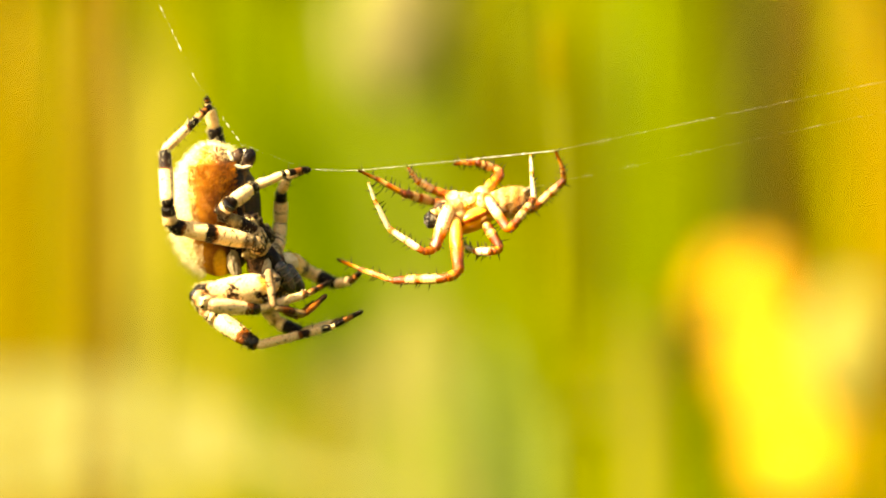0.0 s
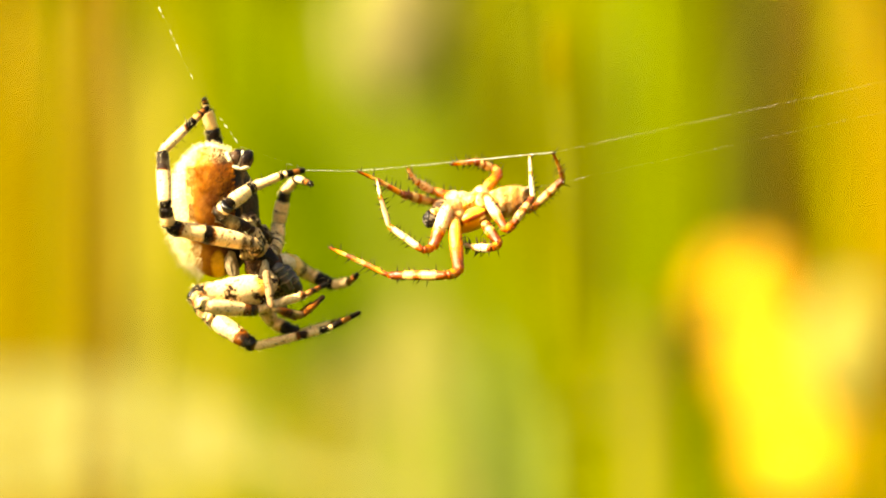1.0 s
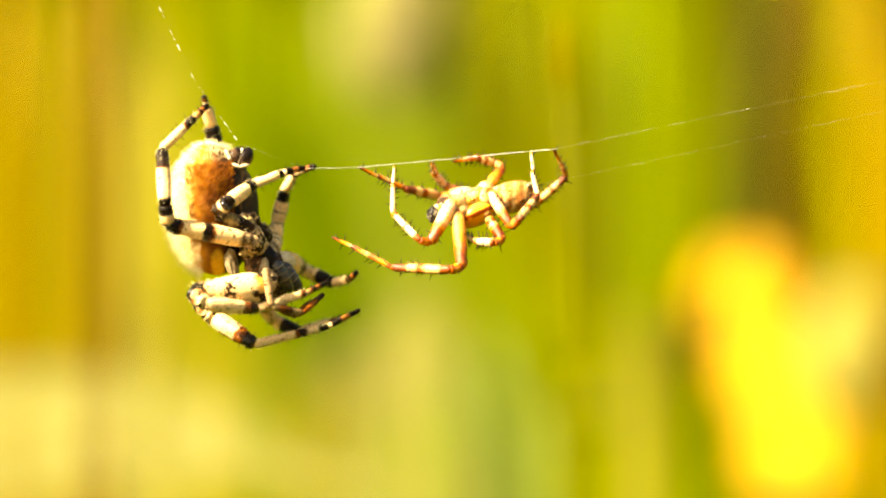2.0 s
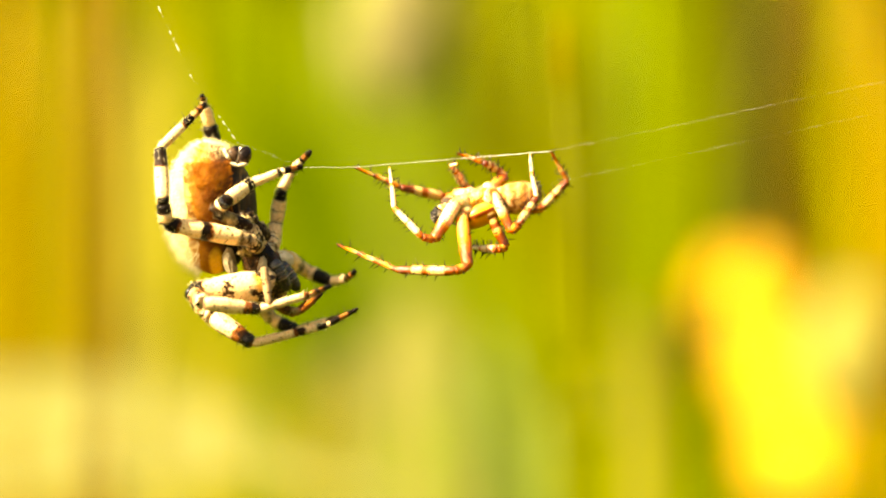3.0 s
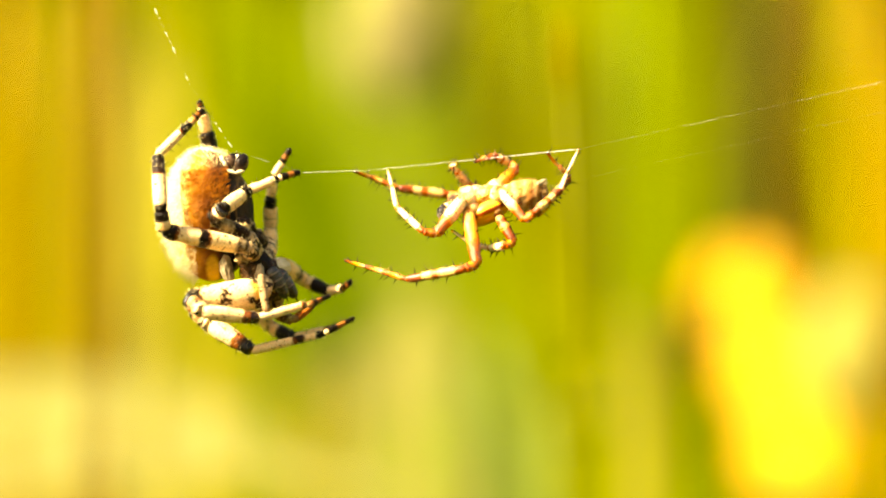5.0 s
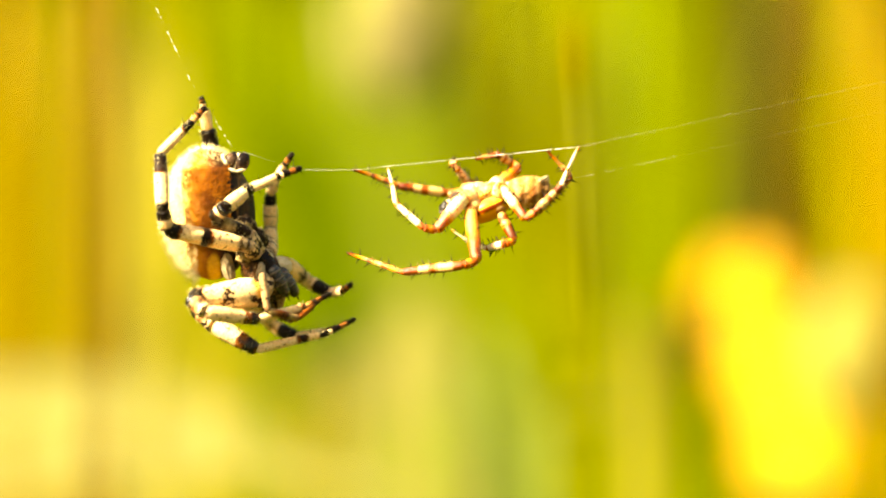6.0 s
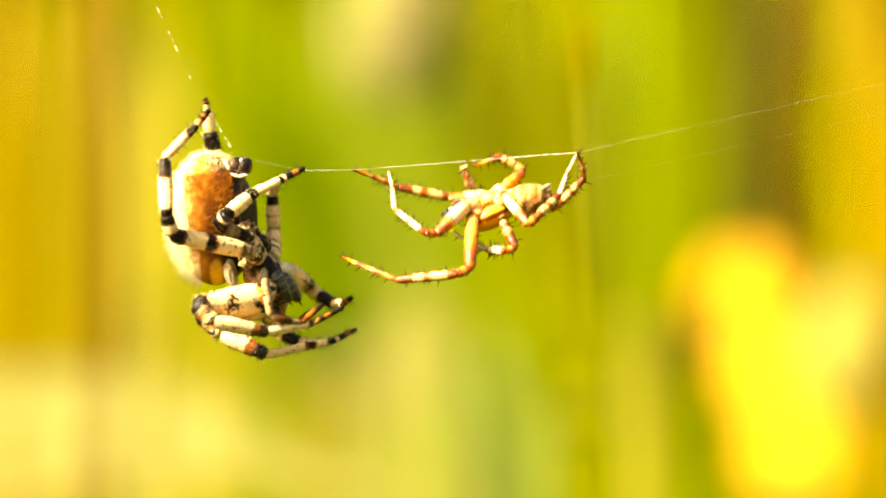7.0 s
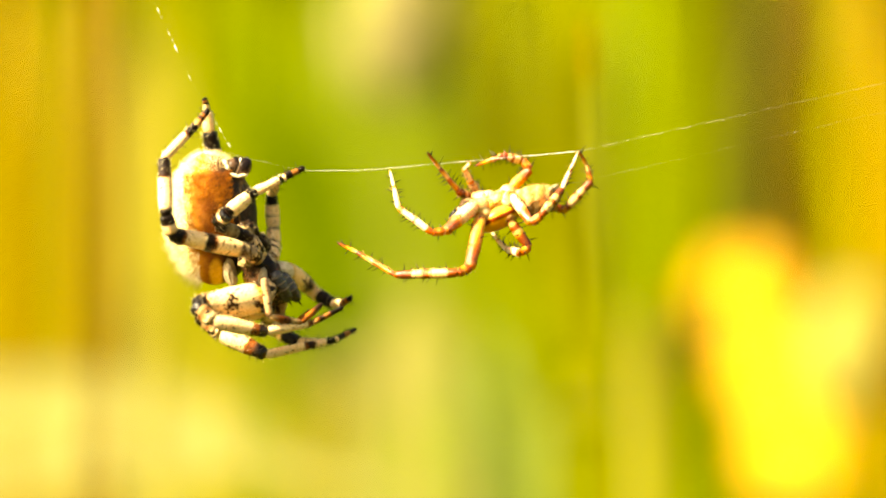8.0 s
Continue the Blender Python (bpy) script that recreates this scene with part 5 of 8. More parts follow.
    bend(female, 'far_fourth', 0.7, (-23.03, 7.36), (-23.64, 9.65), (-24.42, 13.63), (-24.96, 15.62), (-25.27, 16.88))
    bend(female, 'far_fourth', 1, (-23.28, 6.57), (-23.88, 8.86), (-24.66, 12.84), (-25.21, 14.83), (-25.51, 16.1))
    bend(female, 'far_fourth', 1.2, (-23.31, 6.99), (-23.91, 9.29), (-24.69, 13.27), (-25.24, 15.26), (-25.54, 16.52))
    bend(female, 'far_fourth', 1.5, (-22.91, 7.27), (-23.52, 9.56), (-24.3, 13.54), (-24.84, 15.53), (-25.15, 16.79))
    bend(female, 'far_fourth', 1.7, (-23.28, 6.75), (-23.88, 9.04), (-24.66, 13.02), (-25.21, 15.01), (-25.51, 16.28))
    bend(female, 'far_fourth', 2.8, (-23.37, 7.09), (-23.97, 9.38), (-24.75, 13.36), (-25.3, 15.35), (-25.6, 16.61))
    bend(female, 'far_fourth', 3, (-23.52, 6.93), (-24.12, 9.23), (-24.9, 13.21), (-25.45, 15.2), (-25.75, 16.46))
    bend(female, 'far_fourth', 3.2, (-23.55, 6.87), (-24.15, 9.17), (-24.93, 13.15), (-25.48, 15.14), (-25.78, 16.4))
    bend(female, 'far_fourth', 3.5, (-23.64, 6.75), (-24.24, 9.04), (-25.02, 13.02), (-25.57, 15.01), (-25.87, 16.28))
    bend(female, 'far_fourth', 4, (-23.76, 6.63), (-24.36, 8.92), (-25.15, 12.9), (-25.69, 14.89), (-25.99, 16.16))
    bend(female, 'far_fourth', 4.2, (-23.79, 6.27), (-24.39, 8.56), (-25.18, 12.54), (-25.72, 14.53), (-26.02, 15.8))
    bend(female, 'far_fourth', 4.5, (-23.61, 6.48), (-24.21, 8.77), (-24.99, 12.75), (-25.54, 14.74), (-25.84, 16.01))
    bend(female, 'far_fourth', 4.7, (-23.88, 6.23), (-24.48, 8.53), (-25.27, 12.51), (-25.8, 14.51), (-26.09, 15.79))
    bend(female, 'far_fourth', 5.8, (-23.6, 6.25), (-24.22, 8.59), (-25.03, 12.57), (-25.45, 14.65), (-25.73, 15.97))
    bend(female, 'far_fourth', 6, (-23.69, 6.45), (-24.31, 8.8), (-25.13, 12.78), (-25.53, 14.88), (-25.81, 16.2))
    bend(female, 'far_fourth', 6.2, (-23.74, 6.12), (-24.38, 8.48), (-25.2, 12.46), (-25.56, 14.6), (-25.82, 15.95))
    bend(female, 'far_fourth', 6.5, (-23.4, 6.33), (-24.05, 8.73), (-24.89, 12.71), (-25.17, 14.91), (-25.42, 16.29))
    bend(female, 'far_fourth', 6.8, (-23.67, 6.29), (-24.33, 8.7), (-25.17, 12.68), (-25.42, 14.89), (-25.67, 16.28))
    bend(female, 'far_fourth', 7, (-23.4, 6.06), (-24.06, 8.47), (-24.9, 12.45), (-25.15, 14.68), (-25.39, 16.07))
    bend(female, 'far_fourth', 7.3, (-23.31, 6.06), (-23.97, 8.47), (-24.81, 12.45), (-25.05, 14.68), (-25.3, 16.07))
    bend(female, 'far_fourth', 7.5, (-23.19, 6.12), (-23.85, 8.53), (-24.69, 12.51), (-24.93, 14.74), (-25.18, 16.13))
    bend(female, 'far_fourth', 7.7, (-23.37, 6.12), (-24.03, 8.53), (-24.87, 12.51), (-25.11, 14.74), (-25.36, 16.13))
    bend(female, 'far_fourth', 8, (-23.46, 6.09), (-24.12, 8.5), (-24.96, 12.48), (-25.21, 14.71), (-25.45, 16.1))
    bend(female, 'near_third', 0, (-23.88, 3.68), (-22.67, 4.88), (-20.14, 6.69), (-16.82, 8.02), (-14.53, 8.56))
    bend(female, 'near_third', 0.2, (-23.88, 3.68), (-22.67, 4.88), (-20.14, 6.69), (-16.82, 8.02), (-14.53, 8.56))
    bend(female, 'near_third', 0.3, (-23.7, 4.46), (-22.49, 5.67), (-19.96, 7.48), (-16.64, 8.8), (-14.35, 9.35))
    bend(female, 'near_third', 0.5, (-24.42, 3.02), (-23.22, 4.22), (-20.68, 6.03), (-17.37, 7.36), (-15.07, 7.9))
    bend(female, 'near_third', 0.7, (-23.88, 4.34), (-22.67, 5.55), (-20.14, 7.36), (-16.82, 8.68), (-14.53, 9.23))
    bend(female, 'near_third', 1, (-24.12, 3.56), (-22.91, 4.76), (-20.38, 6.57), (-17.06, 7.9), (-14.77, 8.44))
    bend(female, 'near_third', 1.2, (-24.15, 3.98), (-22.94, 5.19), (-20.41, 6.99), (-17.1, 8.32), (-14.8, 8.86))
    bend(female, 'near_third', 1.5, (-23.76, 4.25), (-22.55, 5.46), (-20.02, 7.27), (-16.7, 8.59), (-14.41, 9.14))
    bend(female, 'near_third', 1.7, (-24.12, 3.74), (-22.91, 4.94), (-20.38, 6.75), (-17.06, 8.08), (-14.77, 8.62))
    bend(female, 'near_third', 2.8, (-24.21, 4.07), (-23, 5.28), (-20.47, 7.09), (-17.16, 8.41), (-14.86, 8.95))
    bend(female, 'near_third', 3, (-24.36, 3.92), (-23.16, 5.13), (-20.62, 6.93), (-17.31, 8.26), (-15.01, 8.8))
    bend(female, 'near_third', 3.2, (-24.39, 3.86), (-23.19, 5.07), (-20.65, 6.87), (-17.34, 8.2), (-15.04, 8.74))
    bend(female, 'near_third', 3.5, (-24.48, 3.74), (-23.28, 4.94), (-20.74, 6.75), (-17.43, 8.08), (-15.14, 8.62))
    bend(female, 'near_third', 4, (-24.6, 3.62), (-23.4, 4.82), (-20.86, 6.63), (-17.55, 7.96), (-15.26, 8.5))
    bend(female, 'near_third', 4.2, (-24.63, 3.26), (-23.43, 4.46), (-20.89, 6.27), (-17.58, 7.6), (-15.29, 8.14))
    bend(female, 'near_third', 4.5, (-24.45, 3.47), (-23.25, 4.67), (-20.71, 6.48), (-17.4, 7.81), (-15.11, 8.35))
    bend(female, 'near_third', 4.7, (-24.71, 3.19), (-23.51, 4.4), (-20.97, 6.22), (-17.66, 7.56), (-15.37, 8.15))
    bend(female, 'near_third', 5.8, (-24.37, 3.05), (-23.21, 4.25), (-20.6, 6.2), (-17.34, 7.62), (-15.04, 8.4))
    bend(female, 'near_third', 6, (-24.45, 3.22), (-23.29, 4.43), (-20.68, 6.4), (-17.42, 7.83), (-15.13, 8.65))
    bend(female, 'near_third', 6.2, (-24.47, 2.8), (-23.34, 4), (-20.69, 6.04), (-17.45, 7.52), (-15.16, 8.44))
    bend(female, 'near_third', 6.5, (-24.08, 2.88), (-22.99, 4.09), (-20.29, 6.22), (-17.08, 7.77), (-14.79, 8.85))
    bend(female, 'near_third', 6.8, (-24.34, 2.81), (-23.25, 4.02), (-20.54, 6.17), (-17.34, 7.73), (-15.05, 8.85))
    bend(female, 'near_third', 7, (-24.06, 2.56), (-22.97, 3.77), (-20.26, 5.94), (-17.06, 7.51), (-14.77, 8.65))
    bend(female, 'near_third', 7.3, (-23.97, 2.56), (-22.88, 3.77), (-20.17, 5.94), (-16.97, 7.51), (-14.68, 8.65))
    bend(female, 'near_third', 7.5, (-23.85, 2.62), (-22.76, 3.83), (-20.05, 6), (-16.85, 7.57), (-14.56, 8.71))
    bend(female, 'near_third', 7.7, (-24.03, 2.62), (-22.94, 3.83), (-20.23, 6), (-17.03, 7.57), (-14.74, 8.71))
    bend(female, 'near_third', 8, (-24.12, 2.59), (-23.03, 3.8), (-20.32, 5.97), (-17.13, 7.54), (-14.83, 8.68))
    bend(female, 'far_third', 0, (-17.61, 0.96), (-17.37, 2.77), (-17.31, 6.09), (-16.52, 7.78), (-14.23, 8.5))
    bend(female, 'far_third', 0.2, (-17.49, 0.96), (-17.25, 2.8), (-16.94, 6.07), (-16.18, 7.9), (-14.28, 7.8))
    bend(female, 'far_third', 0.3, (-17.25, 1.75), (-17, 3.59), (-16.58, 6.84), (-15.83, 8.74), (-14.12, 8.24))
    bend(female, 'far_third', 0.5, (-17.85, 0.3), (-17.61, 2.17), (-16.94, 5.37), (-16.22, 7.42), (-14.89, 6.09))
    bend(female, 'far_third', 0.7, (-17.38, 1.68), (-17.19, 3.45), (-16.5, 6.77), (-15.56, 8.57), (-14.09, 7.51))
    bend(female, 'far_third', 1, (-17.73, 0.96), (-17.61, 2.59), (-16.88, 6.09), (-15.62, 7.54), (-13.93, 6.87))
    bend(female, 'far_third', 1.2, (-17.81, 1.35), (-17.66, 2.98), (-16.87, 6.48), (-15.72, 8.07), (-13.77, 7.65))
    bend(female, 'far_third', 1.5, (-17.49, 1.57), (-17.31, 3.2), (-16.4, 6.69), (-15.44, 8.5), (-13.09, 8.44))
    bend(female, 'far_third', 1.7, (-17.87, 1), (-17.68, 2.65), (-16.81, 6.14), (-15.79, 8.02), (-13.51, 8.24))
    bend(female, 'far_third', 2.8, (-18.09, 1.03), (-17.85, 2.77), (-17.13, 6.27), (-15.8, 8.5), (-13.93, 10.31))
    bend(female, 'far_third', 3, (-18.09, 1.03), (-17.85, 2.77), (-17.25, 6.27), (-16.04, 8.5), (-14.11, 10.43))
    bend(female, 'far_third', 3.2, (-18.12, 1.04), (-17.95, 2.79), (-17.61, 6.16), (-16.77, 8.51), (-14.94, 10.73))
    bend(female, 'far_third', 3.5, (-18.21, 1.03), (-18.15, 2.77), (-18.21, 5.97), (-17.91, 8.5), (-16.22, 11.16))
    bend(female, 'far_third', 4, (-18.21, 0.9), (-18.15, 2.65), (-18.21, 5.91), (-17.91, 8.5), (-16.22, 11.1))
    bend(female, 'far_third', 4.2, (-18.3, 0.55), (-18.24, 2.3), (-18.28, 5.56), (-17.98, 8.15), (-16.31, 10.87))
    bend(female, 'far_third', 4.5, (-18.21, 0.78), (-18.15, 2.53), (-18.15, 5.79), (-17.85, 8.38), (-16.22, 11.28))
    bend(female, 'far_third', 4.7, (-18.5, 0.51), (-18.45, 2.24), (-18.45, 5.54), (-18.09, 8.06), (-16.46, 10.88))
    bend(female, 'far_third', 5.8, (-18.34, 0.37), (-18.33, 2.07), (-18.33, 5.58), (-17.67, 7.65), (-15.99, 10.13))
    bend(female, 'far_third', 6, (-18.45, 0.54), (-18.45, 2.23), (-18.45, 5.79), (-17.73, 7.78), (-16.04, 10.19))
    bend(female, 'far_third', 6.2, (-18.45, 0.28), (-18.46, 2.02), (-18.52, 5.59), (-17.84, 7.39), (-16.2, 9.17))
    bend(female, 'far_third', 6.5, (-18.02, 0.6), (-18.05, 2.41), (-18.21, 6), (-17.6, 7.53), (-16, 8.35))
    bend(female, 'far_third', 6.8, (-18.3, 0.56), (-18.35, 2.37), (-18.52, 5.98), (-17.91, 7.49), (-16.37, 8.33))
    bend(female, 'far_third', 7, (-18.03, 0.33), (-18.09, 2.14), (-18.27, 5.76), (-17.67, 7.27), (-16.16, 8.11))
    bend(female, 'far_third', 7.3, (-17.94, 0.33), (-18, 2.14), (-18.18, 5.76), (-17.58, 7.27), (-16.07, 8.11))
    bend(female, 'far_third', 7.5, (-17.82, 0.39), (-17.88, 2.2), (-18.06, 5.82), (-17.46, 7.33), (-15.95, 8.17))
    bend(female, 'far_third', 7.7, (-18, 0.39), (-18.06, 2.2), (-18.24, 5.82), (-17.64, 7.33), (-16.13, 8.17))
    bend(female, 'far_third', 8, (-18.09, 0.36), (-18.15, 2.17), (-18.33, 5.79), (-17.73, 7.3), (-16.22, 8.14))
    bend(female, 'near_first', 0, (-26.47, -4.76), (-25.08, -5.97), (-19.66, -6.45), (-14.41, -4.76), (-12.12, -3.56))
    bend(female, 'near_first', 0.2, (-26.47, -4.76), (-25.08, -5.97), (-19.66, -6.45), (-14.41, -4.76), (-12.12, -3.56))
    bend(female, 'near_first', 0.3, (-26.29, -3.98), (-24.9, -5.19), (-19.48, -5.67), (-14.23, -3.98), (-11.94, -2.77))
    bend(female, 'near_first', 0.5, (-27.01, -5.43), (-25.63, -6.63), (-20.2, -7.12), (-14.95, -5.43), (-12.66, -4.22))
    bend(female, 'near_first', 0.7, (-26.47, -4.1), (-25.08, -5.31), (-19.66, -5.79), (-14.41, -4.1), (-12.12, -2.89))
    bend(female, 'near_first', 1, (-26.71, -4.88), (-25.33, -6.09), (-19.9, -6.57), (-14.65, -4.88), (-12.36, -3.68))
    bend(female, 'near_first', 1.2, (-26.74, -4.46), (-25.36, -5.67), (-19.93, -6.15), (-14.68, -4.46), (-12.39, -3.26))
    bend(female, 'near_first', 1.5, (-26.35, -4.19), (-24.96, -5.4), (-19.54, -5.88), (-14.29, -4.19), (-12, -2.98))
    bend(female, 'near_first', 1.7, (-26.71, -4.7), (-25.33, -5.91), (-19.9, -6.39), (-14.65, -4.7), (-12.36, -3.5))
    bend(female, 'near_first', 2.8, (-26.8, -4.37), (-25.42, -5.58), (-19.51, -6.26), (-14.18, -4.69), (-11.92, -3.73))
    bend(female, 'near_first', 3, (-26.95, -4.52), (-25.57, -5.73), (-19.6, -6.43), (-14.26, -4.88), (-12.01, -3.95))
    bend(female, 'near_first', 3.2, (-26.98, -4.58), (-25.6, -5.79), (-19.57, -6.52), (-14.22, -4.98), (-11.97, -4.08))
    bend(female, 'near_first', 3.5, (-27.07, -4.7), (-25.69, -5.91), (-19.66, -6.64), (-14.31, -5.1), (-12.06, -4.2))
    bend(female, 'near_first', 4, (-27.2, -4.82), (-25.81, -6.03), (-19.78, -6.76), (-14.44, -5.22), (-12.18, -4.32))
    bend(female, 'near_first', 4.2, (-27.23, -5.19), (-25.84, -6.39), (-19.81, -7.12), (-14.47, -5.59), (-12.21, -4.68))
    bend(female, 'near_first', 4.5, (-27.04, -4.97), (-25.66, -6.18), (-19.63, -6.91), (-14.28, -5.37), (-12.03, -4.47))
    bend(female, 'near_first', 4.7, (-27.29, -5.26), (-25.87, -6.5), (-19.82, -7.27), (-14.5, -5.78), (-12.2, -4.85))
    bend(female, 'near_first', 5.8, (-26.87, -5.45), (-25.31, -6.84), (-19.72, -7.6), (-14.64, -6.19), (-11.98, -4.82))
    bend(female, 'near_first', 6, (-26.93, -5.28), (-25.36, -6.7), (-19.74, -7.51), (-14.68, -6.14), (-11.96, -4.75))
    bend(female, 'near_first', 6.2, (-26.91, -5.72), (-25.26, -7.23), (-19.57, -8.16), (-14.59, -6.93), (-11.69, -5.46))
    bend(female, 'near_first', 6.5, (-26.46, -5.67), (-24.69, -7.31), (-18.89, -8.44), (-14.02, -7.41), (-10.85, -5.82))
    bend(female, 'near_first', 6.8, (-26.7, -5.75), (-24.91, -7.42), (-19.08, -8.59), (-14.24, -7.6), (-11.02, -5.99))
    bend(female, 'near_first', 7, (-26.41, -6), (-24.6, -7.69), (-18.75, -8.89), (-13.93, -7.93), (-10.67, -6.3))
    bend(female, 'near_first', 7.3, (-25.96, -5.89), (-24.15, -7.58), (-18.3, -8.79), (-13.48, -7.82), (-10.22, -6.19))
    bend(female, 'near_first', 7.5, (-25.6, -5.76), (-23.79, -7.45), (-17.94, -8.65), (-13.12, -7.69), (-9.86, -6.06))
    bend(female, 'near_first', 7.7, (-26.02, -5.83), (-24.21, -7.52), (-18.36, -8.73), (-13.54, -7.76), (-10.28, -6.13))
    bend(female, 'near_first', 8, (-26.47, -5.97), (-24.66, -7.66), (-18.81, -8.86), (-13.99, -7.9), (-10.73, -6.27))
    bend(female, 'near_second', 0, (-25.87, -5.67), (-24.06, -7.48), (-19.84, -10.31), (-12, -8.38), (-8.62, -6.63))
    bend(female, 'near_second', 0.2, (-25.87, -5.67), (-24.06, -7.48), (-19.84, -10.31), (-12, -8.38), (-8.62, -6.63))
    bend(female, 'near_second', 0.3, (-25.69, -4.88), (-23.88, -6.69), (-19.66, -9.53), (-11.82, -7.6), (-8.44, -5.85))
    bend(female, 'near_second', 0.5, (-26.41, -6.33), (-24.6, -8.14), (-20.38, -10.97), (-12.54, -9.04), (-9.17, -7.3))
    bend(female, 'near_second', 0.7, (-25.87, -5), (-24.06, -6.81), (-19.84, -9.65), (-12, -7.72), (-8.62, -5.97))
    bend(female, 'near_second', 1, (-26.11, -5.79), (-24.3, -7.6), (-20.08, -10.43), (-12.24, -8.5), (-8.86, -6.75))
    bend(female, 'near_second', 1.2, (-26.14, -5.37), (-24.33, -7.18), (-20.11, -10.01), (-12.27, -8.08), (-8.89, -6.33))
    bend(female, 'near_second', 1.5, (-25.75, -5.1), (-23.94, -6.9), (-19.72, -9.74), (-11.88, -7.81), (-8.5, -6.06))
    bend(female, 'near_second', 1.7, (-26.11, -5.61), (-24.3, -7.42), (-20.08, -10.25), (-12.24, -8.32), (-8.86, -6.57))
    bend(female, 'near_second', 2.8, (-26.2, -5.28), (-24.39, -7.09), (-20.17, -9.92), (-12.33, -7.99), (-8.95, -6.24))
    bend(female, 'near_second', 3, (-26.35, -5.43), (-24.54, -7.24), (-20.32, -10.07), (-12.48, -8.14), (-9.11, -6.39))
    bend(female, 'near_second', 3.2, (-26.38, -5.49), (-24.57, -7.3), (-20.35, -10.13), (-12.51, -8.2), (-9.14, -6.45))
    bend(female, 'near_second', 3.5, (-26.47, -5.61), (-24.66, -7.42), (-20.44, -10.25), (-12.6, -8.32), (-9.23, -6.57))
    bend(female, 'near_second', 4, (-26.59, -5.73), (-24.78, -7.54), (-20.56, -10.37), (-12.72, -8.44), (-9.35, -6.69))
    bend(female, 'near_second', 4.2, (-26.62, -6.09), (-24.81, -7.9), (-20.59, -10.73), (-12.75, -8.8), (-9.38, -7.06))
    bend(female, 'near_second', 4.5, (-26.44, -5.88), (-24.63, -7.69), (-20.41, -10.52), (-12.57, -8.59), (-9.2, -6.84))
    bend(female, 'near_second', 4.7, (-26.69, -6.17), (-24.85, -8), (-20.6, -10.79), (-12.79, -8.89), (-9.49, -7.18))
    bend(female, 'near_second', 5.8, (-26.33, -6.35), (-24.29, -8.27), (-19.88, -10.9), (-12.23, -9.11), (-9.3, -7.59))
    bend(female, 'near_second', 6, (-26.41, -6.18), (-24.33, -8.13), (-19.89, -10.72), (-12.27, -8.95), (-9.41, -7.47))
    bend(female, 'near_second', 6.2, (-26.42, -6.62), (-24.23, -8.62), (-19.71, -11.11), (-12.17, -9.41), (-9.52, -8.04))
    bend(female, 'near_second', 6.5, (-26.02, -6.57), (-23.67, -8.66), (-19.01, -11), (-11.6, -9.4), (-9.26, -8.19))
    bend(female, 'near_second', 6.8, (-26.27, -6.65), (-23.88, -8.75), (-19.2, -11.07), (-11.82, -9.48), (-9.55, -8.31))
    bend(female, 'near_second', 7, (-25.99, -6.9), (-23.58, -9.01), (-18.87, -11.31), (-11.52, -9.74), (-9.29, -8.59))
    bend(female, 'near_second', 7.3, (-25.54, -6.8), (-23.13, -8.91), (-18.42, -11.2), (-11.07, -9.63), (-8.83, -8.48))
    bend(female, 'near_second', 7.5, (-25.18, -6.66), (-22.76, -8.77), (-18.06, -11.07), (-10.7, -9.5), (-8.47, -8.35))
    bend(female, 'near_second', 7.7, (-25.6, -6.74), (-23.19, -8.85), (-18.48, -11.14), (-11.13, -9.57), (-8.89, -8.42))
    bend(female, 'near_second', 8, (-26.05, -6.87), (-23.64, -8.98), (-18.93, -11.28), (-11.58, -9.71), (-9.35, -8.56))
    bend(female, 'far_first', 0, (-15.01, -2.05), (-13.99, -2.65), (-11.4, -3.74), (-9.77, -3.38), (-8.86, -2.59))
    bend(female, 'far_first', 0.2, (-15.01, -2.05), (-13.99, -2.65), (-11.4, -3.74), (-9.77, -3.38), (-8.86, -2.59))
    bend(female, 'far_first', 0.3, (-14.83, -1.27), (-13.81, -1.87), (-11.22, -2.95), (-9.59, -2.59), (-8.68, -1.81))
    bend(female, 'far_first', 0.5, (-15.56, -2.71), (-14.53, -3.32), (-11.94, -4.4), (-10.31, -4.04), (-9.41, -3.26))
    bend(female, 'far_first', 0.7, (-15.01, -1.39), (-13.99, -1.99), (-11.4, -3.08), (-9.77, -2.71), (-8.86, -1.93))
    bend(female, 'far_first', 1, (-15.26, -2.17), (-14.23, -2.77), (-11.64, -3.86), (-10.01, -3.5), (-9.11, -2.71))
    bend(female, 'far_first', 1.2, (-15.29, -1.75), (-14.26, -2.35), (-11.67, -3.44), (-10.04, -3.08), (-9.14, -2.29))
    bend(female, 'far_first', 1.5, (-14.89, -1.48), (-13.87, -2.08), (-11.28, -3.17), (-9.65, -2.8), (-8.74, -2.02))
    bend(female, 'far_first', 1.7, (-15.26, -1.99), (-14.23, -2.59), (-11.64, -3.68), (-10.01, -3.32), (-9.11, -2.53))
    bend(female, 'far_first', 2.8, (-15.35, -1.66), (-14.32, -2.26), (-11.73, -3.35), (-10.1, -2.98), (-9.2, -2.2))
    bend(female, 'far_first', 3, (-15.5, -1.81), (-14.47, -2.41), (-11.88, -3.5), (-10.25, -3.14), (-9.35, -2.35))
    bend(female, 'far_first', 3.2, (-15.53, -1.87), (-14.5, -2.47), (-11.91, -3.56), (-10.28, -3.2), (-9.38, -2.41))
    bend(female, 'far_first', 3.5, (-15.62, -1.99), (-14.59, -2.59), (-12, -3.68), (-10.37, -3.32), (-9.47, -2.53))
    bend(female, 'far_first', 4, (-15.74, -2.11), (-14.71, -2.71), (-12.12, -3.8), (-10.49, -3.44), (-9.59, -2.65))
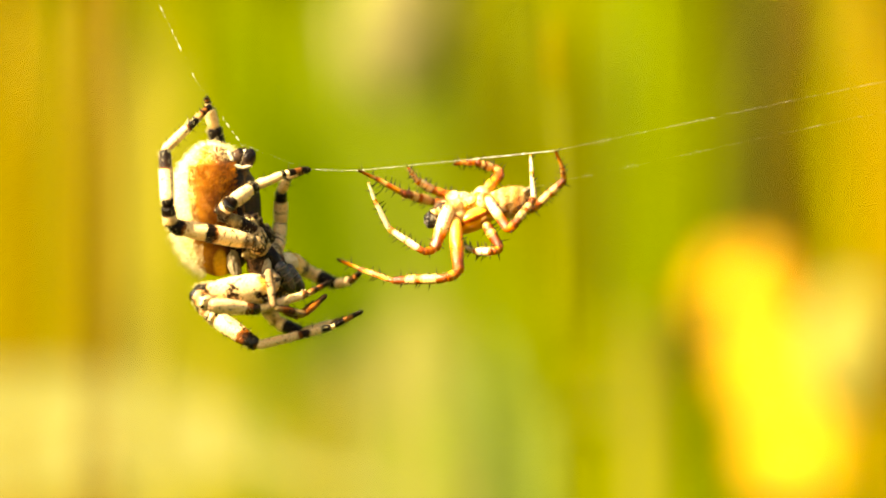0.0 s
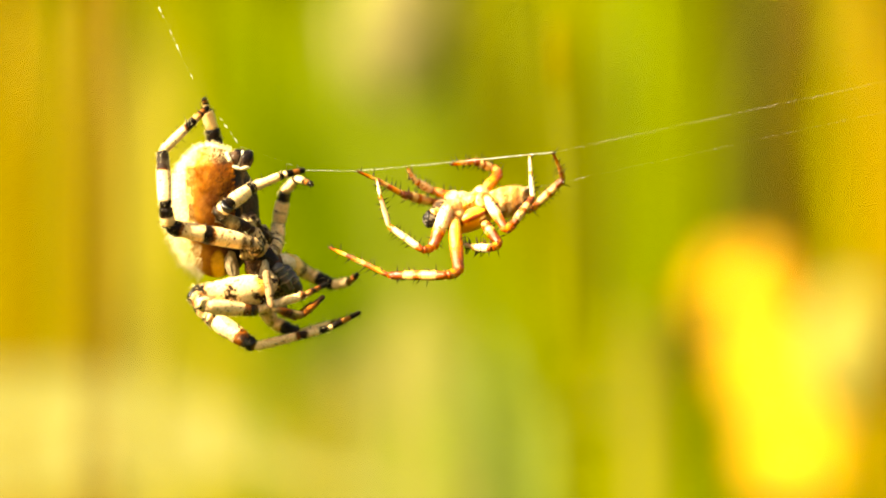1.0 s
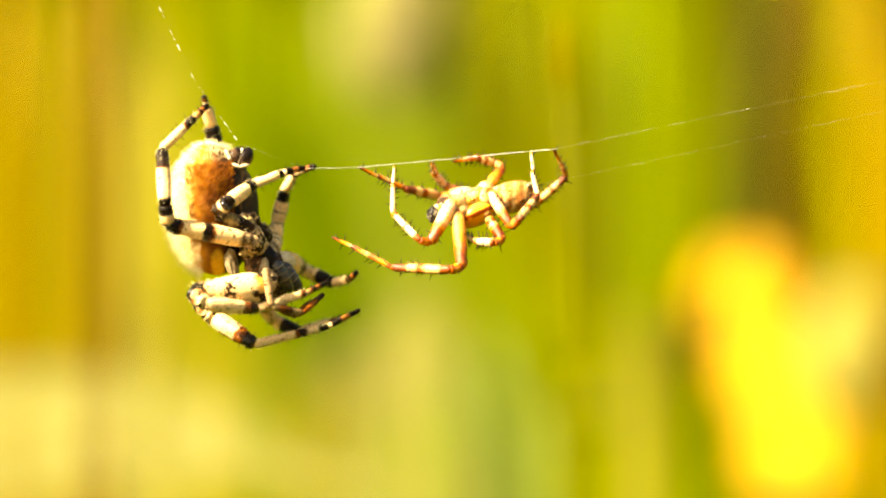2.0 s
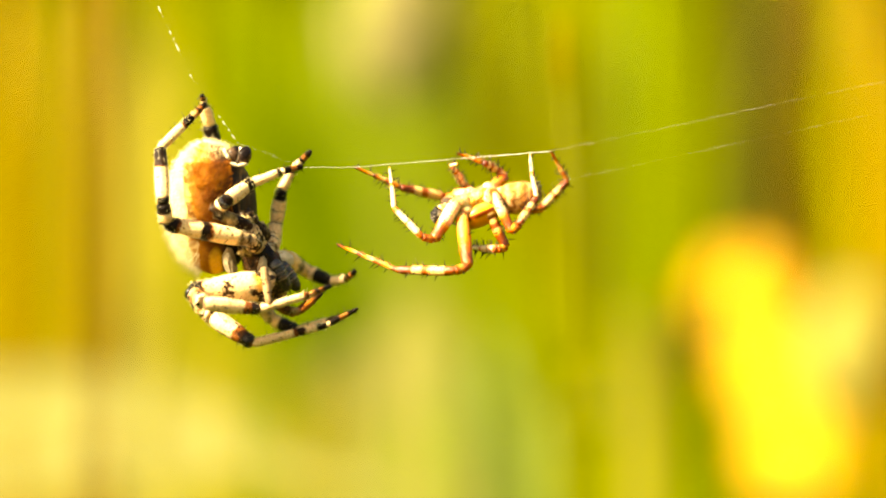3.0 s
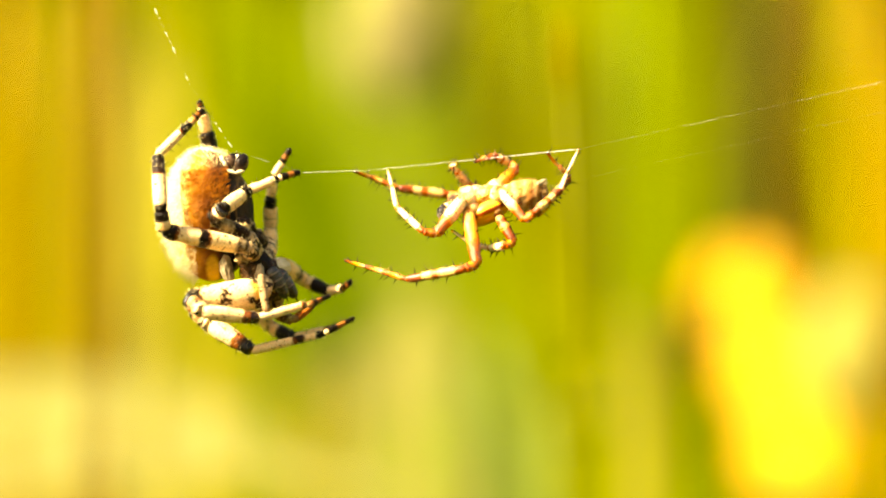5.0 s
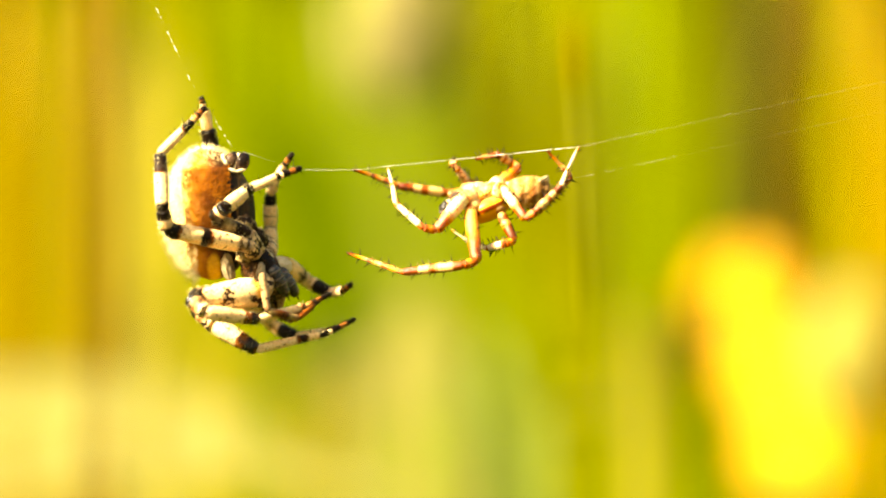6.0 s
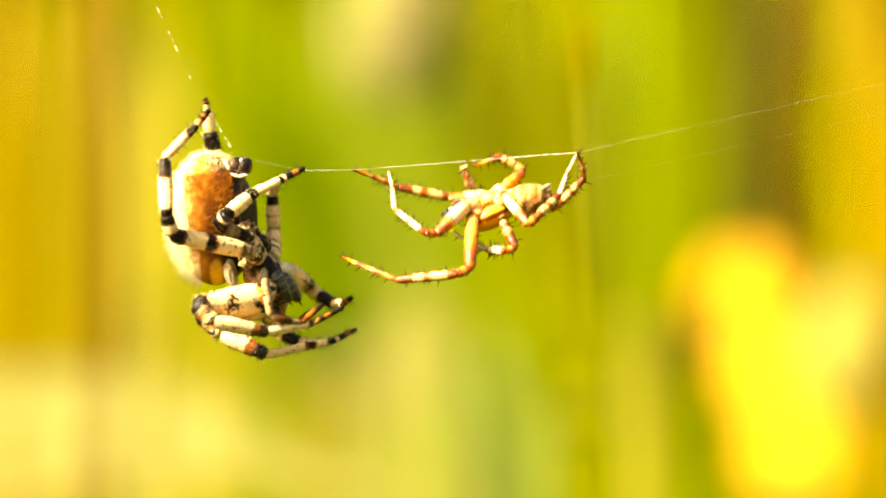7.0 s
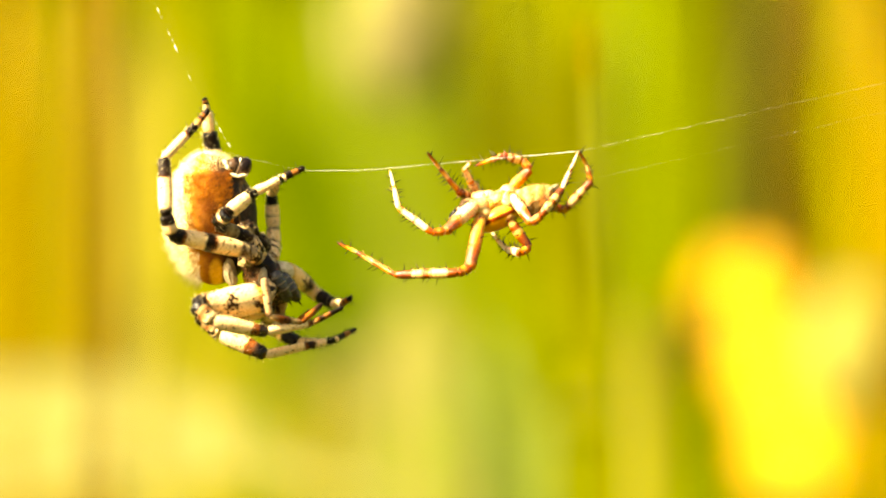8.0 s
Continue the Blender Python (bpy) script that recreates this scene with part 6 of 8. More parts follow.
    bend(female, 'far_first', 4.2, (-15.77, -2.47), (-14.74, -3.08), (-12.15, -4.16), (-10.52, -3.8), (-9.62, -3.02))
    bend(female, 'far_first', 4.5, (-15.59, -2.26), (-14.56, -2.86), (-11.97, -3.95), (-10.34, -3.59), (-9.44, -2.8))
    bend(female, 'far_first', 4.7, (-15.8, -2.59), (-14.8, -3.2), (-12.23, -4.29), (-10.64, -3.95), (-9.74, -3.17))
    bend(female, 'far_first', 5.8, (-15.18, -2.97), (-14.32, -3.64), (-11.91, -4.77), (-10.54, -4.53), (-9.61, -3.81))
    bend(female, 'far_first', 6, (-15.2, -2.83), (-14.37, -3.52), (-11.99, -4.66), (-10.66, -4.43), (-9.73, -3.73))
    bend(female, 'far_first', 6.2, (-15.07, -3.38), (-14.32, -4.1), (-12.02, -5.26), (-10.82, -5.09), (-9.87, -4.42))
    bend(female, 'far_first', 6.5, (-14.46, -3.5), (-13.81, -4.27), (-11.65, -5.46), (-10.62, -5.37), (-9.66, -4.75))
    bend(female, 'far_first', 6.8, (-14.66, -3.61), (-14.04, -4.39), (-11.92, -5.59), (-10.93, -5.52), (-9.96, -4.91))
    bend(female, 'far_first', 7, (-14.35, -3.89), (-13.75, -4.67), (-11.64, -5.88), (-10.67, -5.82), (-9.71, -5.22))
    bend(female, 'far_first', 7.3, (-13.9, -3.78), (-13.3, -4.56), (-11.19, -5.77), (-10.22, -5.71), (-9.26, -5.11))
    bend(female, 'far_first', 7.5, (-13.54, -3.65), (-12.93, -4.43), (-10.82, -5.64), (-9.86, -5.58), (-8.89, -4.97))
    bend(female, 'far_first', 7.7, (-13.96, -3.72), (-13.36, -4.5), (-11.25, -5.71), (-10.28, -5.65), (-9.32, -5.05))
    bend(female, 'far_first', 8, (-14.41, -3.86), (-13.81, -4.64), (-11.7, -5.85), (-10.73, -5.79), (-9.77, -5.19))
    bend(female, 'far_second', 0, (-18.93, -6.27), (-17.73, -7.78), (-15.01, -8.98), (-11.7, -7.9), (-10.37, -7.48))
    bend(female, 'far_second', 0.2, (-18.93, -6.27), (-17.73, -7.78), (-15.01, -8.98), (-11.7, -7.9), (-10.37, -7.48))
    bend(female, 'far_second', 0.3, (-18.75, -5.49), (-17.55, -6.99), (-14.83, -8.2), (-11.52, -7.12), (-10.19, -6.69))
    bend(female, 'far_second', 0.5, (-19.48, -6.93), (-18.27, -8.44), (-15.56, -9.65), (-12.24, -8.56), (-10.91, -8.14))
    bend(female, 'far_second', 0.7, (-18.93, -5.61), (-17.73, -7.12), (-15.01, -8.32), (-11.7, -7.24), (-10.37, -6.81))
    bend(female, 'far_second', 1, (-19.18, -6.39), (-17.97, -7.9), (-15.26, -9.11), (-11.94, -8.02), (-10.61, -7.6))
    bend(female, 'far_second', 1.2, (-19.21, -5.97), (-18, -7.48), (-15.29, -8.68), (-11.97, -7.6), (-10.64, -7.18))
    bend(female, 'far_second', 1.5, (-18.81, -5.7), (-17.61, -7.21), (-14.89, -8.41), (-11.58, -7.33), (-10.25, -6.9))
    bend(female, 'far_second', 1.7, (-19.18, -6.21), (-17.97, -7.72), (-15.26, -8.92), (-11.94, -7.84), (-10.61, -7.42))
    bend(female, 'far_second', 2.8, (-19.27, -5.88), (-18.06, -7.39), (-15.35, -8.59), (-12.03, -7.51), (-10.7, -7.09))
    bend(female, 'far_second', 3, (-19.42, -6.03), (-18.21, -7.54), (-15.5, -8.74), (-12.18, -7.66), (-10.85, -7.24))
    bend(female, 'far_second', 3.2, (-19.45, -6.09), (-18.24, -7.6), (-15.53, -8.8), (-12.21, -7.72), (-10.88, -7.3))
    bend(female, 'far_second', 3.5, (-19.54, -6.21), (-18.33, -7.72), (-15.62, -8.92), (-12.3, -7.84), (-10.97, -7.42))
    bend(female, 'far_second', 4, (-19.66, -6.33), (-18.45, -7.84), (-15.74, -9.04), (-12.42, -7.96), (-11.1, -7.54))
    bend(female, 'far_second', 4.2, (-19.69, -6.69), (-18.48, -8.2), (-15.77, -9.41), (-12.45, -8.32), (-11.13, -7.9))
    bend(female, 'far_second', 4.5, (-19.51, -6.48), (-18.3, -7.99), (-15.59, -9.2), (-12.27, -8.11), (-10.94, -7.69))
    bend(female, 'far_second', 4.7, (-19.75, -6.77), (-18.54, -8.27), (-15.85, -9.47), (-12.57, -8.45), (-11.24, -8.03))
    bend(female, 'far_second', 5.8, (-19.33, -6.95), (-18.08, -8.41), (-15.53, -9.57), (-12.45, -8.93), (-11.1, -8.51))
    bend(female, 'far_second', 6, (-19.39, -6.78), (-18.13, -8.24), (-15.61, -9.39), (-12.57, -8.82), (-11.21, -8.4))
    bend(female, 'far_second', 6.2, (-19.37, -7.22), (-18.09, -8.66), (-15.64, -9.79), (-12.71, -9.42), (-11.34, -9))
    bend(female, 'far_second', 6.5, (-18.92, -7.18), (-17.61, -8.57), (-15.27, -9.68), (-12.49, -9.62), (-11.12, -9.2))
    bend(female, 'far_second', 6.8, (-19.16, -7.25), (-17.84, -8.65), (-15.53, -9.74), (-12.8, -9.75), (-11.41, -9.33))
    bend(female, 'far_second', 7, (-18.87, -7.51), (-17.55, -8.89), (-15.26, -9.98), (-12.54, -10.04), (-11.16, -9.62))
    bend(female, 'far_second', 7.3, (-18.42, -7.4), (-17.1, -8.79), (-14.8, -9.87), (-12.09, -9.93), (-10.7, -9.51))
    bend(female, 'far_second', 7.5, (-18.06, -7.27), (-16.73, -8.65), (-14.44, -9.74), (-11.73, -9.8), (-10.34, -9.38))
    bend(female, 'far_second', 7.7, (-18.48, -7.34), (-17.16, -8.73), (-14.86, -9.81), (-12.15, -9.87), (-10.76, -9.45))
    bend(female, 'far_second', 8, (-18.93, -7.48), (-17.61, -8.86), (-15.32, -9.95), (-12.6, -10.01), (-11.22, -9.59))
    bend(male, 'near_first', 0, (1.69, -2.47), (0.36, -3.14), (-5.37, -3.38), (-8.98, -2.11), (-11.58, -0.96))
    bend(male, 'near_first', 0.2, (2.19, -2.38), (0.96, -2.97), (-5, -3.18), (-9.01, -1.63), (-11.38, -0.58))
    bend(male, 'near_first', 0.3, (1.85, -1.48), (0.66, -2.04), (-5.43, -2.24), (-9.62, -0.54), (-11.89, 0.46))
    bend(male, 'near_first', 0.5, (1.15, -3.08), (0.06, -3.56), (-6.27, -3.74), (-10.85, -1.75), (-12.9, -0.84))
    bend(male, 'near_first', 0.7, (2.26, -1.69), (1.07, -2.12), (-5.19, -2.23), (-9.74, -0.17), (-11.72, 0.71))
    bend(male, 'near_first', 1, (1.69, -2.47), (0.36, -2.83), (-5.79, -2.83), (-10.31, -0.66), (-12.18, 0.18))
    bend(male, 'near_first', 1.2, (1.77, -1.93), (0.47, -2.29), (-5.7, -2.19), (-10.15, 0.02), (-12.07, 0.89))
    bend(male, 'near_first', 1.5, (1.93, -1.63), (0.66, -1.99), (-5.55, -1.75), (-9.89, 0.54), (-11.88, 1.45))
    bend(male, 'near_first', 1.7, (1.95, -1.99), (0.67, -2.35), (-5.53, -2.09), (-9.88, 0.2), (-11.87, 1.12))
    bend(male, 'near_first', 2.8, (2.29, -1.63), (0.96, -1.93), (-5.19, -1.63), (-9.59, 0.66), (-11.58, 1.69))
    bend(male, 'near_first', 3, (2.65, -1.87), (1.27, -2.35), (-4.88, -2.23), (-9.17, -0.42), (-11.28, 0.48))
    bend(male, 'near_first', 3.2, (2.29, -1.45), (0.96, -1.87), (-5.55, -1.45), (-9.77, 0.96), (-11.58, 1.87))
    bend(male, 'near_first', 3.4, (2.65, -1.93), (1.45, -2.23), (-4.94, -2.83), (-9.29, -1.03), (-11.1, -0.54))
    bend(male, 'near_first', 3.5, (2.65, -1.45), (1.27, -1.93), (-4.94, -2.65), (-9.29, -0.84), (-10.97, -0.36))
    bend(male, 'near_first', 4, (3.26, -1.45), (2.05, -1.87), (-4.34, -2.35), (-8.68, -0.54), (-10.85, 0.36))
    bend(male, 'near_first', 4.2, (3.26, -1.33), (2.17, -1.75), (-4.22, -2.23), (-8.56, -0.54), (-10.79, 0.18))
    bend(male, 'near_first', 4.5, (3.56, -1.27), (2.29, -1.75), (-3.86, -2.83), (-8.38, -1.57), (-10.49, -0.84))
    bend(male, 'near_first', 4.7, (3.54, -1.46), (2.28, -1.94), (-3.88, -3.05), (-8.4, -1.74), (-10.51, -1.04))
    bend(male, 'near_first', 5.8, (3.86, -1.75), (2.65, -2.23), (-3.56, -3.44), (-8.08, -1.93), (-10.19, -1.33))
    bend(male, 'near_first', 6, (3.56, -1.27), (2.17, -1.75), (-4.34, -2.47), (-8.08, -1.15), (-10.19, -0.42))
    bend(male, 'near_first', 6.2, (3.8, -1.6), (2.48, -2.09), (-3.98, -3.05), (-7.96, -1.72), (-10.14, -1.05))
    bend(male, 'near_first', 6.5, (3.86, -1.45), (2.65, -1.93), (-3.74, -3.26), (-8.08, -1.93), (-10.37, -1.33))
    bend(male, 'near_first', 6.8, (3.02, -1.99), (1.74, -2.54), (-4.69, -3.47), (-9, -1.89), (-10.96, -1.15))
    bend(male, 'near_first', 7, (2.89, -2.05), (1.57, -2.65), (-4.88, -3.32), (-9.17, -1.57), (-10.91, -0.72))
    bend(male, 'near_first', 7.2, (3.32, -2.32), (1.81, -3.14), (-3.98, -4.22), (-8.08, -3.8), (-9.86, -3.53))
    bend(male, 'near_first', 7.4, (3.86, -2.23), (2.17, -3.26), (-2.95, -4.76), (-6.87, -5.67), (-8.68, -5.97))
    bend(male, 'near_first', 7.5, (3.26, -1.75), (1.87, -2.35), (-4.76, -3.14), (-8.98, -1.63), (-11.1, -1.33))
    bend(male, 'near_first', 7.7, (3.12, -1.89), (1.76, -2.45), (-4.87, -3.02), (-9.04, -1.15), (-11.13, -0.55))
    bend(male, 'near_first', 8, (2.89, -2.05), (1.57, -2.53), (-5.07, -2.77), (-9.17, -0.36), (-11.22, 0.66))
    bend(male, 'near_second', 0, (-0.96, -0.12), (-2.05, -0.3), (-5.79, 2.17), (-7.36, 5.37), (-8.02, 7.18))
    bend(male, 'near_second', 0.2, (-0.8, 0.17), (-1.93, 0.18), (-5.21, 2.68), (-6.27, 5.87), (-6.55, 7.56))
    bend(male, 'near_second', 0.3, (-1.31, 1.16), (-2.47, 1.27), (-5.52, 3.77), (-6.33, 6.97), (-6.42, 8.6))
    bend(male, 'near_second', 0.5, (-2.35, -0.24), (-3.56, 0.06), (-6.15, 2.59), (-6.45, 5.79), (-6.15, 7.3))
    bend(male, 'near_second', 0.7, (-0.98, 1.03), (-2.11, 1.13), (-5.11, 3.69), (-5.68, 6.93), (-5.62, 8.49))
    bend(male, 'near_second', 1, (-1.15, 0.06), (-2.17, -0.12), (-5.79, 2.47), (-6.75, 5.79), (-7.06, 7.42))
    bend(male, 'near_second', 1.2, (-1.23, 0.63), (-2.33, 0.64), (-5.63, 3.4), (-6.16, 6.6), (-6.25, 8.35))
    bend(male, 'near_second', 1.5, (-1.33, 0.96), (-2.53, 1.27), (-5.37, 4.28), (-5.25, 7.3), (-5, 9.23))
    bend(male, 'near_second', 1.7, (-1.34, 0.6), (-2.54, 0.89), (-5.38, 3.87), (-5.31, 6.93), (-5.1, 8.82))
    bend(male, 'near_second', 2.8, (-1.15, 0.96), (-2.35, 1.15), (-5.25, 3.98), (-5.37, 7.3), (-5.37, 8.98))
    bend(male, 'near_second', 3, (-0.96, 0.96), (-2.17, 1.27), (-5.25, 4.4), (-5.49, 6.99), (-5.73, 8.74))
    bend(male, 'near_second', 3.2, (-1.33, 1.27), (-2.35, 1.39), (-5.49, 4.58), (-5.61, 7.3), (-5.73, 8.86))
    bend(male, 'near_second', 3.4, (-0.96, 0.96), (-2.35, 1.15), (-5.31, 4.16), (-5.67, 6.99), (-5.85, 8.56))
    bend(male, 'near_second', 3.5, (-1.09, 1.15), (-2.35, 1.39), (-5.31, 4.4), (-5.67, 6.99), (-5.85, 8.68))
    bend(male, 'near_second', 4, (-0.84, 1.39), (-2.05, 1.75), (-5.19, 4.58), (-5.55, 6.99), (-5.91, 8.74))
    bend(male, 'near_second', 4.2, (-0.84, 1.75), (-2.17, 1.99), (-5.19, 4.76), (-5.61, 6.99), (-5.91, 8.68))
    bend(male, 'near_second', 4.5, (-0.72, 1.87), (-2.05, 2.17), (-4.94, 4.88), (-5.43, 7.18), (-5.91, 8.74))
    bend(male, 'near_second', 4.7, (-0.76, 1.7), (-2.1, 1.99), (-5, 4.69), (-5.48, 6.98), (-5.95, 8.56))
    bend(male, 'near_second', 5.8, (-0.54, 1.51), (-1.93, 1.75), (-4.88, 4.4), (-5.31, 6.69), (-5.73, 8.32))
    bend(male, 'near_second', 6, (-0.72, 1.99), (-2.05, 2.23), (-5.07, 4.88), (-5.43, 6.99), (-5.91, 8.62))
    bend(male, 'near_second', 6.2, (-0.6, 1.72), (-1.88, 1.97), (-4.87, 4.5), (-5.26, 6.66), (-5.74, 8.24))
    bend(male, 'near_second', 6.5, (-0.72, 1.99), (-1.93, 2.23), (-4.88, 4.58), (-5.31, 6.81), (-5.79, 8.32))
    bend(male, 'near_second', 6.8, (-0.99, 1.56), (-2.19, 1.76), (-5.33, 4.22), (-5.64, 6.56), (-6.09, 8.14))
    bend(male, 'near_second', 7, (-0.72, 1.57), (-1.93, 1.75), (-5.19, 4.28), (-5.43, 6.69), (-5.85, 8.32))
    bend(male, 'near_second', 7.2, (-0.69, 1.24), (-2.05, 1.48), (-5.13, 4.25), (-5.52, 6.51), (-6.03, 8.32))
    bend(male, 'near_second', 7.4, (-0.54, 1.27), (-2.05, 1.57), (-4.94, 4.58), (-5.49, 6.69), (-6.09, 8.68))
    bend(male, 'near_second', 7.5, (-0.72, 1.99), (-2.05, 2.29), (-5.25, 4.88), (-5.43, 7.3), (-5.91, 8.8))
    bend(male, 'near_second', 7.7, (-0.33, 1.92), (-1.68, 2.05), (-5.04, 4.67), (-5.34, 7.03), (-5.8, 8.61))
    bend(male, 'near_second', 8, (0.24, 1.87), (-1.15, 1.75), (-4.76, 4.4), (-5.25, 6.69), (-5.67, 8.38))
    bend(male, 'far_first', 0, (0.96, 4.88), (-0.96, 5), (-4.34, 5.97), (-7.3, 7.6), (-9.04, 8.38))
    bend(male, 'far_first', 0.2, (1.45, 4.98), (-0.31, 5.13), (-3.79, 5.99), (-6.77, 7.65), (-8.54, 8.48))
    bend(male, 'far_first', 0.3, (1.09, 5.87), (-0.59, 6.03), (-4.11, 6.85), (-7.1, 8.51), (-8.89, 9.37))
    bend(male, 'far_first', 0.5, (0.36, 4.28), (-1.15, 4.46), (-4.76, 5.19), (-7.78, 6.87), (-9.59, 7.78))
    bend(male, 'far_first', 0.7, (1.42, 5.67), (-0.25, 5.82), (-3.7, 6.6), (-6.65, 8.24), (-8.53, 9.14))
    bend(male, 'far_first', 1, (0.78, 4.88), (-1.15, 5), (-4.34, 5.85), (-7.18, 7.42), (-9.17, 8.32))
    bend(male, 'far_first', 1.2, (0.96, 5.45), (-0.92, 5.52), (-4.23, 6.39), (-7.12, 7.89), (-9.06, 8.82))
    bend(male, 'far_first', 1.5, (1.27, 5.79), (-0.54, 5.79), (-4.04, 6.69), (-6.99, 8.08), (-8.86, 9.04))
    bend(male, 'far_first', 1.7, (1.25, 5.45), (-0.44, 5.45), (-4.12, 6.35), (-7.08, 7.72), (-8.97, 8.67))
    bend(male, 'far_first', 2.8, (1.45, 5.97), (0.36, 5.97), (-4.34, 6.81), (-7.3, 8.08), (-9.29, 8.92))
    bend(male, 'far_first', 3, (1.69, 5.49), (0.36, 5.49), (-4.46, 6.57), (-7.48, 7.9), (-9.47, 8.74))
    bend(male, 'far_first', 3.2, (1.45, 5.97), (0.06, 5.97), (-4.58, 6.87), (-7.66, 8.02), (-9.47, 8.86))
    bend(male, 'far_first', 3.4, (1.57, 5.79), (0.18, 5.61), (-4.64, 6.51), (-7.66, 7.72), (-9.65, 8.44))
    bend(male, 'far_first', 3.5, (1.69, 5.79), (0.24, 5.79), (-4.64, 6.69), (-7.78, 8.02), (-9.59, 8.62))
    bend(male, 'far_first', 4, (2.05, 5.79), (0.48, 5.79), (-4.64, 6.69), (-7.78, 7.9), (-9.65, 8.62))
    bend(male, 'far_first', 4.2, (1.87, 5.79), (0.36, 5.79), (-4.76, 6.57), (-7.78, 7.9), (-9.41, 8.5))
    bend(male, 'far_first', 4.5, (2.17, 5.79), (0.66, 5.97), (-4.64, 6.69), (-7.78, 8.02), (-9.53, 8.62))
    bend(male, 'far_first', 4.7, (2.18, 5.63), (0.65, 5.82), (-4.69, 6.54), (-7.83, 7.84), (-9.56, 8.43))
    bend(male, 'far_first', 5.8, (2.65, 5.49), (0.96, 5.79), (-4.52, 6.45), (-7.66, 7.6), (-9.29, 8.14))
    bend(male, 'far_first', 6, (2.47, 5.97), (0.66, 5.91), (-4.64, 6.69), (-7.66, 7.9), (-9.59, 8.44))
    bend(male, 'far_first', 6.2, (2.71, 5.63), (0.86, 5.55), (-4.5, 6.36), (-7.54, 7.63), (-9.42, 8.13))
    bend(male, 'far_first', 6.5, (2.77, 5.79), (0.84, 5.67), (-4.58, 6.51), (-7.66, 7.9), (-9.47, 8.32))
    bend(male, 'far_first', 6.8, (2.44, 5.43), (0.47, 5.38), (-4.92, 6.37), (-7.89, 7.65), (-9.8, 8.21))
    bend(male, 'far_first', 7, (2.65, 5.49), (0.66, 5.49), (-4.7, 6.57), (-7.6, 7.78), (-9.59, 8.44))
    bend(male, 'far_first', 7.2, (2.71, 5.61), (0.75, 5.85), (-4.76, 6.81), (-7.75, 7.72), (-9.8, 8.38))
    bend(male, 'far_first', 7.4, (2.89, 6.09), (0.96, 6.57), (-4.7, 7.42), (-7.78, 8.02), (-9.89, 8.68))
    bend(male, 'far_first', 7.5, (2.65, 6.09), (0.66, 6.39), (-4.64, 7.42), (-7.78, 8.38), (-9.77, 8.86))
    bend(male, 'far_first', 7.6, (2.77, 5.97), (0.78, 6.27), (-4.52, 7.3), (-7.66, 8.26), (-9.65, 8.74))
    bend(male, 'far_first', 7.7, (3.15, 5.64), (1.73, 5.92), (-1.77, 6.82), (-4.39, 8.51), (-6.29, 9.5))
    bend(male, 'far_first', 7.8, (3.5, 5.37), (2.65, 5.61), (0.96, 6.39), (-1.15, 8.8), (-2.95, 10.31))
    bend(male, 'far_first', 8, (3.68, 5), (3.08, 5.37), (1.69, 6.09), (-0.36, 8.62), (-1.63, 10.25))
    bend(male, 'far_second', 0, (0.36, 5.79), (-1.15, 6.33), (-2.77, 7.3), (-3.38, 8.2), (-3.74, 8.68))
    bend(male, 'far_second', 0.2, (0.96, 5.89), (-0.54, 6.33), (-2.19, 7.34), (-2.85, 8.22), (-3.23, 8.76))
    bend(male, 'far_second', 0.3, (0.66, 6.78), (-0.84, 7.18), (-2.51, 8.21), (-3.18, 9.08), (-3.58, 9.64))
    bend(male, 'far_second', 0.5, (0.06, 5.19), (-1.45, 5.49), (-3.14, 6.57), (-3.86, 7.42), (-4.28, 8.02))
    bend(male, 'far_second', 0.7, (1.03, 6.57), (-0.43, 6.92), (-2.12, 7.96), (-2.82, 8.8), (-3.17, 9.38))
    bend(male, 'far_second', 1, (0.24, 5.79), (-1.15, 6.21), (-2.83, 7.18), (-3.5, 8.02), (-3.74, 8.56))
    bend(male, 'far_second', 1.2, (0.4, 6.31), (-1.04, 6.73), (-2.73, 7.72), (-3.41, 8.54), (-3.75, 9.06))
    bend(male, 'far_second', 1.5, (0.66, 6.57), (-0.84, 6.99), (-2.53, 8.02), (-3.26, 8.8), (-3.74, 9.29))
    bend(male, 'far_second', 1.7, (0.95, 6.18), (-0.49, 6.63), (-2.03, 7.78), (-2.6, 8.53), (-2.94, 8.97))
    bend(male, 'far_second', 2.8, (2.77, 6.39), (1.69, 6.99), (0.96, 8.8), (1.27, 9.41), (1.69, 9.59))
    bend(male, 'far_second', 3, (3.08, 6.09), (2.29, 6.81), (1.27, 8.38), (0.84, 8.92), (1.57, 9.11))
    bend(male, 'far_second', 3.2, (2.77, 6.39), (2.05, 6.99), (1.27, 8.5), (0.78, 9.41), (1.57, 9.53))
    bend(male, 'far_second', 3.4, (2.89, 6.09), (2.05, 6.69), (1.09, 8.2), (0.72, 8.8), (1.45, 8.92))
    bend(male, 'far_second', 3.5, (3.08, 6.21), (2.17, 6.99), (1.15, 8.38), (0.66, 8.92), (1.45, 9.23))
    bend(male, 'far_second', 4, (3.38, 6.39), (2.47, 6.99), (1.27, 8.5), (0.78, 8.98), (1.57, 9.23))
    bend(male, 'far_second', 4.2, (3.08, 6.81), (2.29, 7.3), (1.27, 8.8), (0.78, 9.41), (1.33, 9.47))
    bend(male, 'far_second', 4.5, (3.56, 6.69), (2.65, 7.3), (1.45, 8.62), (0.96, 9.23), (1.57, 9.41))
    bend(male, 'far_second', 4.7, (3.49, 6.5), (2.59, 7.1), (1.4, 8.44), (0.9, 9.03), (1.52, 9.21))
    bend(male, 'far_second', 5.8, (3.5, 6.21), (2.65, 6.81), (1.57, 8.2), (0.96, 8.74), (1.69, 8.86))
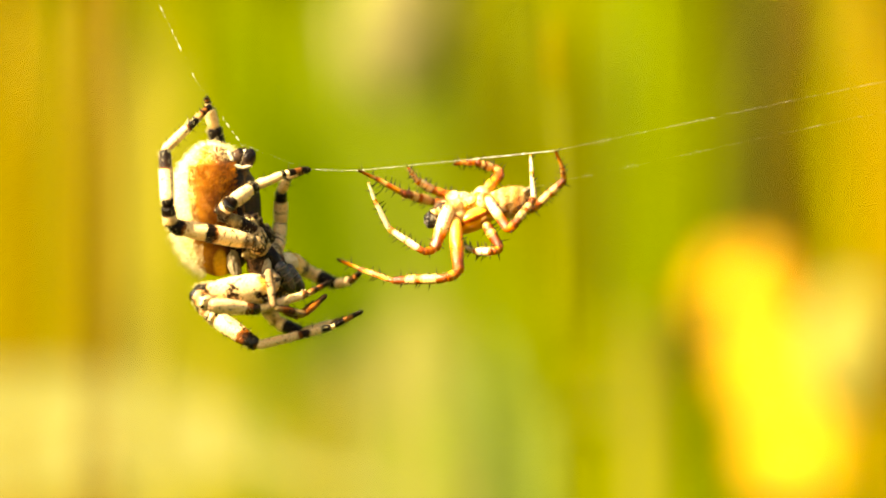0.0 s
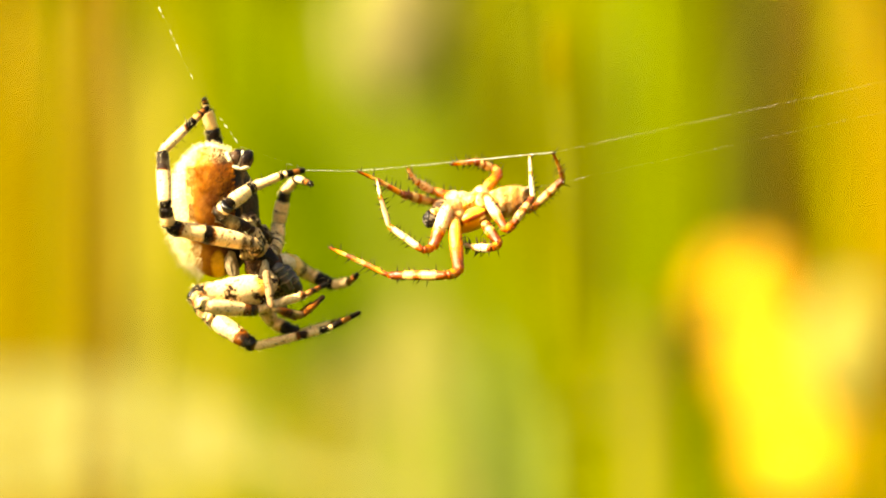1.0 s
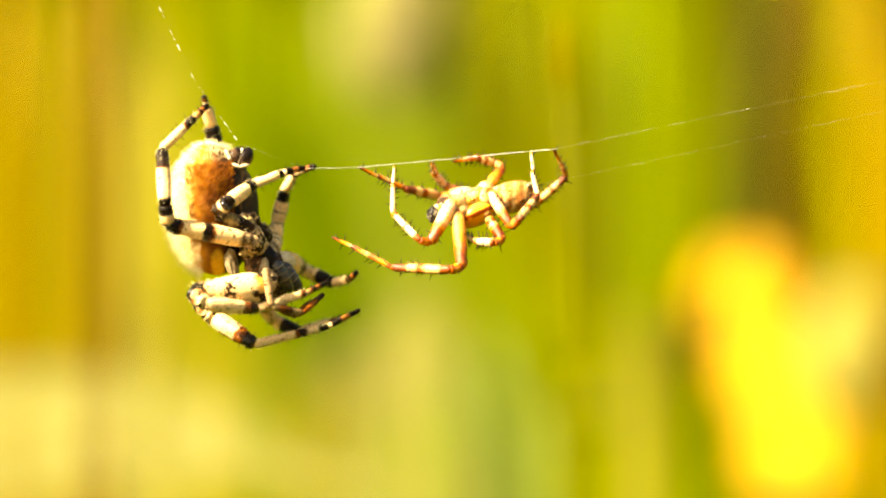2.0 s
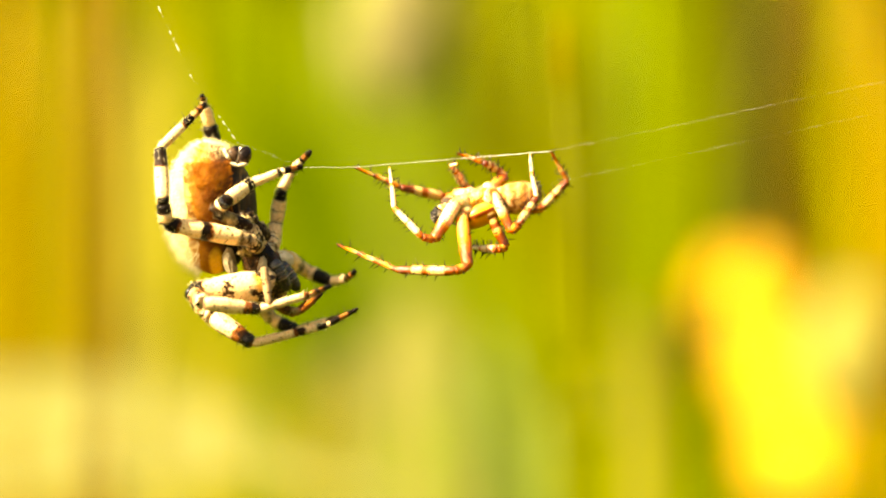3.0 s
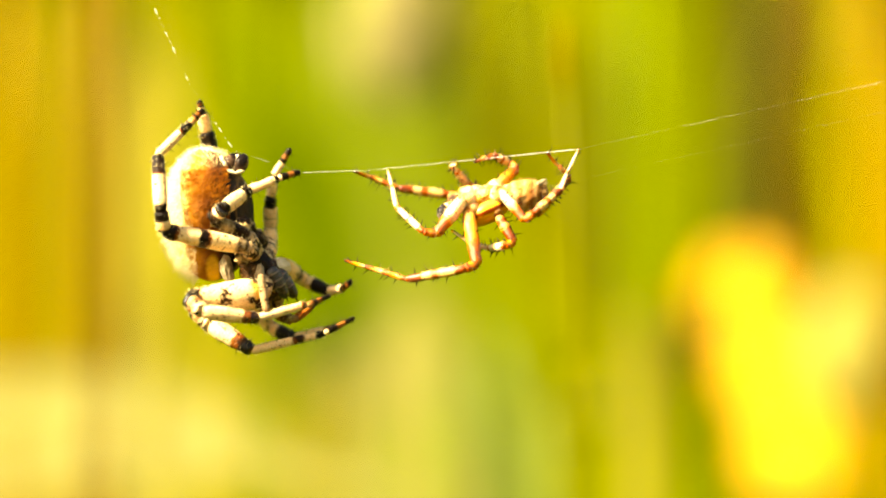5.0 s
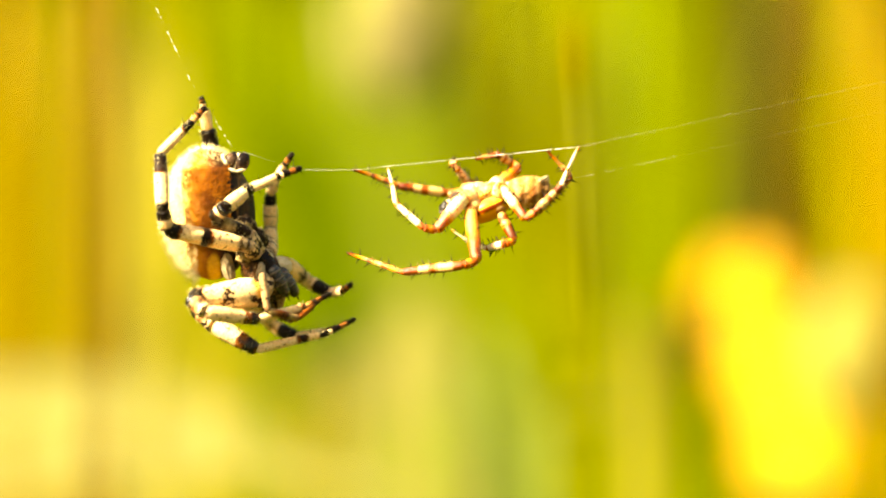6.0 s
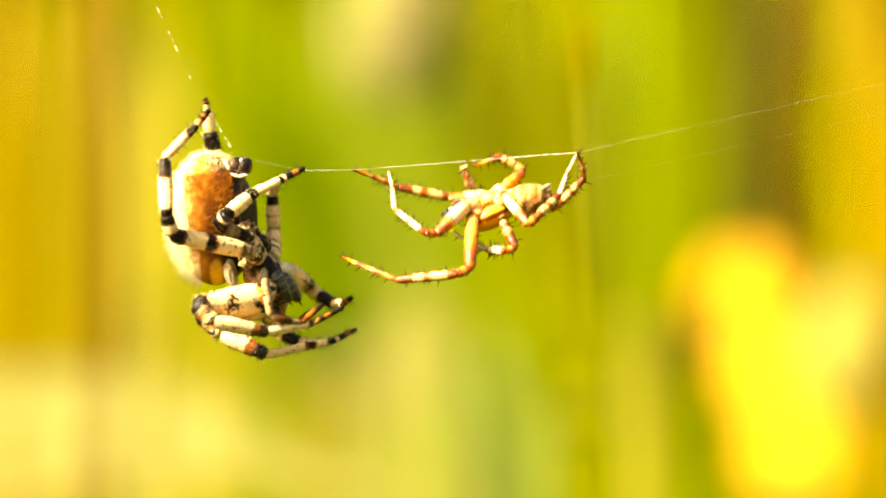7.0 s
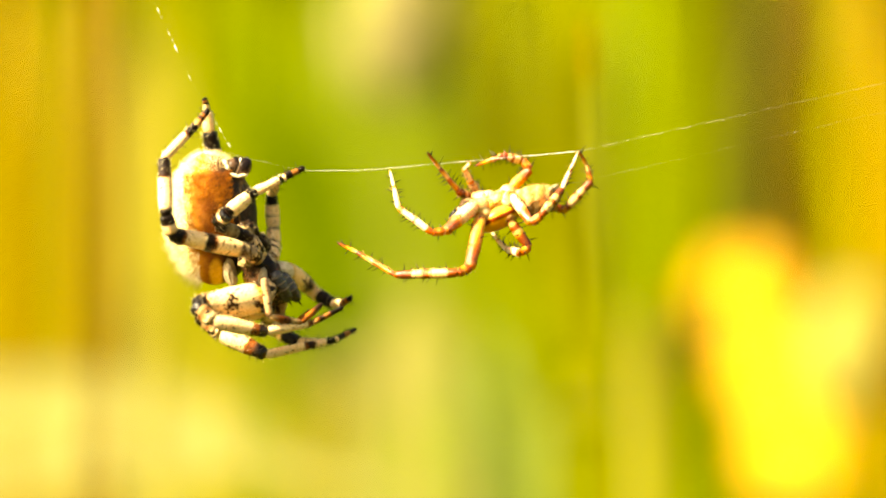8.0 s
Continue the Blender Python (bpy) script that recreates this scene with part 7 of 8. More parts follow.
    bend(male, 'far_second', 6, (3.5, 6.69), (2.65, 7.18), (1.45, 8.62), (0.84, 9.17), (1.45, 9.35))
    bend(male, 'far_second', 6.2, (3.69, 6.31), (2.77, 6.84), (1.62, 8.19), (1.01, 8.68), (1.66, 8.86))
    bend(male, 'far_second', 6.5, (3.68, 6.39), (2.65, 6.99), (1.57, 8.2), (0.96, 8.62), (1.69, 8.8))
    bend(male, 'far_second', 6.8, (3.59, 5.85), (2.75, 6.34), (1.85, 7.84), (1.35, 8.44), (2, 8.73))
    bend(male, 'far_second', 7, (3.98, 5.79), (3.26, 6.21), (2.47, 7.9), (2.05, 8.62), (2.65, 8.98))
    bend(male, 'far_second', 7.2, (3.47, 5.76), (2.41, 6.12), (1.51, 7.42), (0.99, 8.23), (1.09, 8.68))
    bend(male, 'far_second', 7.4, (3.08, 6.09), (1.69, 6.39), (0.66, 7.3), (0.06, 8.2), (-0.36, 8.74))
    bend(male, 'far_second', 7.5, (3.38, 6.69), (2.65, 7.42), (1.45, 8.98), (0.84, 10.91), (1.45, 12.72))
    bend(male, 'far_second', 7.7, (3.63, 6.19), (3.08, 6.86), (2.04, 8.29), (1.44, 9.93), (2.06, 11.3))
    bend(male, 'far_second', 8, (3.98, 5.49), (3.68, 6.09), (2.89, 7.3), (2.29, 8.5), (2.95, 9.23))
    bend(male, 'near_third', 0, (6.15, 0.06), (5.31, -0.3), (3.38, -0.24), (2.29, 0.3), (1.69, 0.66))
    bend(male, 'near_third', 0.2, (6.63, 0.21), (5.79, -0.18), (3.86, -0.07), (2.85, 0.3), (2.24, 0.57))
    bend(male, 'near_third', 0.3, (6.27, 1.12), (5.43, 0.72), (3.5, 0.86), (2.52, 1.15), (1.92, 1.36))
    bend(male, 'near_third', 0.5, (5.55, -0.42), (4.7, -0.84), (2.77, -0.66), (1.87, -0.54), (1.27, -0.42))
    bend(male, 'near_third', 0.7, (6.63, 1.11), (5.79, 0.66), (3.86, 0.82), (2.93, 1.01), (2.33, 1.21))
    bend(male, 'near_third', 1, (6.03, 0.54), (5.19, 0.06), (3.26, 0.18), (2.29, 0.48), (1.69, 0.78))
    bend(male, 'near_third', 1.2, (6.11, 1.04), (5.25, 0.58), (3.29, 0.7), (2.35, 1.05), (1.75, 1.35))
    bend(male, 'near_third', 1.5, (6.27, 1.27), (5.37, 0.84), (3.38, 0.96), (2.47, 1.39), (1.87, 1.69))
    bend(male, 'near_third', 1.7, (6.3, 0.9), (5.39, 0.51), (3.38, 0.65), (2.48, 1.1), (1.88, 1.4))
    bend(male, 'near_third', 2.8, (6.69, 1.27), (5.79, 1.03), (3.68, 1.27), (2.77, 1.87), (2.17, 2.23))
    bend(male, 'near_third', 3, (6.75, 0.18), (5.79, -0.06), (3.98, 0.06), (3.26, 0.18), (2.89, 0.3))
    bend(male, 'near_third', 3.2, (6.57, 0.96), (5.67, 0.66), (3.68, 0.9), (2.89, 1.27), (2.29, 1.75))
    bend(male, 'near_third', 3.4, (6.99, 0.96), (6.09, 0.54), (3.98, 0.66), (3.08, 1.03), (2.65, 1.39))
    bend(male, 'near_third', 3.5, (6.87, 0.96), (6.09, 0.54), (4.1, 0.66), (3.26, 0.96), (2.65, 1.39))
    bend(male, 'near_third', 4, (7.36, 0.96), (6.39, 0.54), (4.46, 0.54), (2.61, 1.21), (0.9, 2.4))
    bend(male, 'near_third', 4.2, (7.24, 0.78), (6.39, 0.36), (4.58, 0.36), (2.67, 1.02), (0.9, 2.2))
    bend(male, 'near_third', 4.5, (7.6, 1.09), (6.69, 0.66), (4.88, 0.36), (2.84, 1.08), (0.95, 2.35))
    bend(male, 'near_third', 4.7, (7.57, 0.9), (6.66, 0.47), (4.85, 0.18), (2.8, 0.9), (0.9, 2.17))
    bend(male, 'near_third', 5.8, (7.84, 0.66), (6.87, 0.18), (5.07, -0.06), (2.85, 0.68), (0.8, 2.0))
    bend(male, 'near_third', 6, (7.6, 0.96), (6.69, 0.54), (4.7, 0.06), (2.72, 0.79), (0.9, 2.1))
    bend(male, 'near_third', 6.2, (7.91, 0.58), (6.93, 0.16), (5.02, -0.25), (2.85, 0.56), (0.85, 2.0))
    bend(male, 'near_third', 6.5, (8.08, 0.66), (6.99, 0.24), (5.19, -0.06), (2.87, 0.74), (0.72, 2.17))
    bend(male, 'near_third', 6.8, (7.6, 0.19), (6.55, -0.23), (4.63, -0.24), (2.69, 0.53), (0.9, 1.9))
    bend(male, 'near_third', 7, (7.72, 0.18), (6.69, -0.24), (4.7, -0.06), (2.78, 0.66), (1.0, 1.93))
    bend(male, 'near_third', 7.2, (7.96, 0.69), (6.93, 0.33), (5.04, 0.42), (4.16, 0.78), (3.56, 1.24))
    bend(male, 'near_third', 7.4, (8.32, 1.57), (7.3, 1.27), (5.49, 1.27), (4.58, 1.75), (3.98, 2.17))
    bend(male, 'near_third', 7.5, (7.9, 0.96), (6.87, 0.78), (4.88, 1.27), (3.86, 1.57), (3.26, 2.17))
    bend(male, 'near_third', 7.7, (8.47, 0.58), (7.47, 0.28), (5.69, 0.71), (4.64, 1.3), (4.04, 2.03))
    bend(male, 'near_third', 8, (9.29, 0.06), (8.32, -0.42), (6.87, -0.06), (5.79, 0.96), (5.19, 1.87))
    bend(male, 'far_third', 0, (6.27, 8.02), (5.49, 8.62), (3.5, 9.23), (2.17, 9.17), (1.15, 9.04))
    bend(male, 'far_third', 0.2, (6.73, 8.12), (5.97, 8.72), (4, 9.32), (2.7, 9.24), (1.63, 9.17))
    bend(male, 'far_third', 0.3, (6.36, 9.01), (5.61, 9.61), (3.65, 10.21), (2.36, 10.12), (1.27, 10.07))
    bend(male, 'far_third', 0.5, (5.61, 7.42), (4.88, 8.02), (2.95, 8.62), (1.69, 8.5), (0.54, 8.5))
    bend(male, 'far_third', 0.7, (6.69, 8.8), (5.97, 9.41), (4.02, 10.06), (2.73, 9.91), (1.56, 9.84))
    bend(male, 'far_third', 1, (6.09, 8.02), (5.37, 8.62), (3.38, 9.35), (2.05, 9.17), (0.84, 8.98))
    bend(male, 'far_third', 1.2, (6.25, 8.59), (5.52, 9.17), (3.51, 9.87), (2.21, 9.64), (1, 9.48))
    bend(male, 'far_third', 1.5, (6.51, 8.92), (5.79, 9.47), (3.74, 10.13), (2.47, 9.83), (1.27, 9.71))
    bend(male, 'far_third', 1.7, (6.43, 8.54), (5.7, 9.09), (3.66, 9.72), (2.39, 9.44), (1.18, 9.3))
    bend(male, 'far_third', 2.8, (6.27, 8.8), (5.49, 9.41), (3.5, 9.83), (2.17, 9.65), (0.96, 9.41))
    bend(male, 'far_third', 3, (6.69, 7.6), (5.79, 8.5), (4.28, 9.23), (2.77, 9.83), (1.45, 10.19))
    bend(male, 'far_third', 3.2, (5.31, 9.89), (4.58, 10.61), (2.89, 11.1), (2.17, 10.91), (1.45, 10.61))
    bend(male, 'far_third', 3.4, (7.42, 8.32), (6.69, 9.11), (4.88, 10.01), (3.86, 9.41), (2.89, 9.11))
    bend(male, 'far_third', 3.5, (7.3, 8.5), (6.69, 9.11), (4.88, 9.95), (3.86, 9.71), (2.77, 9.41))
    bend(male, 'far_third', 4, (7.72, 8.5), (6.87, 9.41), (5.07, 9.89), (3.98, 9.65), (2.77, 9.41))
    bend(male, 'far_third', 4.2, (6.75, 9.41), (6.09, 10.01), (4.28, 11.4), (3.26, 11.94), (2.17, 12.54))
    bend(male, 'far_third', 4.5, (7.9, 8.62), (7.18, 9.41), (5.37, 10.31), (4.28, 9.89), (3.5, 9.53))
    bend(male, 'far_third', 4.7, (7.86, 8.49), (7.16, 9.24), (5.35, 10.13), (4.25, 9.73), (3.43, 9.36))
    bend(male, 'far_third', 5.8, (8.08, 8.5), (7.48, 9.11), (5.67, 9.89), (4.46, 9.59), (3.5, 9.23))
    bend(male, 'far_third', 6, (8.08, 8.5), (7.3, 9.23), (5.67, 10.13), (4.46, 9.83), (3.5, 9.53))
    bend(male, 'far_third', 6.2, (8.2, 8.24), (7.42, 8.86), (5.84, 9.62), (4.68, 9.39), (3.62, 9.04))
    bend(male, 'far_third', 6.5, (8.08, 8.5), (7.3, 8.98), (5.79, 9.53), (4.7, 9.41), (3.5, 8.98))
    bend(male, 'far_third', 6.8, (8.1, 8.14), (7.39, 8.8), (5.52, 9.56), (4.44, 9.19), (2.98, 8.66))
    bend(male, 'far_third', 7, (8.56, 8.2), (7.9, 8.98), (5.79, 9.89), (4.7, 9.35), (3.08, 8.74))
    bend(male, 'far_third', 7.2, (8.38, 8.62), (7.63, 9.41), (5.73, 10.13), (4.58, 9.59), (3.11, 9.11))
    bend(male, 'far_third', 7.4, (8.32, 9.41), (7.48, 10.19), (5.79, 10.73), (4.58, 10.19), (3.26, 9.83))
    bend(male, 'far_third', 7.5, (8.56, 9.11), (7.9, 10.01), (5.79, 10.73), (4.88, 10.43), (3.86, 10.13))
    bend(male, 'far_third', 7.7, (8.86, 8.84), (8.15, 9.74), (6.04, 10.42), (4.9, 10), (3.63, 9.58))
    bend(male, 'far_third', 8, (9.29, 8.5), (8.5, 9.41), (6.39, 10.01), (4.88, 9.41), (3.26, 8.8))
    bend(male, 'near_fourth', 0, (6.99, 1.99), (7.72, 2.71), (9.71, 5.37), (9.47, 8.2), (9.35, 10.01))
    bend(male, 'near_fourth', 0.2, (7.43, 2.09), (8.15, 2.76), (10.19, 5.46), (9.97, 8.3), (9.85, 10.11))
    bend(male, 'near_fourth', 0.3, (7.04, 2.98), (7.77, 3.63), (9.83, 6.36), (9.62, 9.19), (9.5, 11))
    bend(male, 'near_fourth', 0.5, (6.27, 1.39), (6.99, 1.99), (9.11, 4.76), (8.92, 7.6), (8.8, 9.41))
    bend(male, 'near_fourth', 0.7, (7.36, 2.77), (8.08, 3.38), (10.19, 6.2), (9.99, 8.98), (9.87, 10.77))
    bend(male, 'near_fourth', 1, (6.75, 1.99), (7.48, 2.59), (9.59, 5.49), (9.35, 8.2), (9.23, 9.95))
    bend(male, 'near_fourth', 1.2, (6.89, 2.48), (7.63, 3.11), (9.74, 5.89), (9.46, 8.65), (9.33, 10.42))
    bend(male, 'near_fourth', 1.5, (7.12, 2.71), (7.9, 3.38), (10.01, 5.97), (9.65, 8.8), (9.53, 10.61))
    bend(male, 'near_fourth', 1.7, (7.13, 2.31), (7.91, 2.98), (10.02, 5.63), (9.6, 8.39), (9.45, 10.24))
    bend(male, 'near_fourth', 2.8, (7.48, 2.47), (8.2, 3.2), (10.31, 6.09), (9.59, 8.5), (9.29, 10.55))
    bend(male, 'near_fourth', 3, (7.3, 1.87), (8.08, 2.59), (10.01, 5.49), (9.47, 8.2), (9.29, 10.19))
    bend(male, 'near_fourth', 3.2, (6.81, 2.29), (7.72, 2.95), (9.41, 5.79), (9.29, 8.5), (8.98, 10.43))
    bend(male, 'near_fourth', 3.4, (9.29, 5), (10.13, 6.21), (11.82, 9.11), (12.12, 10.79), (13.02, 12.84))
    bend(male, 'near_fourth', 3.5, (8.32, 3.68), (9.29, 4.16), (12.42, 6.99), (13.33, 8.5), (14.71, 11.03))
    bend(male, 'near_fourth', 4, (8.68, 3.38), (9.71, 4.16), (12.54, 6.69), (13.51, 8.5), (14.65, 10.91))
    bend(male, 'near_fourth', 4.2, (8.5, 3.68), (9.41, 4.16), (12.12, 6.99), (13.02, 9.11), (14.35, 11.52))
    bend(male, 'near_fourth', 4.5, (8.68, 3.5), (9.71, 4.28), (12.42, 6.69), (13.33, 8.5), (14.59, 11.1))
    bend(male, 'near_fourth', 4.7, (8.68, 3.27), (9.69, 4.05), (12.43, 6.48), (13.31, 8.34), (14.54, 10.88))
    bend(male, 'near_fourth', 5.8, (9.11, 2.77), (10.01, 3.5), (12.9, 6.09), (13.63, 8.2), (14.65, 10.43))
    bend(male, 'near_fourth', 6, (8.8, 3.2), (9.89, 3.98), (12.6, 6.69), (13.33, 8.5), (14.47, 10.91))
    bend(male, 'near_fourth', 6.2, (9.04, 2.69), (10.06, 3.47), (12.77, 6.19), (13.52, 8.12), (14.59, 10.34))
    bend(male, 'near_fourth', 6.5, (9.11, 2.59), (10.01, 3.38), (12.72, 6.09), (13.51, 8.2), (14.47, 10.13))
    bend(male, 'near_fourth', 6.8, (8.84, 2.41), (9.74, 3.2), (12.28, 5.73), (13.13, 8.02), (14.13, 10.06))
    bend(male, 'near_fourth', 7, (9.11, 2.59), (10.01, 3.38), (12.42, 5.79), (13.33, 8.2), (14.35, 10.31))
    bend(male, 'near_fourth', 7.2, (9.11, 2.59), (9.95, 3.5), (12.36, 5.91), (13.27, 8.47), (14.17, 10.58))
    bend(male, 'near_fourth', 7.4, (9.23, 2.95), (10.01, 3.98), (12.42, 6.39), (13.33, 9.11), (14.11, 11.22))
    bend(male, 'near_fourth', 7.5, (9.23, 3.56), (10.13, 4.28), (12.42, 6.99), (13.33, 9.41), (14.23, 11.4))
    bend(male, 'near_fourth', 7.7, (9.31, 3.22), (10.29, 3.97), (12.55, 6.73), (13.46, 9.02), (14.34, 10.99))
    bend(male, 'near_fourth', 8, (9.41, 2.77), (10.49, 3.56), (12.72, 6.39), (13.63, 8.5), (14.47, 10.43))
    bend(male, 'far_fourth', 0, (9.11, 4.16), (10.01, 4.58), (13.02, 7.42), (12.72, 8.8), (12, 10.49))
    bend(male, 'far_fourth', 0.2, (9.59, 4.23), (10.54, 4.66), (13.51, 7.47), (13.16, 8.9), (12.48, 10.59))
    bend(male, 'far_fourth', 0.3, (9.23, 5.11), (10.2, 5.54), (13.15, 8.33), (12.77, 9.79), (12.12, 11.48))
    bend(male, 'far_fourth', 0.5, (8.5, 3.5), (9.53, 3.92), (12.42, 6.69), (12, 8.2), (11.4, 9.89))
    bend(male, 'far_fourth', 0.7, (9.59, 4.91), (10.56, 5.33), (13.48, 8.13), (13.06, 9.59), (12.41, 11.2))
    bend(male, 'far_fourth', 1, (8.98, 4.16), (9.89, 4.58), (12.84, 7.42), (12.42, 8.8), (11.7, 10.31))
    bend(male, 'far_fourth', 1.2, (9.09, 4.66), (9.97, 5.08), (12.98, 7.86), (12.53, 9.25), (11.81, 10.81))
    bend(male, 'far_fourth', 1.5, (9.29, 4.88), (10.13, 5.31), (13.21, 8.02), (12.72, 9.41), (12, 11.03))
    bend(male, 'far_fourth', 1.7, (9.24, 4.47), (10.12, 4.93), (13.18, 7.66), (12.66, 9.04), (11.92, 10.63))
    bend(male, 'far_fourth', 2.8, (9.29, 4.58), (10.31, 5.19), (13.27, 8.02), (12.6, 9.41), (11.7, 10.79))
    bend(male, 'far_fourth', 3, (9.29, 4.16), (10.49, 4.28), (13.33, 7.3), (12.42, 8.8), (11.52, 10.43))
    bend(male, 'far_fourth', 3.2, (8.8, 4.4), (10.01, 5), (13.02, 7.6), (12.3, 9.11), (11.34, 10.73))
    bend(male, 'far_fourth', 3.4, (9.11, 3.98), (10.31, 4.58), (13.02, 7.6), (12.42, 8.8), (11.94, 8.98))
    bend(male, 'far_fourth', 3.5, (9.71, 3.98), (10.91, 4.76), (13.33, 7.6), (12.42, 8.8), (11.22, 10.49))
    bend(male, 'far_fourth', 4, (9.71, 3.8), (10.91, 4.58), (13.51, 7.6), (12.42, 8.8), (11.16, 10.31))
    bend(male, 'far_fourth', 4.2, (9.41, 4.28), (10.61, 4.88), (13.27, 7.9), (12.42, 9.41), (11.1, 10.91))
    bend(male, 'far_fourth', 4.5, (9.71, 3.8), (10.73, 4.76), (13.51, 7.9), (12.42, 9.11), (11.22, 10.61))
    bend(male, 'far_fourth', 4.7, (9.74, 3.67), (10.76, 4.62), (13.49, 7.74), (12.37, 8.94), (11.16, 10.42))
    bend(male, 'far_fourth', 5.8, (10.31, 3.68), (11.34, 4.58), (13.81, 7.6), (12.54, 8.8), (11.28, 10.13))
    bend(male, 'far_fourth', 6, (10.01, 3.98), (11.1, 4.88), (13.63, 7.78), (12.42, 9.11), (11.1, 10.49))
    bend(male, 'far_fourth', 6.2, (10.37, 3.59), (11.63, 4.86), (14.35, 7.44), (13.7, 8.84), (12.93, 10.44))
    bend(male, 'far_fourth', 6.5, (10.61, 3.68), (12.12, 5.49), (15.14, 7.6), (15.32, 9.11), (15.38, 11.03))
    bend(male, 'far_fourth', 6.8, (10.89, 3.86), (12.11, 4.94), (14.87, 7.42), (14.76, 8.92), (14.5, 10.42))
    bend(male, 'far_fourth', 7, (11.52, 4.28), (12.54, 4.88), (15.14, 7.6), (14.83, 9.11), (14.35, 10.31))
    bend(male, 'far_fourth', 7.2, (11.46, 4.4), (12.42, 5.16), (14.98, 7.87), (14.62, 9.23), (14.17, 10.49))
    bend(male, 'far_fourth', 7.4, (11.52, 4.88), (12.42, 5.79), (14.95, 8.5), (14.53, 9.71), (14.11, 11.03))
    bend(male, 'far_fourth', 7.5, (11.52, 5.19), (12.54, 5.79), (15.14, 8.5), (14.71, 10.01), (14.35, 11.22))
    bend(male, 'far_fourth', 7.7, (11.77, 4.85), (12.75, 5.11), (15.46, 8), (14.97, 9.62), (14.44, 10.88))
    bend(male, 'far_fourth', 8, (12.12, 4.4), (13.02, 4.16), (15.92, 7.3), (15.32, 9.11), (14.53, 10.43))
    pull('top_strand', 0, (-50.89, 68.98), (-26.47, 18.15))
    pull('neck_strand', 0, (-26.47, 18.15), (-21.47, 11.16))
    pull('belly_strand', 0, (-21.47, 11.16), (-14.41, 8.5))
    pull('walk_strand', 0, (-14.41, 8.5), (-9.04, 8.38))
    pull('lead_strand', 0, (-9.04, 8.38), (12, 10.49))
    pull('held_strand', 0, (12, 10.49), (-9.04, 8.38))
    pull('side_strand', 0, (12, 10.49), (51.74, 18.88))
    pull('low_strand', 0, (8.8, 6.39), (51.74, 15.69))
    pull('top_strand', 0.2, (-50.89, 68.98), (-26.47, 18.15))
    pull('neck_strand', 0.2, (-26.47, 18.15), (-21.47, 11.16))
    pull('belly_strand', 0.2, (-21.47, 11.16), (-14.41, 8.5))
    pull('walk_strand', 0.2, (-14.41, 8.5), (-8.54, 8.48))
    pull('lead_strand', 0.2, (-8.54, 8.48), (12.48, 10.59))
    pull('held_strand', 0.2, (12.48, 10.59), (-8.54, 8.48))
    pull('side_strand', 0.2, (12.48, 10.59), (51.74, 18.9))
    pull('low_strand', 0.2, (9.19, 6.49), (51.74, 15.7))
    pull('top_strand', 0.3, (-50.89, 68.98), (-26.33, 18.86))
    pull('neck_strand', 0.3, (-26.33, 18.86), (-21.29, 11.94))
    pull('belly_strand', 0.3, (-21.29, 11.94), (-14.29, 9.13))
    pull('walk_strand', 0.3, (-14.29, 9.13), (-8.89, 9.37))
    pull('lead_strand', 0.3, (-8.89, 9.37), (12.12, 11.48))
    pull('held_strand', 0.3, (12.12, 11.48), (-8.89, 9.37))
    pull('side_strand', 0.3, (12.12, 11.48), (51.74, 19.03))
    pull('low_strand', 0.3, (8.9, 7.38), (51.74, 15.84))
    pull('top_strand', 0.5, (-50.89, 68.98), (-26.91, 17.55))
    pull('neck_strand', 0.5, (-26.91, 17.55), (-22.01, 10.49))
    pull('belly_strand', 0.5, (-22.01, 10.49), (-14.79, 7.97))
    pull('walk_strand', 0.5, (-14.79, 7.97), (-9.59, 7.78))
    pull('lead_strand', 0.5, (-9.59, 7.78), (11.4, 9.89))
    pull('held_strand', 0.5, (11.4, 9.89), (-9.59, 7.78))
    pull('side_strand', 0.5, (11.4, 9.89), (51.74, 18.79))
    pull('low_strand', 0.5, (8.32, 5.79), (51.74, 15.6))
    pull('top_strand', 0.7, (-50.89, 68.98), (-26.47, 18.75))
    pull('neck_strand', 0.7, (-26.47, 18.75), (-21.47, 11.82))
    pull('belly_strand', 0.7, (-21.47, 11.82), (-14.41, 9.03))
    pull('walk_strand', 0.7, (-14.41, 9.03), (-8.53, 9.14))
    pull('lead_strand', 0.7, (-8.53, 9.14), (12.41, 11.2))
    pull('held_strand', 0.7, (12.41, 11.2), (-8.53, 9.14))
    pull('side_strand', 0.7, (12.41, 11.2), (51.74, 18.99))
    pull('low_strand', 0.7, (9.13, 7.1), (51.74, 15.79))
    pull('top_strand', 1, (-50.89, 68.98), (-26.66, 18.04))
    pull('neck_strand', 1, (-26.66, 18.04), (-21.71, 11.03))
    pull('belly_strand', 1, (-21.71, 11.03), (-14.58, 8.41))
    pull('walk_strand', 1, (-14.58, 8.41), (-9.17, 8.32))
    pull('lead_strand', 1, (-9.17, 8.32), (11.7, 10.31))
    pull('held_strand', 1, (11.7, 10.31), (-9.17, 8.32))
    pull('side_strand', 1, (11.7, 10.31), (51.74, 18.86))
    pull('low_strand', 1, (8.56, 6.21), (51.74, 15.66))
    pull('top_strand', 1.2, (-50.89, 68.98), (-26.69, 18.42))
    pull('neck_strand', 1.2, (-26.69, 18.42), (-21.74, 11.46))
    pull('belly_strand', 1.2, (-21.74, 11.46), (-14.6, 8.74))
    pull('walk_strand', 1.2, (-14.6, 8.74), (-9.06, 8.82))
    pull('lead_strand', 1.2, (-9.06, 8.82), (11.81, 10.81))
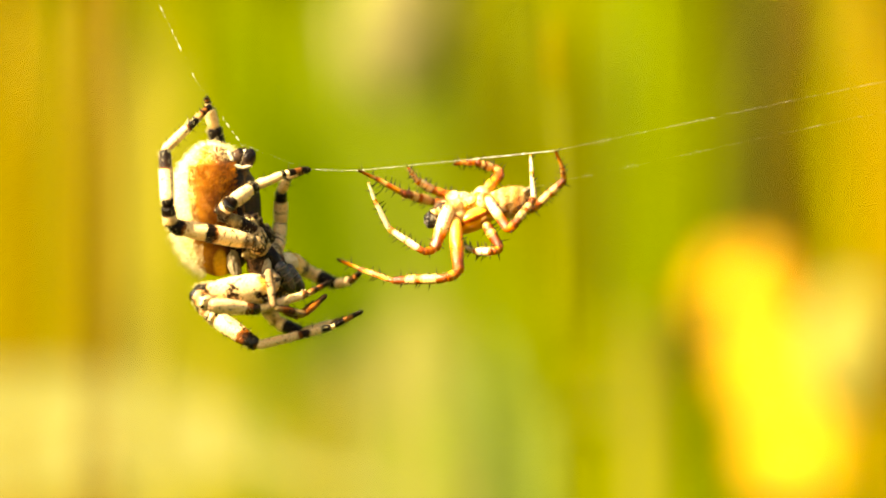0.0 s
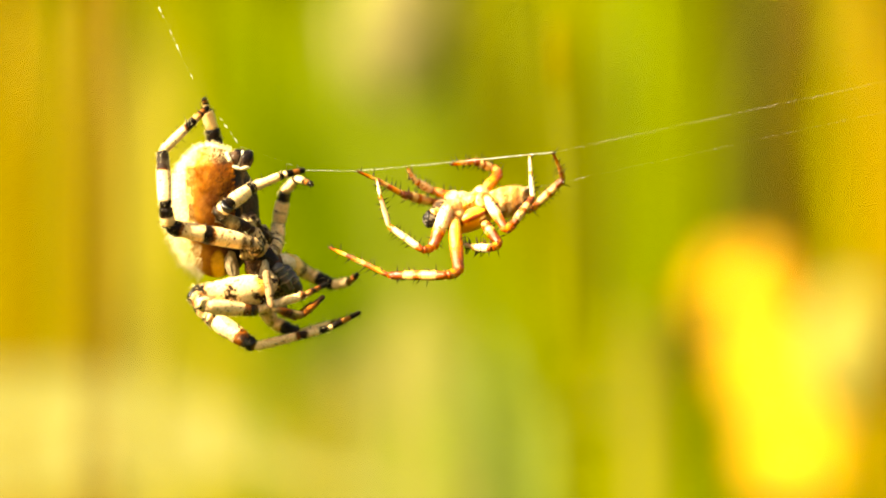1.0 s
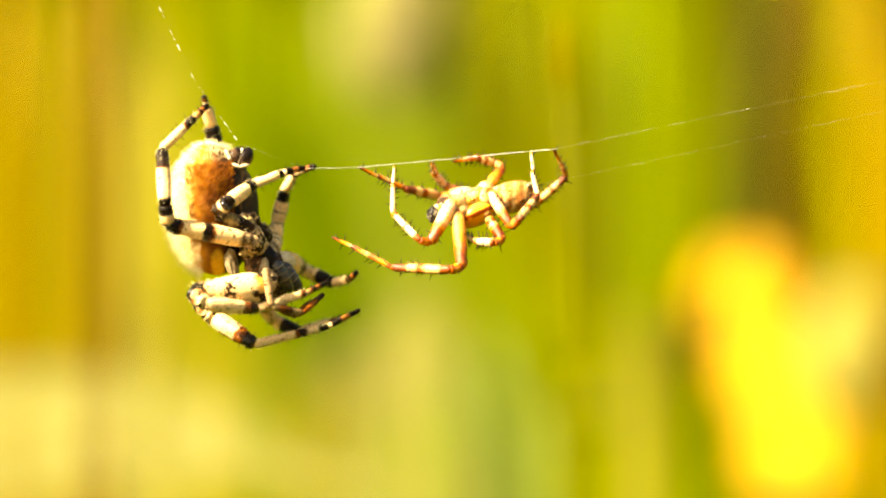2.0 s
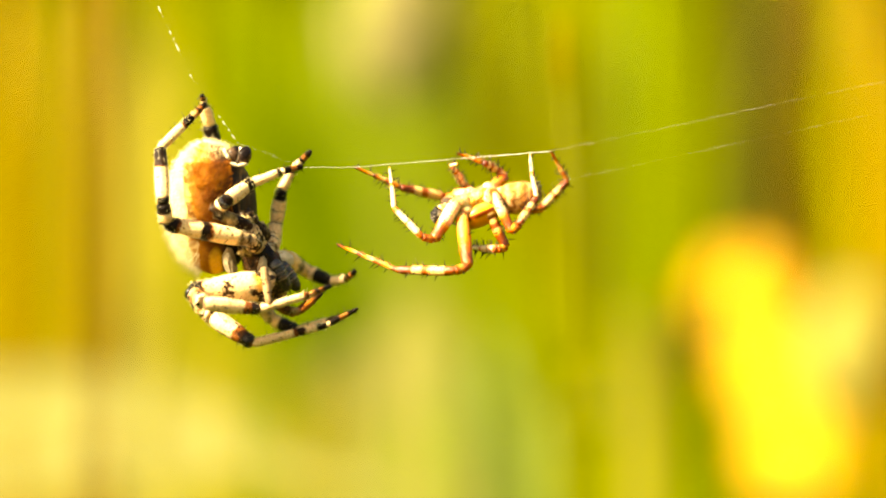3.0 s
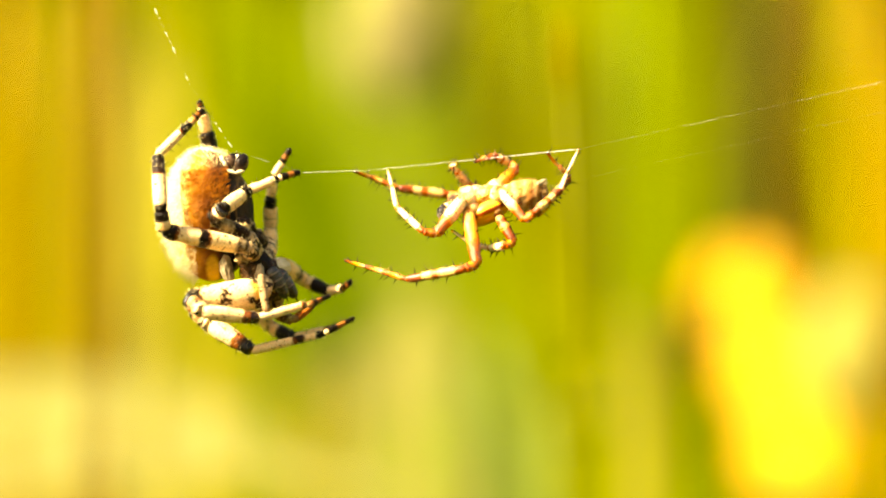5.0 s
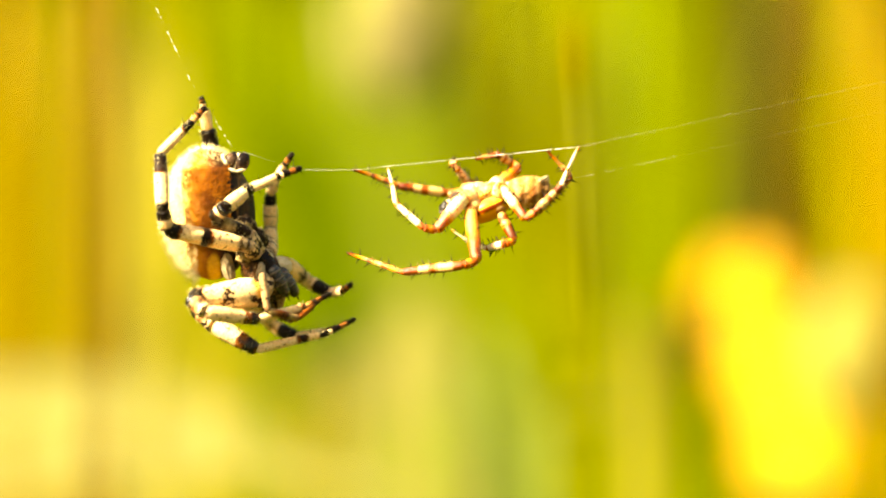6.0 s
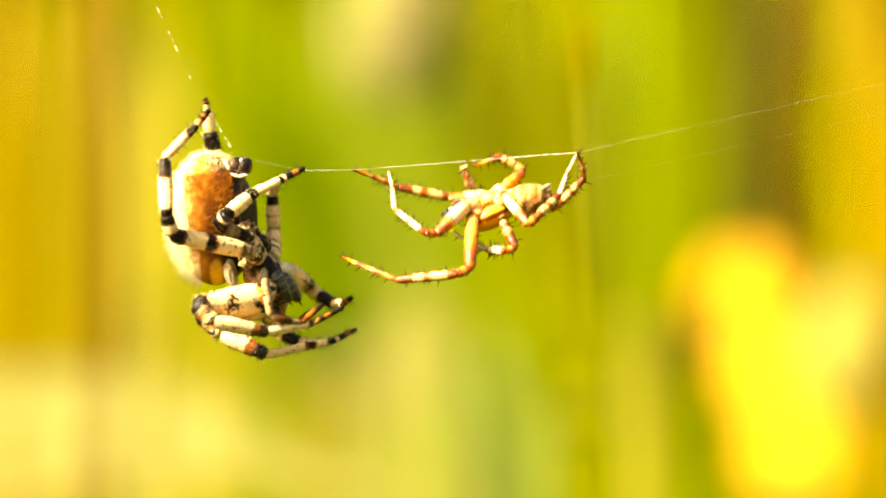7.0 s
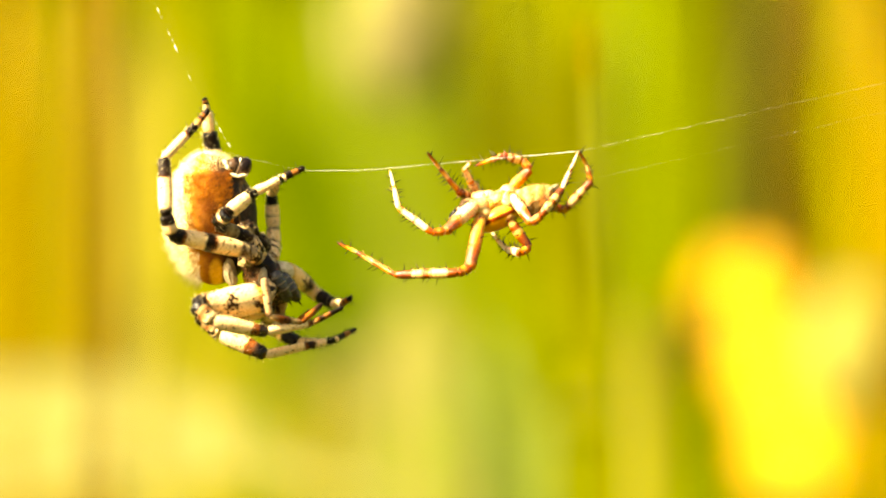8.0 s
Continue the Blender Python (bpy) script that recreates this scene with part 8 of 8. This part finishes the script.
    pull('held_strand', 1.2, (11.81, 10.81), (-9.06, 8.82))
    pull('side_strand', 1.2, (11.81, 10.81), (51.74, 18.93))
    pull('low_strand', 1.2, (8.65, 6.71), (51.74, 15.73))
    pull('top_strand', 1.5, (-50.89, 68.98), (-26.38, 18.67))
    pull('neck_strand', 1.5, (-26.38, 18.67), (-21.35, 11.73))
    pull('belly_strand', 1.5, (-21.35, 11.73), (-14.33, 8.96))
    pull('walk_strand', 1.5, (-14.33, 8.96), (-8.86, 9.04))
    pull('lead_strand', 1.5, (-8.86, 9.04), (12, 11.03))
    pull('held_strand', 1.5, (12, 11.03), (-8.86, 9.04))
    pull('side_strand', 1.5, (12, 11.03), (51.74, 18.96))
    pull('low_strand', 1.5, (8.8, 6.93), (51.74, 15.77))
    pull('top_strand', 1.7, (-50.89, 68.98), (-26.66, 18.2))
    pull('neck_strand', 1.7, (-26.66, 18.2), (-21.71, 11.22))
    pull('belly_strand', 1.7, (-21.71, 11.22), (-14.58, 8.55))
    pull('walk_strand', 1.7, (-14.58, 8.55), (-8.97, 8.66))
    pull('lead_strand', 1.7, (-8.97, 8.66), (11.91, 10.63))
    pull('held_strand', 1.7, (11.91, 10.63), (-8.97, 8.66))
    pull('side_strand', 1.7, (11.91, 10.63), (51.74, 18.9))
    pull('low_strand', 1.7, (8.74, 6.53), (51.74, 15.71))
    pull('top_strand', 2.8, (-50.89, 68.98), (-26.74, 18.5))
    pull('neck_strand', 2.8, (-26.74, 18.5), (-21.8, 11.55))
    pull('belly_strand', 2.8, (-21.8, 11.55), (-14.64, 8.82))
    pull('walk_strand', 2.8, (-14.64, 8.82), (-9.29, 8.92))
    pull('lead_strand', 2.8, (-9.29, 8.92), (11.7, 10.79))
    pull('held_strand', 2.8, (11.7, 10.79), (-9.29, 8.92))
    pull('side_strand', 2.8, (11.7, 10.79), (51.74, 18.93))
    pull('low_strand', 2.8, (8.56, 6.69), (51.74, 15.73))
    pull('top_strand', 3, (-50.89, 68.98), (-26.86, 18.37))
    pull('neck_strand', 3, (-26.86, 18.37), (-21.95, 11.4))
    pull('belly_strand', 3, (-21.95, 11.4), (-14.75, 8.7))
    pull('walk_strand', 3, (-14.75, 8.7), (-9.47, 8.74))
    pull('lead_strand', 3, (-9.47, 8.74), (11.52, 10.43))
    pull('held_strand', 3, (11.52, 10.43), (-9.47, 8.74))
    pull('side_strand', 3, (11.52, 10.43), (51.74, 18.87))
    pull('low_strand', 3, (8.42, 6.33), (51.74, 15.68))
    pull('top_strand', 3.2, (-50.89, 68.98), (-26.88, 18.31))
    pull('neck_strand', 3.2, (-26.88, 18.31), (-21.98, 11.34))
    pull('belly_strand', 3.2, (-21.98, 11.34), (-14.77, 8.65))
    pull('walk_strand', 3.2, (-14.77, 8.65), (-9.47, 8.86))
    pull('lead_strand', 3.2, (-9.47, 8.86), (11.52, 10.61))
    pull('held_strand', 3.2, (11.52, 10.61), (-9.47, 8.86))
    pull('side_strand', 3.2, (11.52, 10.61), (51.74, 18.9))
    pull('low_strand', 3.2, (8.42, 6.51), (51.74, 15.71))
    pull('top_strand', 3.4, (-50.89, 68.98), (-26.93, 18.24))
    pull('neck_strand', 3.4, (-26.93, 18.24), (-22.04, 11.26))
    pull('belly_strand', 3.4, (-22.04, 11.26), (-14.81, 8.58))
    pull('walk_strand', 3.4, (-14.81, 8.58), (-9.65, 8.44))
    pull('lead_strand', 3.4, (-9.65, 8.44), (13.02, 10.79))
    pull('held_strand', 3.4, (13.02, 10.79), (-9.65, 8.44))
    pull('side_strand', 3.4, (13.02, 10.79), (51.74, 18.93))
    pull('low_strand', 3.4, (9.62, 6.69), (51.74, 15.73))
    pull('top_strand', 3.5, (-50.89, 68.98), (-26.95, 18.2))
    pull('neck_strand', 3.5, (-26.95, 18.2), (-22.07, 11.22))
    pull('belly_strand', 3.5, (-22.07, 11.22), (-14.83, 8.55))
    pull('walk_strand', 3.5, (-14.83, 8.55), (-9.59, 8.62))
    pull('lead_strand', 3.5, (-9.59, 8.62), (14.71, 11.03))
    pull('held_strand', 3.5, (14.71, 11.03), (-9.59, 8.62))
    pull('side_strand', 3.5, (14.71, 11.03), (51.74, 18.96))
    pull('low_strand', 3.5, (10.97, 6.93), (51.74, 15.77))
    pull('top_strand', 4, (-50.89, 68.98), (-27.05, 18.1))
    pull('neck_strand', 4, (-27.05, 18.1), (-22.19, 11.1))
    pull('belly_strand', 4, (-22.19, 11.1), (-14.92, 8.45))
    pull('walk_strand', 4, (-14.92, 8.45), (-9.65, 8.62))
    pull('lead_strand', 4, (-9.65, 8.62), (14.65, 10.91))
    pull('held_strand', 4, (14.65, 10.91), (-9.65, 8.62))
    pull('side_strand', 4, (14.65, 10.91), (51.74, 18.95))
    pull('low_strand', 4, (10.93, 6.81), (51.74, 15.75))
    pull('top_strand', 4.2, (-50.89, 68.98), (-27.07, 17.77))
    pull('neck_strand', 4.2, (-27.07, 17.77), (-22.22, 10.73))
    pull('belly_strand', 4.2, (-22.22, 10.73), (-14.94, 8.16))
    pull('walk_strand', 4.2, (-14.94, 8.16), (-9.41, 8.5))
    pull('lead_strand', 4.2, (-9.41, 8.5), (14.35, 11.52))
    pull('held_strand', 4.2, (14.35, 11.52), (-9.41, 8.5))
    pull('side_strand', 4.2, (14.35, 11.52), (51.74, 19.04))
    pull('low_strand', 4.2, (10.69, 7.42), (51.74, 15.84))
    pull('top_strand', 4.5, (-50.89, 68.98), (-26.93, 17.96))
    pull('neck_strand', 4.5, (-26.93, 17.96), (-22.04, 10.94))
    pull('belly_strand', 4.5, (-22.04, 10.94), (-14.81, 8.33))
    pull('walk_strand', 4.5, (-14.81, 8.33), (-9.53, 8.62))
    pull('lead_strand', 4.5, (-9.53, 8.62), (14.59, 11.1))
    pull('held_strand', 4.5, (14.59, 11.1), (-9.53, 8.62))
    pull('side_strand', 4.5, (14.59, 11.1), (51.74, 18.97))
    pull('low_strand', 4.5, (10.88, 6.99), (51.74, 15.78))
    pull('top_strand', 4.7, (-50.89, 68.98), (-27.15, 17.72))
    pull('neck_strand', 4.7, (-27.15, 17.72), (-22.31, 10.67))
    pull('belly_strand', 4.7, (-22.31, 10.67), (-15, 8.12))
    pull('walk_strand', 4.7, (-15, 8.12), (-9.56, 8.43))
    pull('lead_strand', 4.7, (-9.56, 8.43), (14.54, 10.88))
    pull('held_strand', 4.7, (14.54, 10.88), (-9.56, 8.43))
    pull('side_strand', 4.7, (14.54, 10.88), (51.74, 18.94))
    pull('low_strand', 4.7, (10.83, 6.78), (51.74, 15.74))
    pull('top_strand', 5.8, (-50.89, 68.98), (-26.93, 17.98))
    pull('neck_strand', 5.8, (-26.93, 17.98), (-22.28, 10.41))
    pull('belly_strand', 5.8, (-22.28, 10.41), (-14.81, 8.42))
    pull('walk_strand', 5.8, (-14.81, 8.42), (-9.29, 8.14))
    pull('lead_strand', 5.8, (-9.29, 8.14), (14.65, 10.43))
    pull('held_strand', 5.8, (14.65, 10.43), (-9.29, 8.14))
    pull('side_strand', 5.8, (14.65, 10.43), (51.74, 18.87))
    pull('low_strand', 5.8, (10.93, 6.33), (51.74, 15.68))
    pull('top_strand', 6, (-50.89, 68.98), (-27, 18.03))
    pull('neck_strand', 6, (-27, 18.03), (-22.37, 10.65))
    pull('belly_strand', 6, (-22.37, 10.65), (-14.88, 8.44))
    pull('walk_strand', 6, (-14.88, 8.44), (-9.59, 8.44))
    pull('lead_strand', 6, (-9.59, 8.44), (14.47, 10.91))
    pull('held_strand', 6, (14.47, 10.91), (-9.59, 8.44))
    pull('side_strand', 6, (14.47, 10.91), (51.74, 18.83))
    pull('low_strand', 6, (10.78, 6.81), (51.74, 15.75))
    pull('top_strand', 6.2, (-50.89, 68.98), (-27.05, 17.92))
    pull('neck_strand', 6.2, (-27.05, 17.92), (-22.43, 10.14))
    pull('belly_strand', 6.2, (-22.43, 10.14), (-14.92, 8.38))
    pull('walk_strand', 6.2, (-14.92, 8.38), (-9.42, 8.13))
    pull('lead_strand', 6.2, (-9.42, 8.13), (14.59, 10.34))
    pull('held_strand', 6.2, (14.59, 10.34), (-9.42, 8.13))
    pull('side_strand', 6.2, (14.59, 10.34), (51.74, 18.74))
    pull('low_strand', 6.2, (10.88, 6.24), (51.74, 15.66))
    pull('top_strand', 6.5, (-50.89, 68.98), (-26.79, 17.95))
    pull('neck_strand', 6.5, (-26.79, 17.95), (-22.1, 10.29))
    pull('belly_strand', 6.5, (-22.1, 10.29), (-14.69, 8.4))
    pull('walk_strand', 6.5, (-14.69, 8.4), (-9.47, 8.32))
    pull('lead_strand', 6.5, (-9.47, 8.32), (14.47, 10.13))
    pull('held_strand', 6.5, (14.47, 10.13), (-9.47, 8.32))
    pull('side_strand', 6.5, (14.47, 10.13), (51.74, 18.71))
    pull('low_strand', 6.5, (10.78, 6.03), (51.74, 15.63))
    pull('top_strand', 6.8, (-50.89, 68.98), (-27, 17.93))
    pull('neck_strand', 6.8, (-27, 17.93), (-22.37, 10.21))
    pull('belly_strand', 6.8, (-22.37, 10.21), (-14.88, 8.39))
    pull('walk_strand', 6.8, (-14.88, 8.39), (-9.8, 8.21))
    pull('lead_strand', 6.8, (-9.8, 8.21), (14.13, 10.06))
    pull('held_strand', 6.8, (14.13, 10.06), (-9.8, 8.21))
    pull('side_strand', 6.8, (14.13, 10.06), (51.74, 18.7))
    pull('low_strand', 6.8, (10.51, 5.96), (51.74, 15.62))
    pull('top_strand', 7, (-50.89, 68.98), (-26.79, 17.86))
    pull('neck_strand', 7, (-26.79, 17.86), (-22.1, 9.9))
    pull('belly_strand', 7, (-22.1, 9.9), (-14.69, 8.36))
    pull('walk_strand', 7, (-14.69, 8.36), (-9.59, 8.44))
    pull('lead_strand', 7, (-9.59, 8.44), (14.35, 10.31))
    pull('held_strand', 7, (14.35, 10.31), (-9.59, 8.44))
    pull('side_strand', 7, (14.35, 10.31), (51.74, 18.74))
    pull('low_strand', 7, (10.69, 6.21), (51.74, 15.66))
    pull('top_strand', 7.2, (-50.89, 68.98), (-26.74, 17.86))
    pull('neck_strand', 7.2, (-26.74, 17.86), (-22.04, 9.9))
    pull('belly_strand', 7.2, (-22.04, 9.9), (-14.64, 8.36))
    pull('walk_strand', 7.2, (-14.64, 8.36), (-9.8, 8.38))
    pull('lead_strand', 7.2, (-9.8, 8.38), (14.17, 10.58))
    pull('held_strand', 7.2, (14.17, 10.58), (-9.8, 8.38))
    pull('side_strand', 7.2, (14.17, 10.58), (51.74, 18.78))
    pull('low_strand', 7.2, (10.54, 6.48), (51.74, 15.7))
    pull('top_strand', 7.3, (-50.89, 68.98), (-26.71, 17.86))
    pull('neck_strand', 7.3, (-26.71, 17.86), (-22.01, 9.9))
    pull('belly_strand', 7.3, (-22.01, 9.9), (-14.62, 8.36))
    pull('walk_strand', 7.3, (-14.62, 8.36), (-9.84, 8.53))
    pull('lead_strand', 7.3, (-9.84, 8.53), (14.14, 10.9))
    pull('held_strand', 7.3, (14.14, 10.9), (-9.84, 8.53))
    pull('side_strand', 7.3, (14.14, 10.9), (51.74, 18.82))
    pull('low_strand', 7.3, (10.52, 6.8), (51.74, 15.75))
    pull('top_strand', 7.4, (-50.89, 68.98), (-26.66, 17.87))
    pull('neck_strand', 7.4, (-26.66, 17.87), (-21.95, 9.94))
    pull('belly_strand', 7.4, (-21.95, 9.94), (-14.58, 8.36))
    pull('walk_strand', 7.4, (-14.58, 8.36), (-9.89, 8.68))
    pull('lead_strand', 7.4, (-9.89, 8.68), (14.11, 11.22))
    pull('held_strand', 7.4, (14.11, 11.22), (-9.89, 8.68))
    pull('side_strand', 7.4, (14.11, 11.22), (51.74, 18.87))
    pull('low_strand', 7.4, (10.49, 7.12), (51.74, 15.8))
    pull('top_strand', 7.5, (-50.89, 68.98), (-26.62, 17.88))
    pull('neck_strand', 7.5, (-26.62, 17.88), (-21.89, 9.98))
    pull('belly_strand', 7.5, (-21.89, 9.98), (-14.54, 8.37))
    pull('walk_strand', 7.5, (-14.54, 8.37), (-9.77, 8.86))
    pull('lead_strand', 7.5, (-9.77, 8.86), (14.23, 11.4))
    pull('held_strand', 7.5, (14.23, 11.4), (-9.77, 8.86))
    pull('side_strand', 7.5, (14.23, 11.4), (51.74, 18.9))
    pull('low_strand', 7.5, (10.59, 7.3), (51.74, 15.82))
    pull('top_strand', 7.7, (-50.89, 68.98), (-26.76, 17.88))
    pull('neck_strand', 7.7, (-26.76, 17.88), (-22.07, 9.98))
    pull('belly_strand', 7.7, (-22.07, 9.98), (-14.66, 8.37))
    pull('walk_strand', 7.7, (-14.66, 8.37), (-8.68, 8.38))
    pull('lead_strand', 7.7, (-8.68, 8.38), (14.34, 10.99))
    pull('held_strand', 7.7, (14.34, 10.99), (-8.68, 8.38))
    pull('side_strand', 7.7, (14.34, 10.99), (51.74, 18.84))
    pull('low_strand', 7.7, (10.68, 6.89), (51.74, 15.76))
    pull('top_strand', 8, (-50.89, 68.98), (-26.83, 17.87))
    pull('neck_strand', 8, (-26.83, 17.87), (-22.16, 9.94))
    pull('belly_strand', 8, (-22.16, 9.94), (-14.73, 8.36))
    pull('walk_strand', 8, (-14.73, 8.36), (-8.68, 8.38))
    pull('lead_strand', 8, (-8.68, 8.38), (14.47, 10.43))
    pull('held_strand', 8, (14.47, 10.43), (-8.68, 8.38))
    pull('side_strand', 8, (14.47, 10.43), (51.74, 18.75))
    pull('low_strand', 8, (10.78, 6.33), (51.74, 15.68))
    for spider in (female, male):
        base = spider.matrix_basis.copy()
        walk(spider, [(t, Matrix.Translation(off * MM) @ base) for t, off in sorted(SWAY[spider.name].items())])
        key_legs(spider)
    key_silk()
    walk(WAVER, [(t, Matrix.Translation(WAVER.location) @ pose(0, 0, 0, 0, a, 0)) for t, a in ((0, 0), (0.5, 0.03), (1, 0.06), (1.5, 0.1), (3, 0.13), (4.5, 0.11), (6, 0.3), (6.5, 0.36), (7, 0.42), (8, 0.5))])


motions()
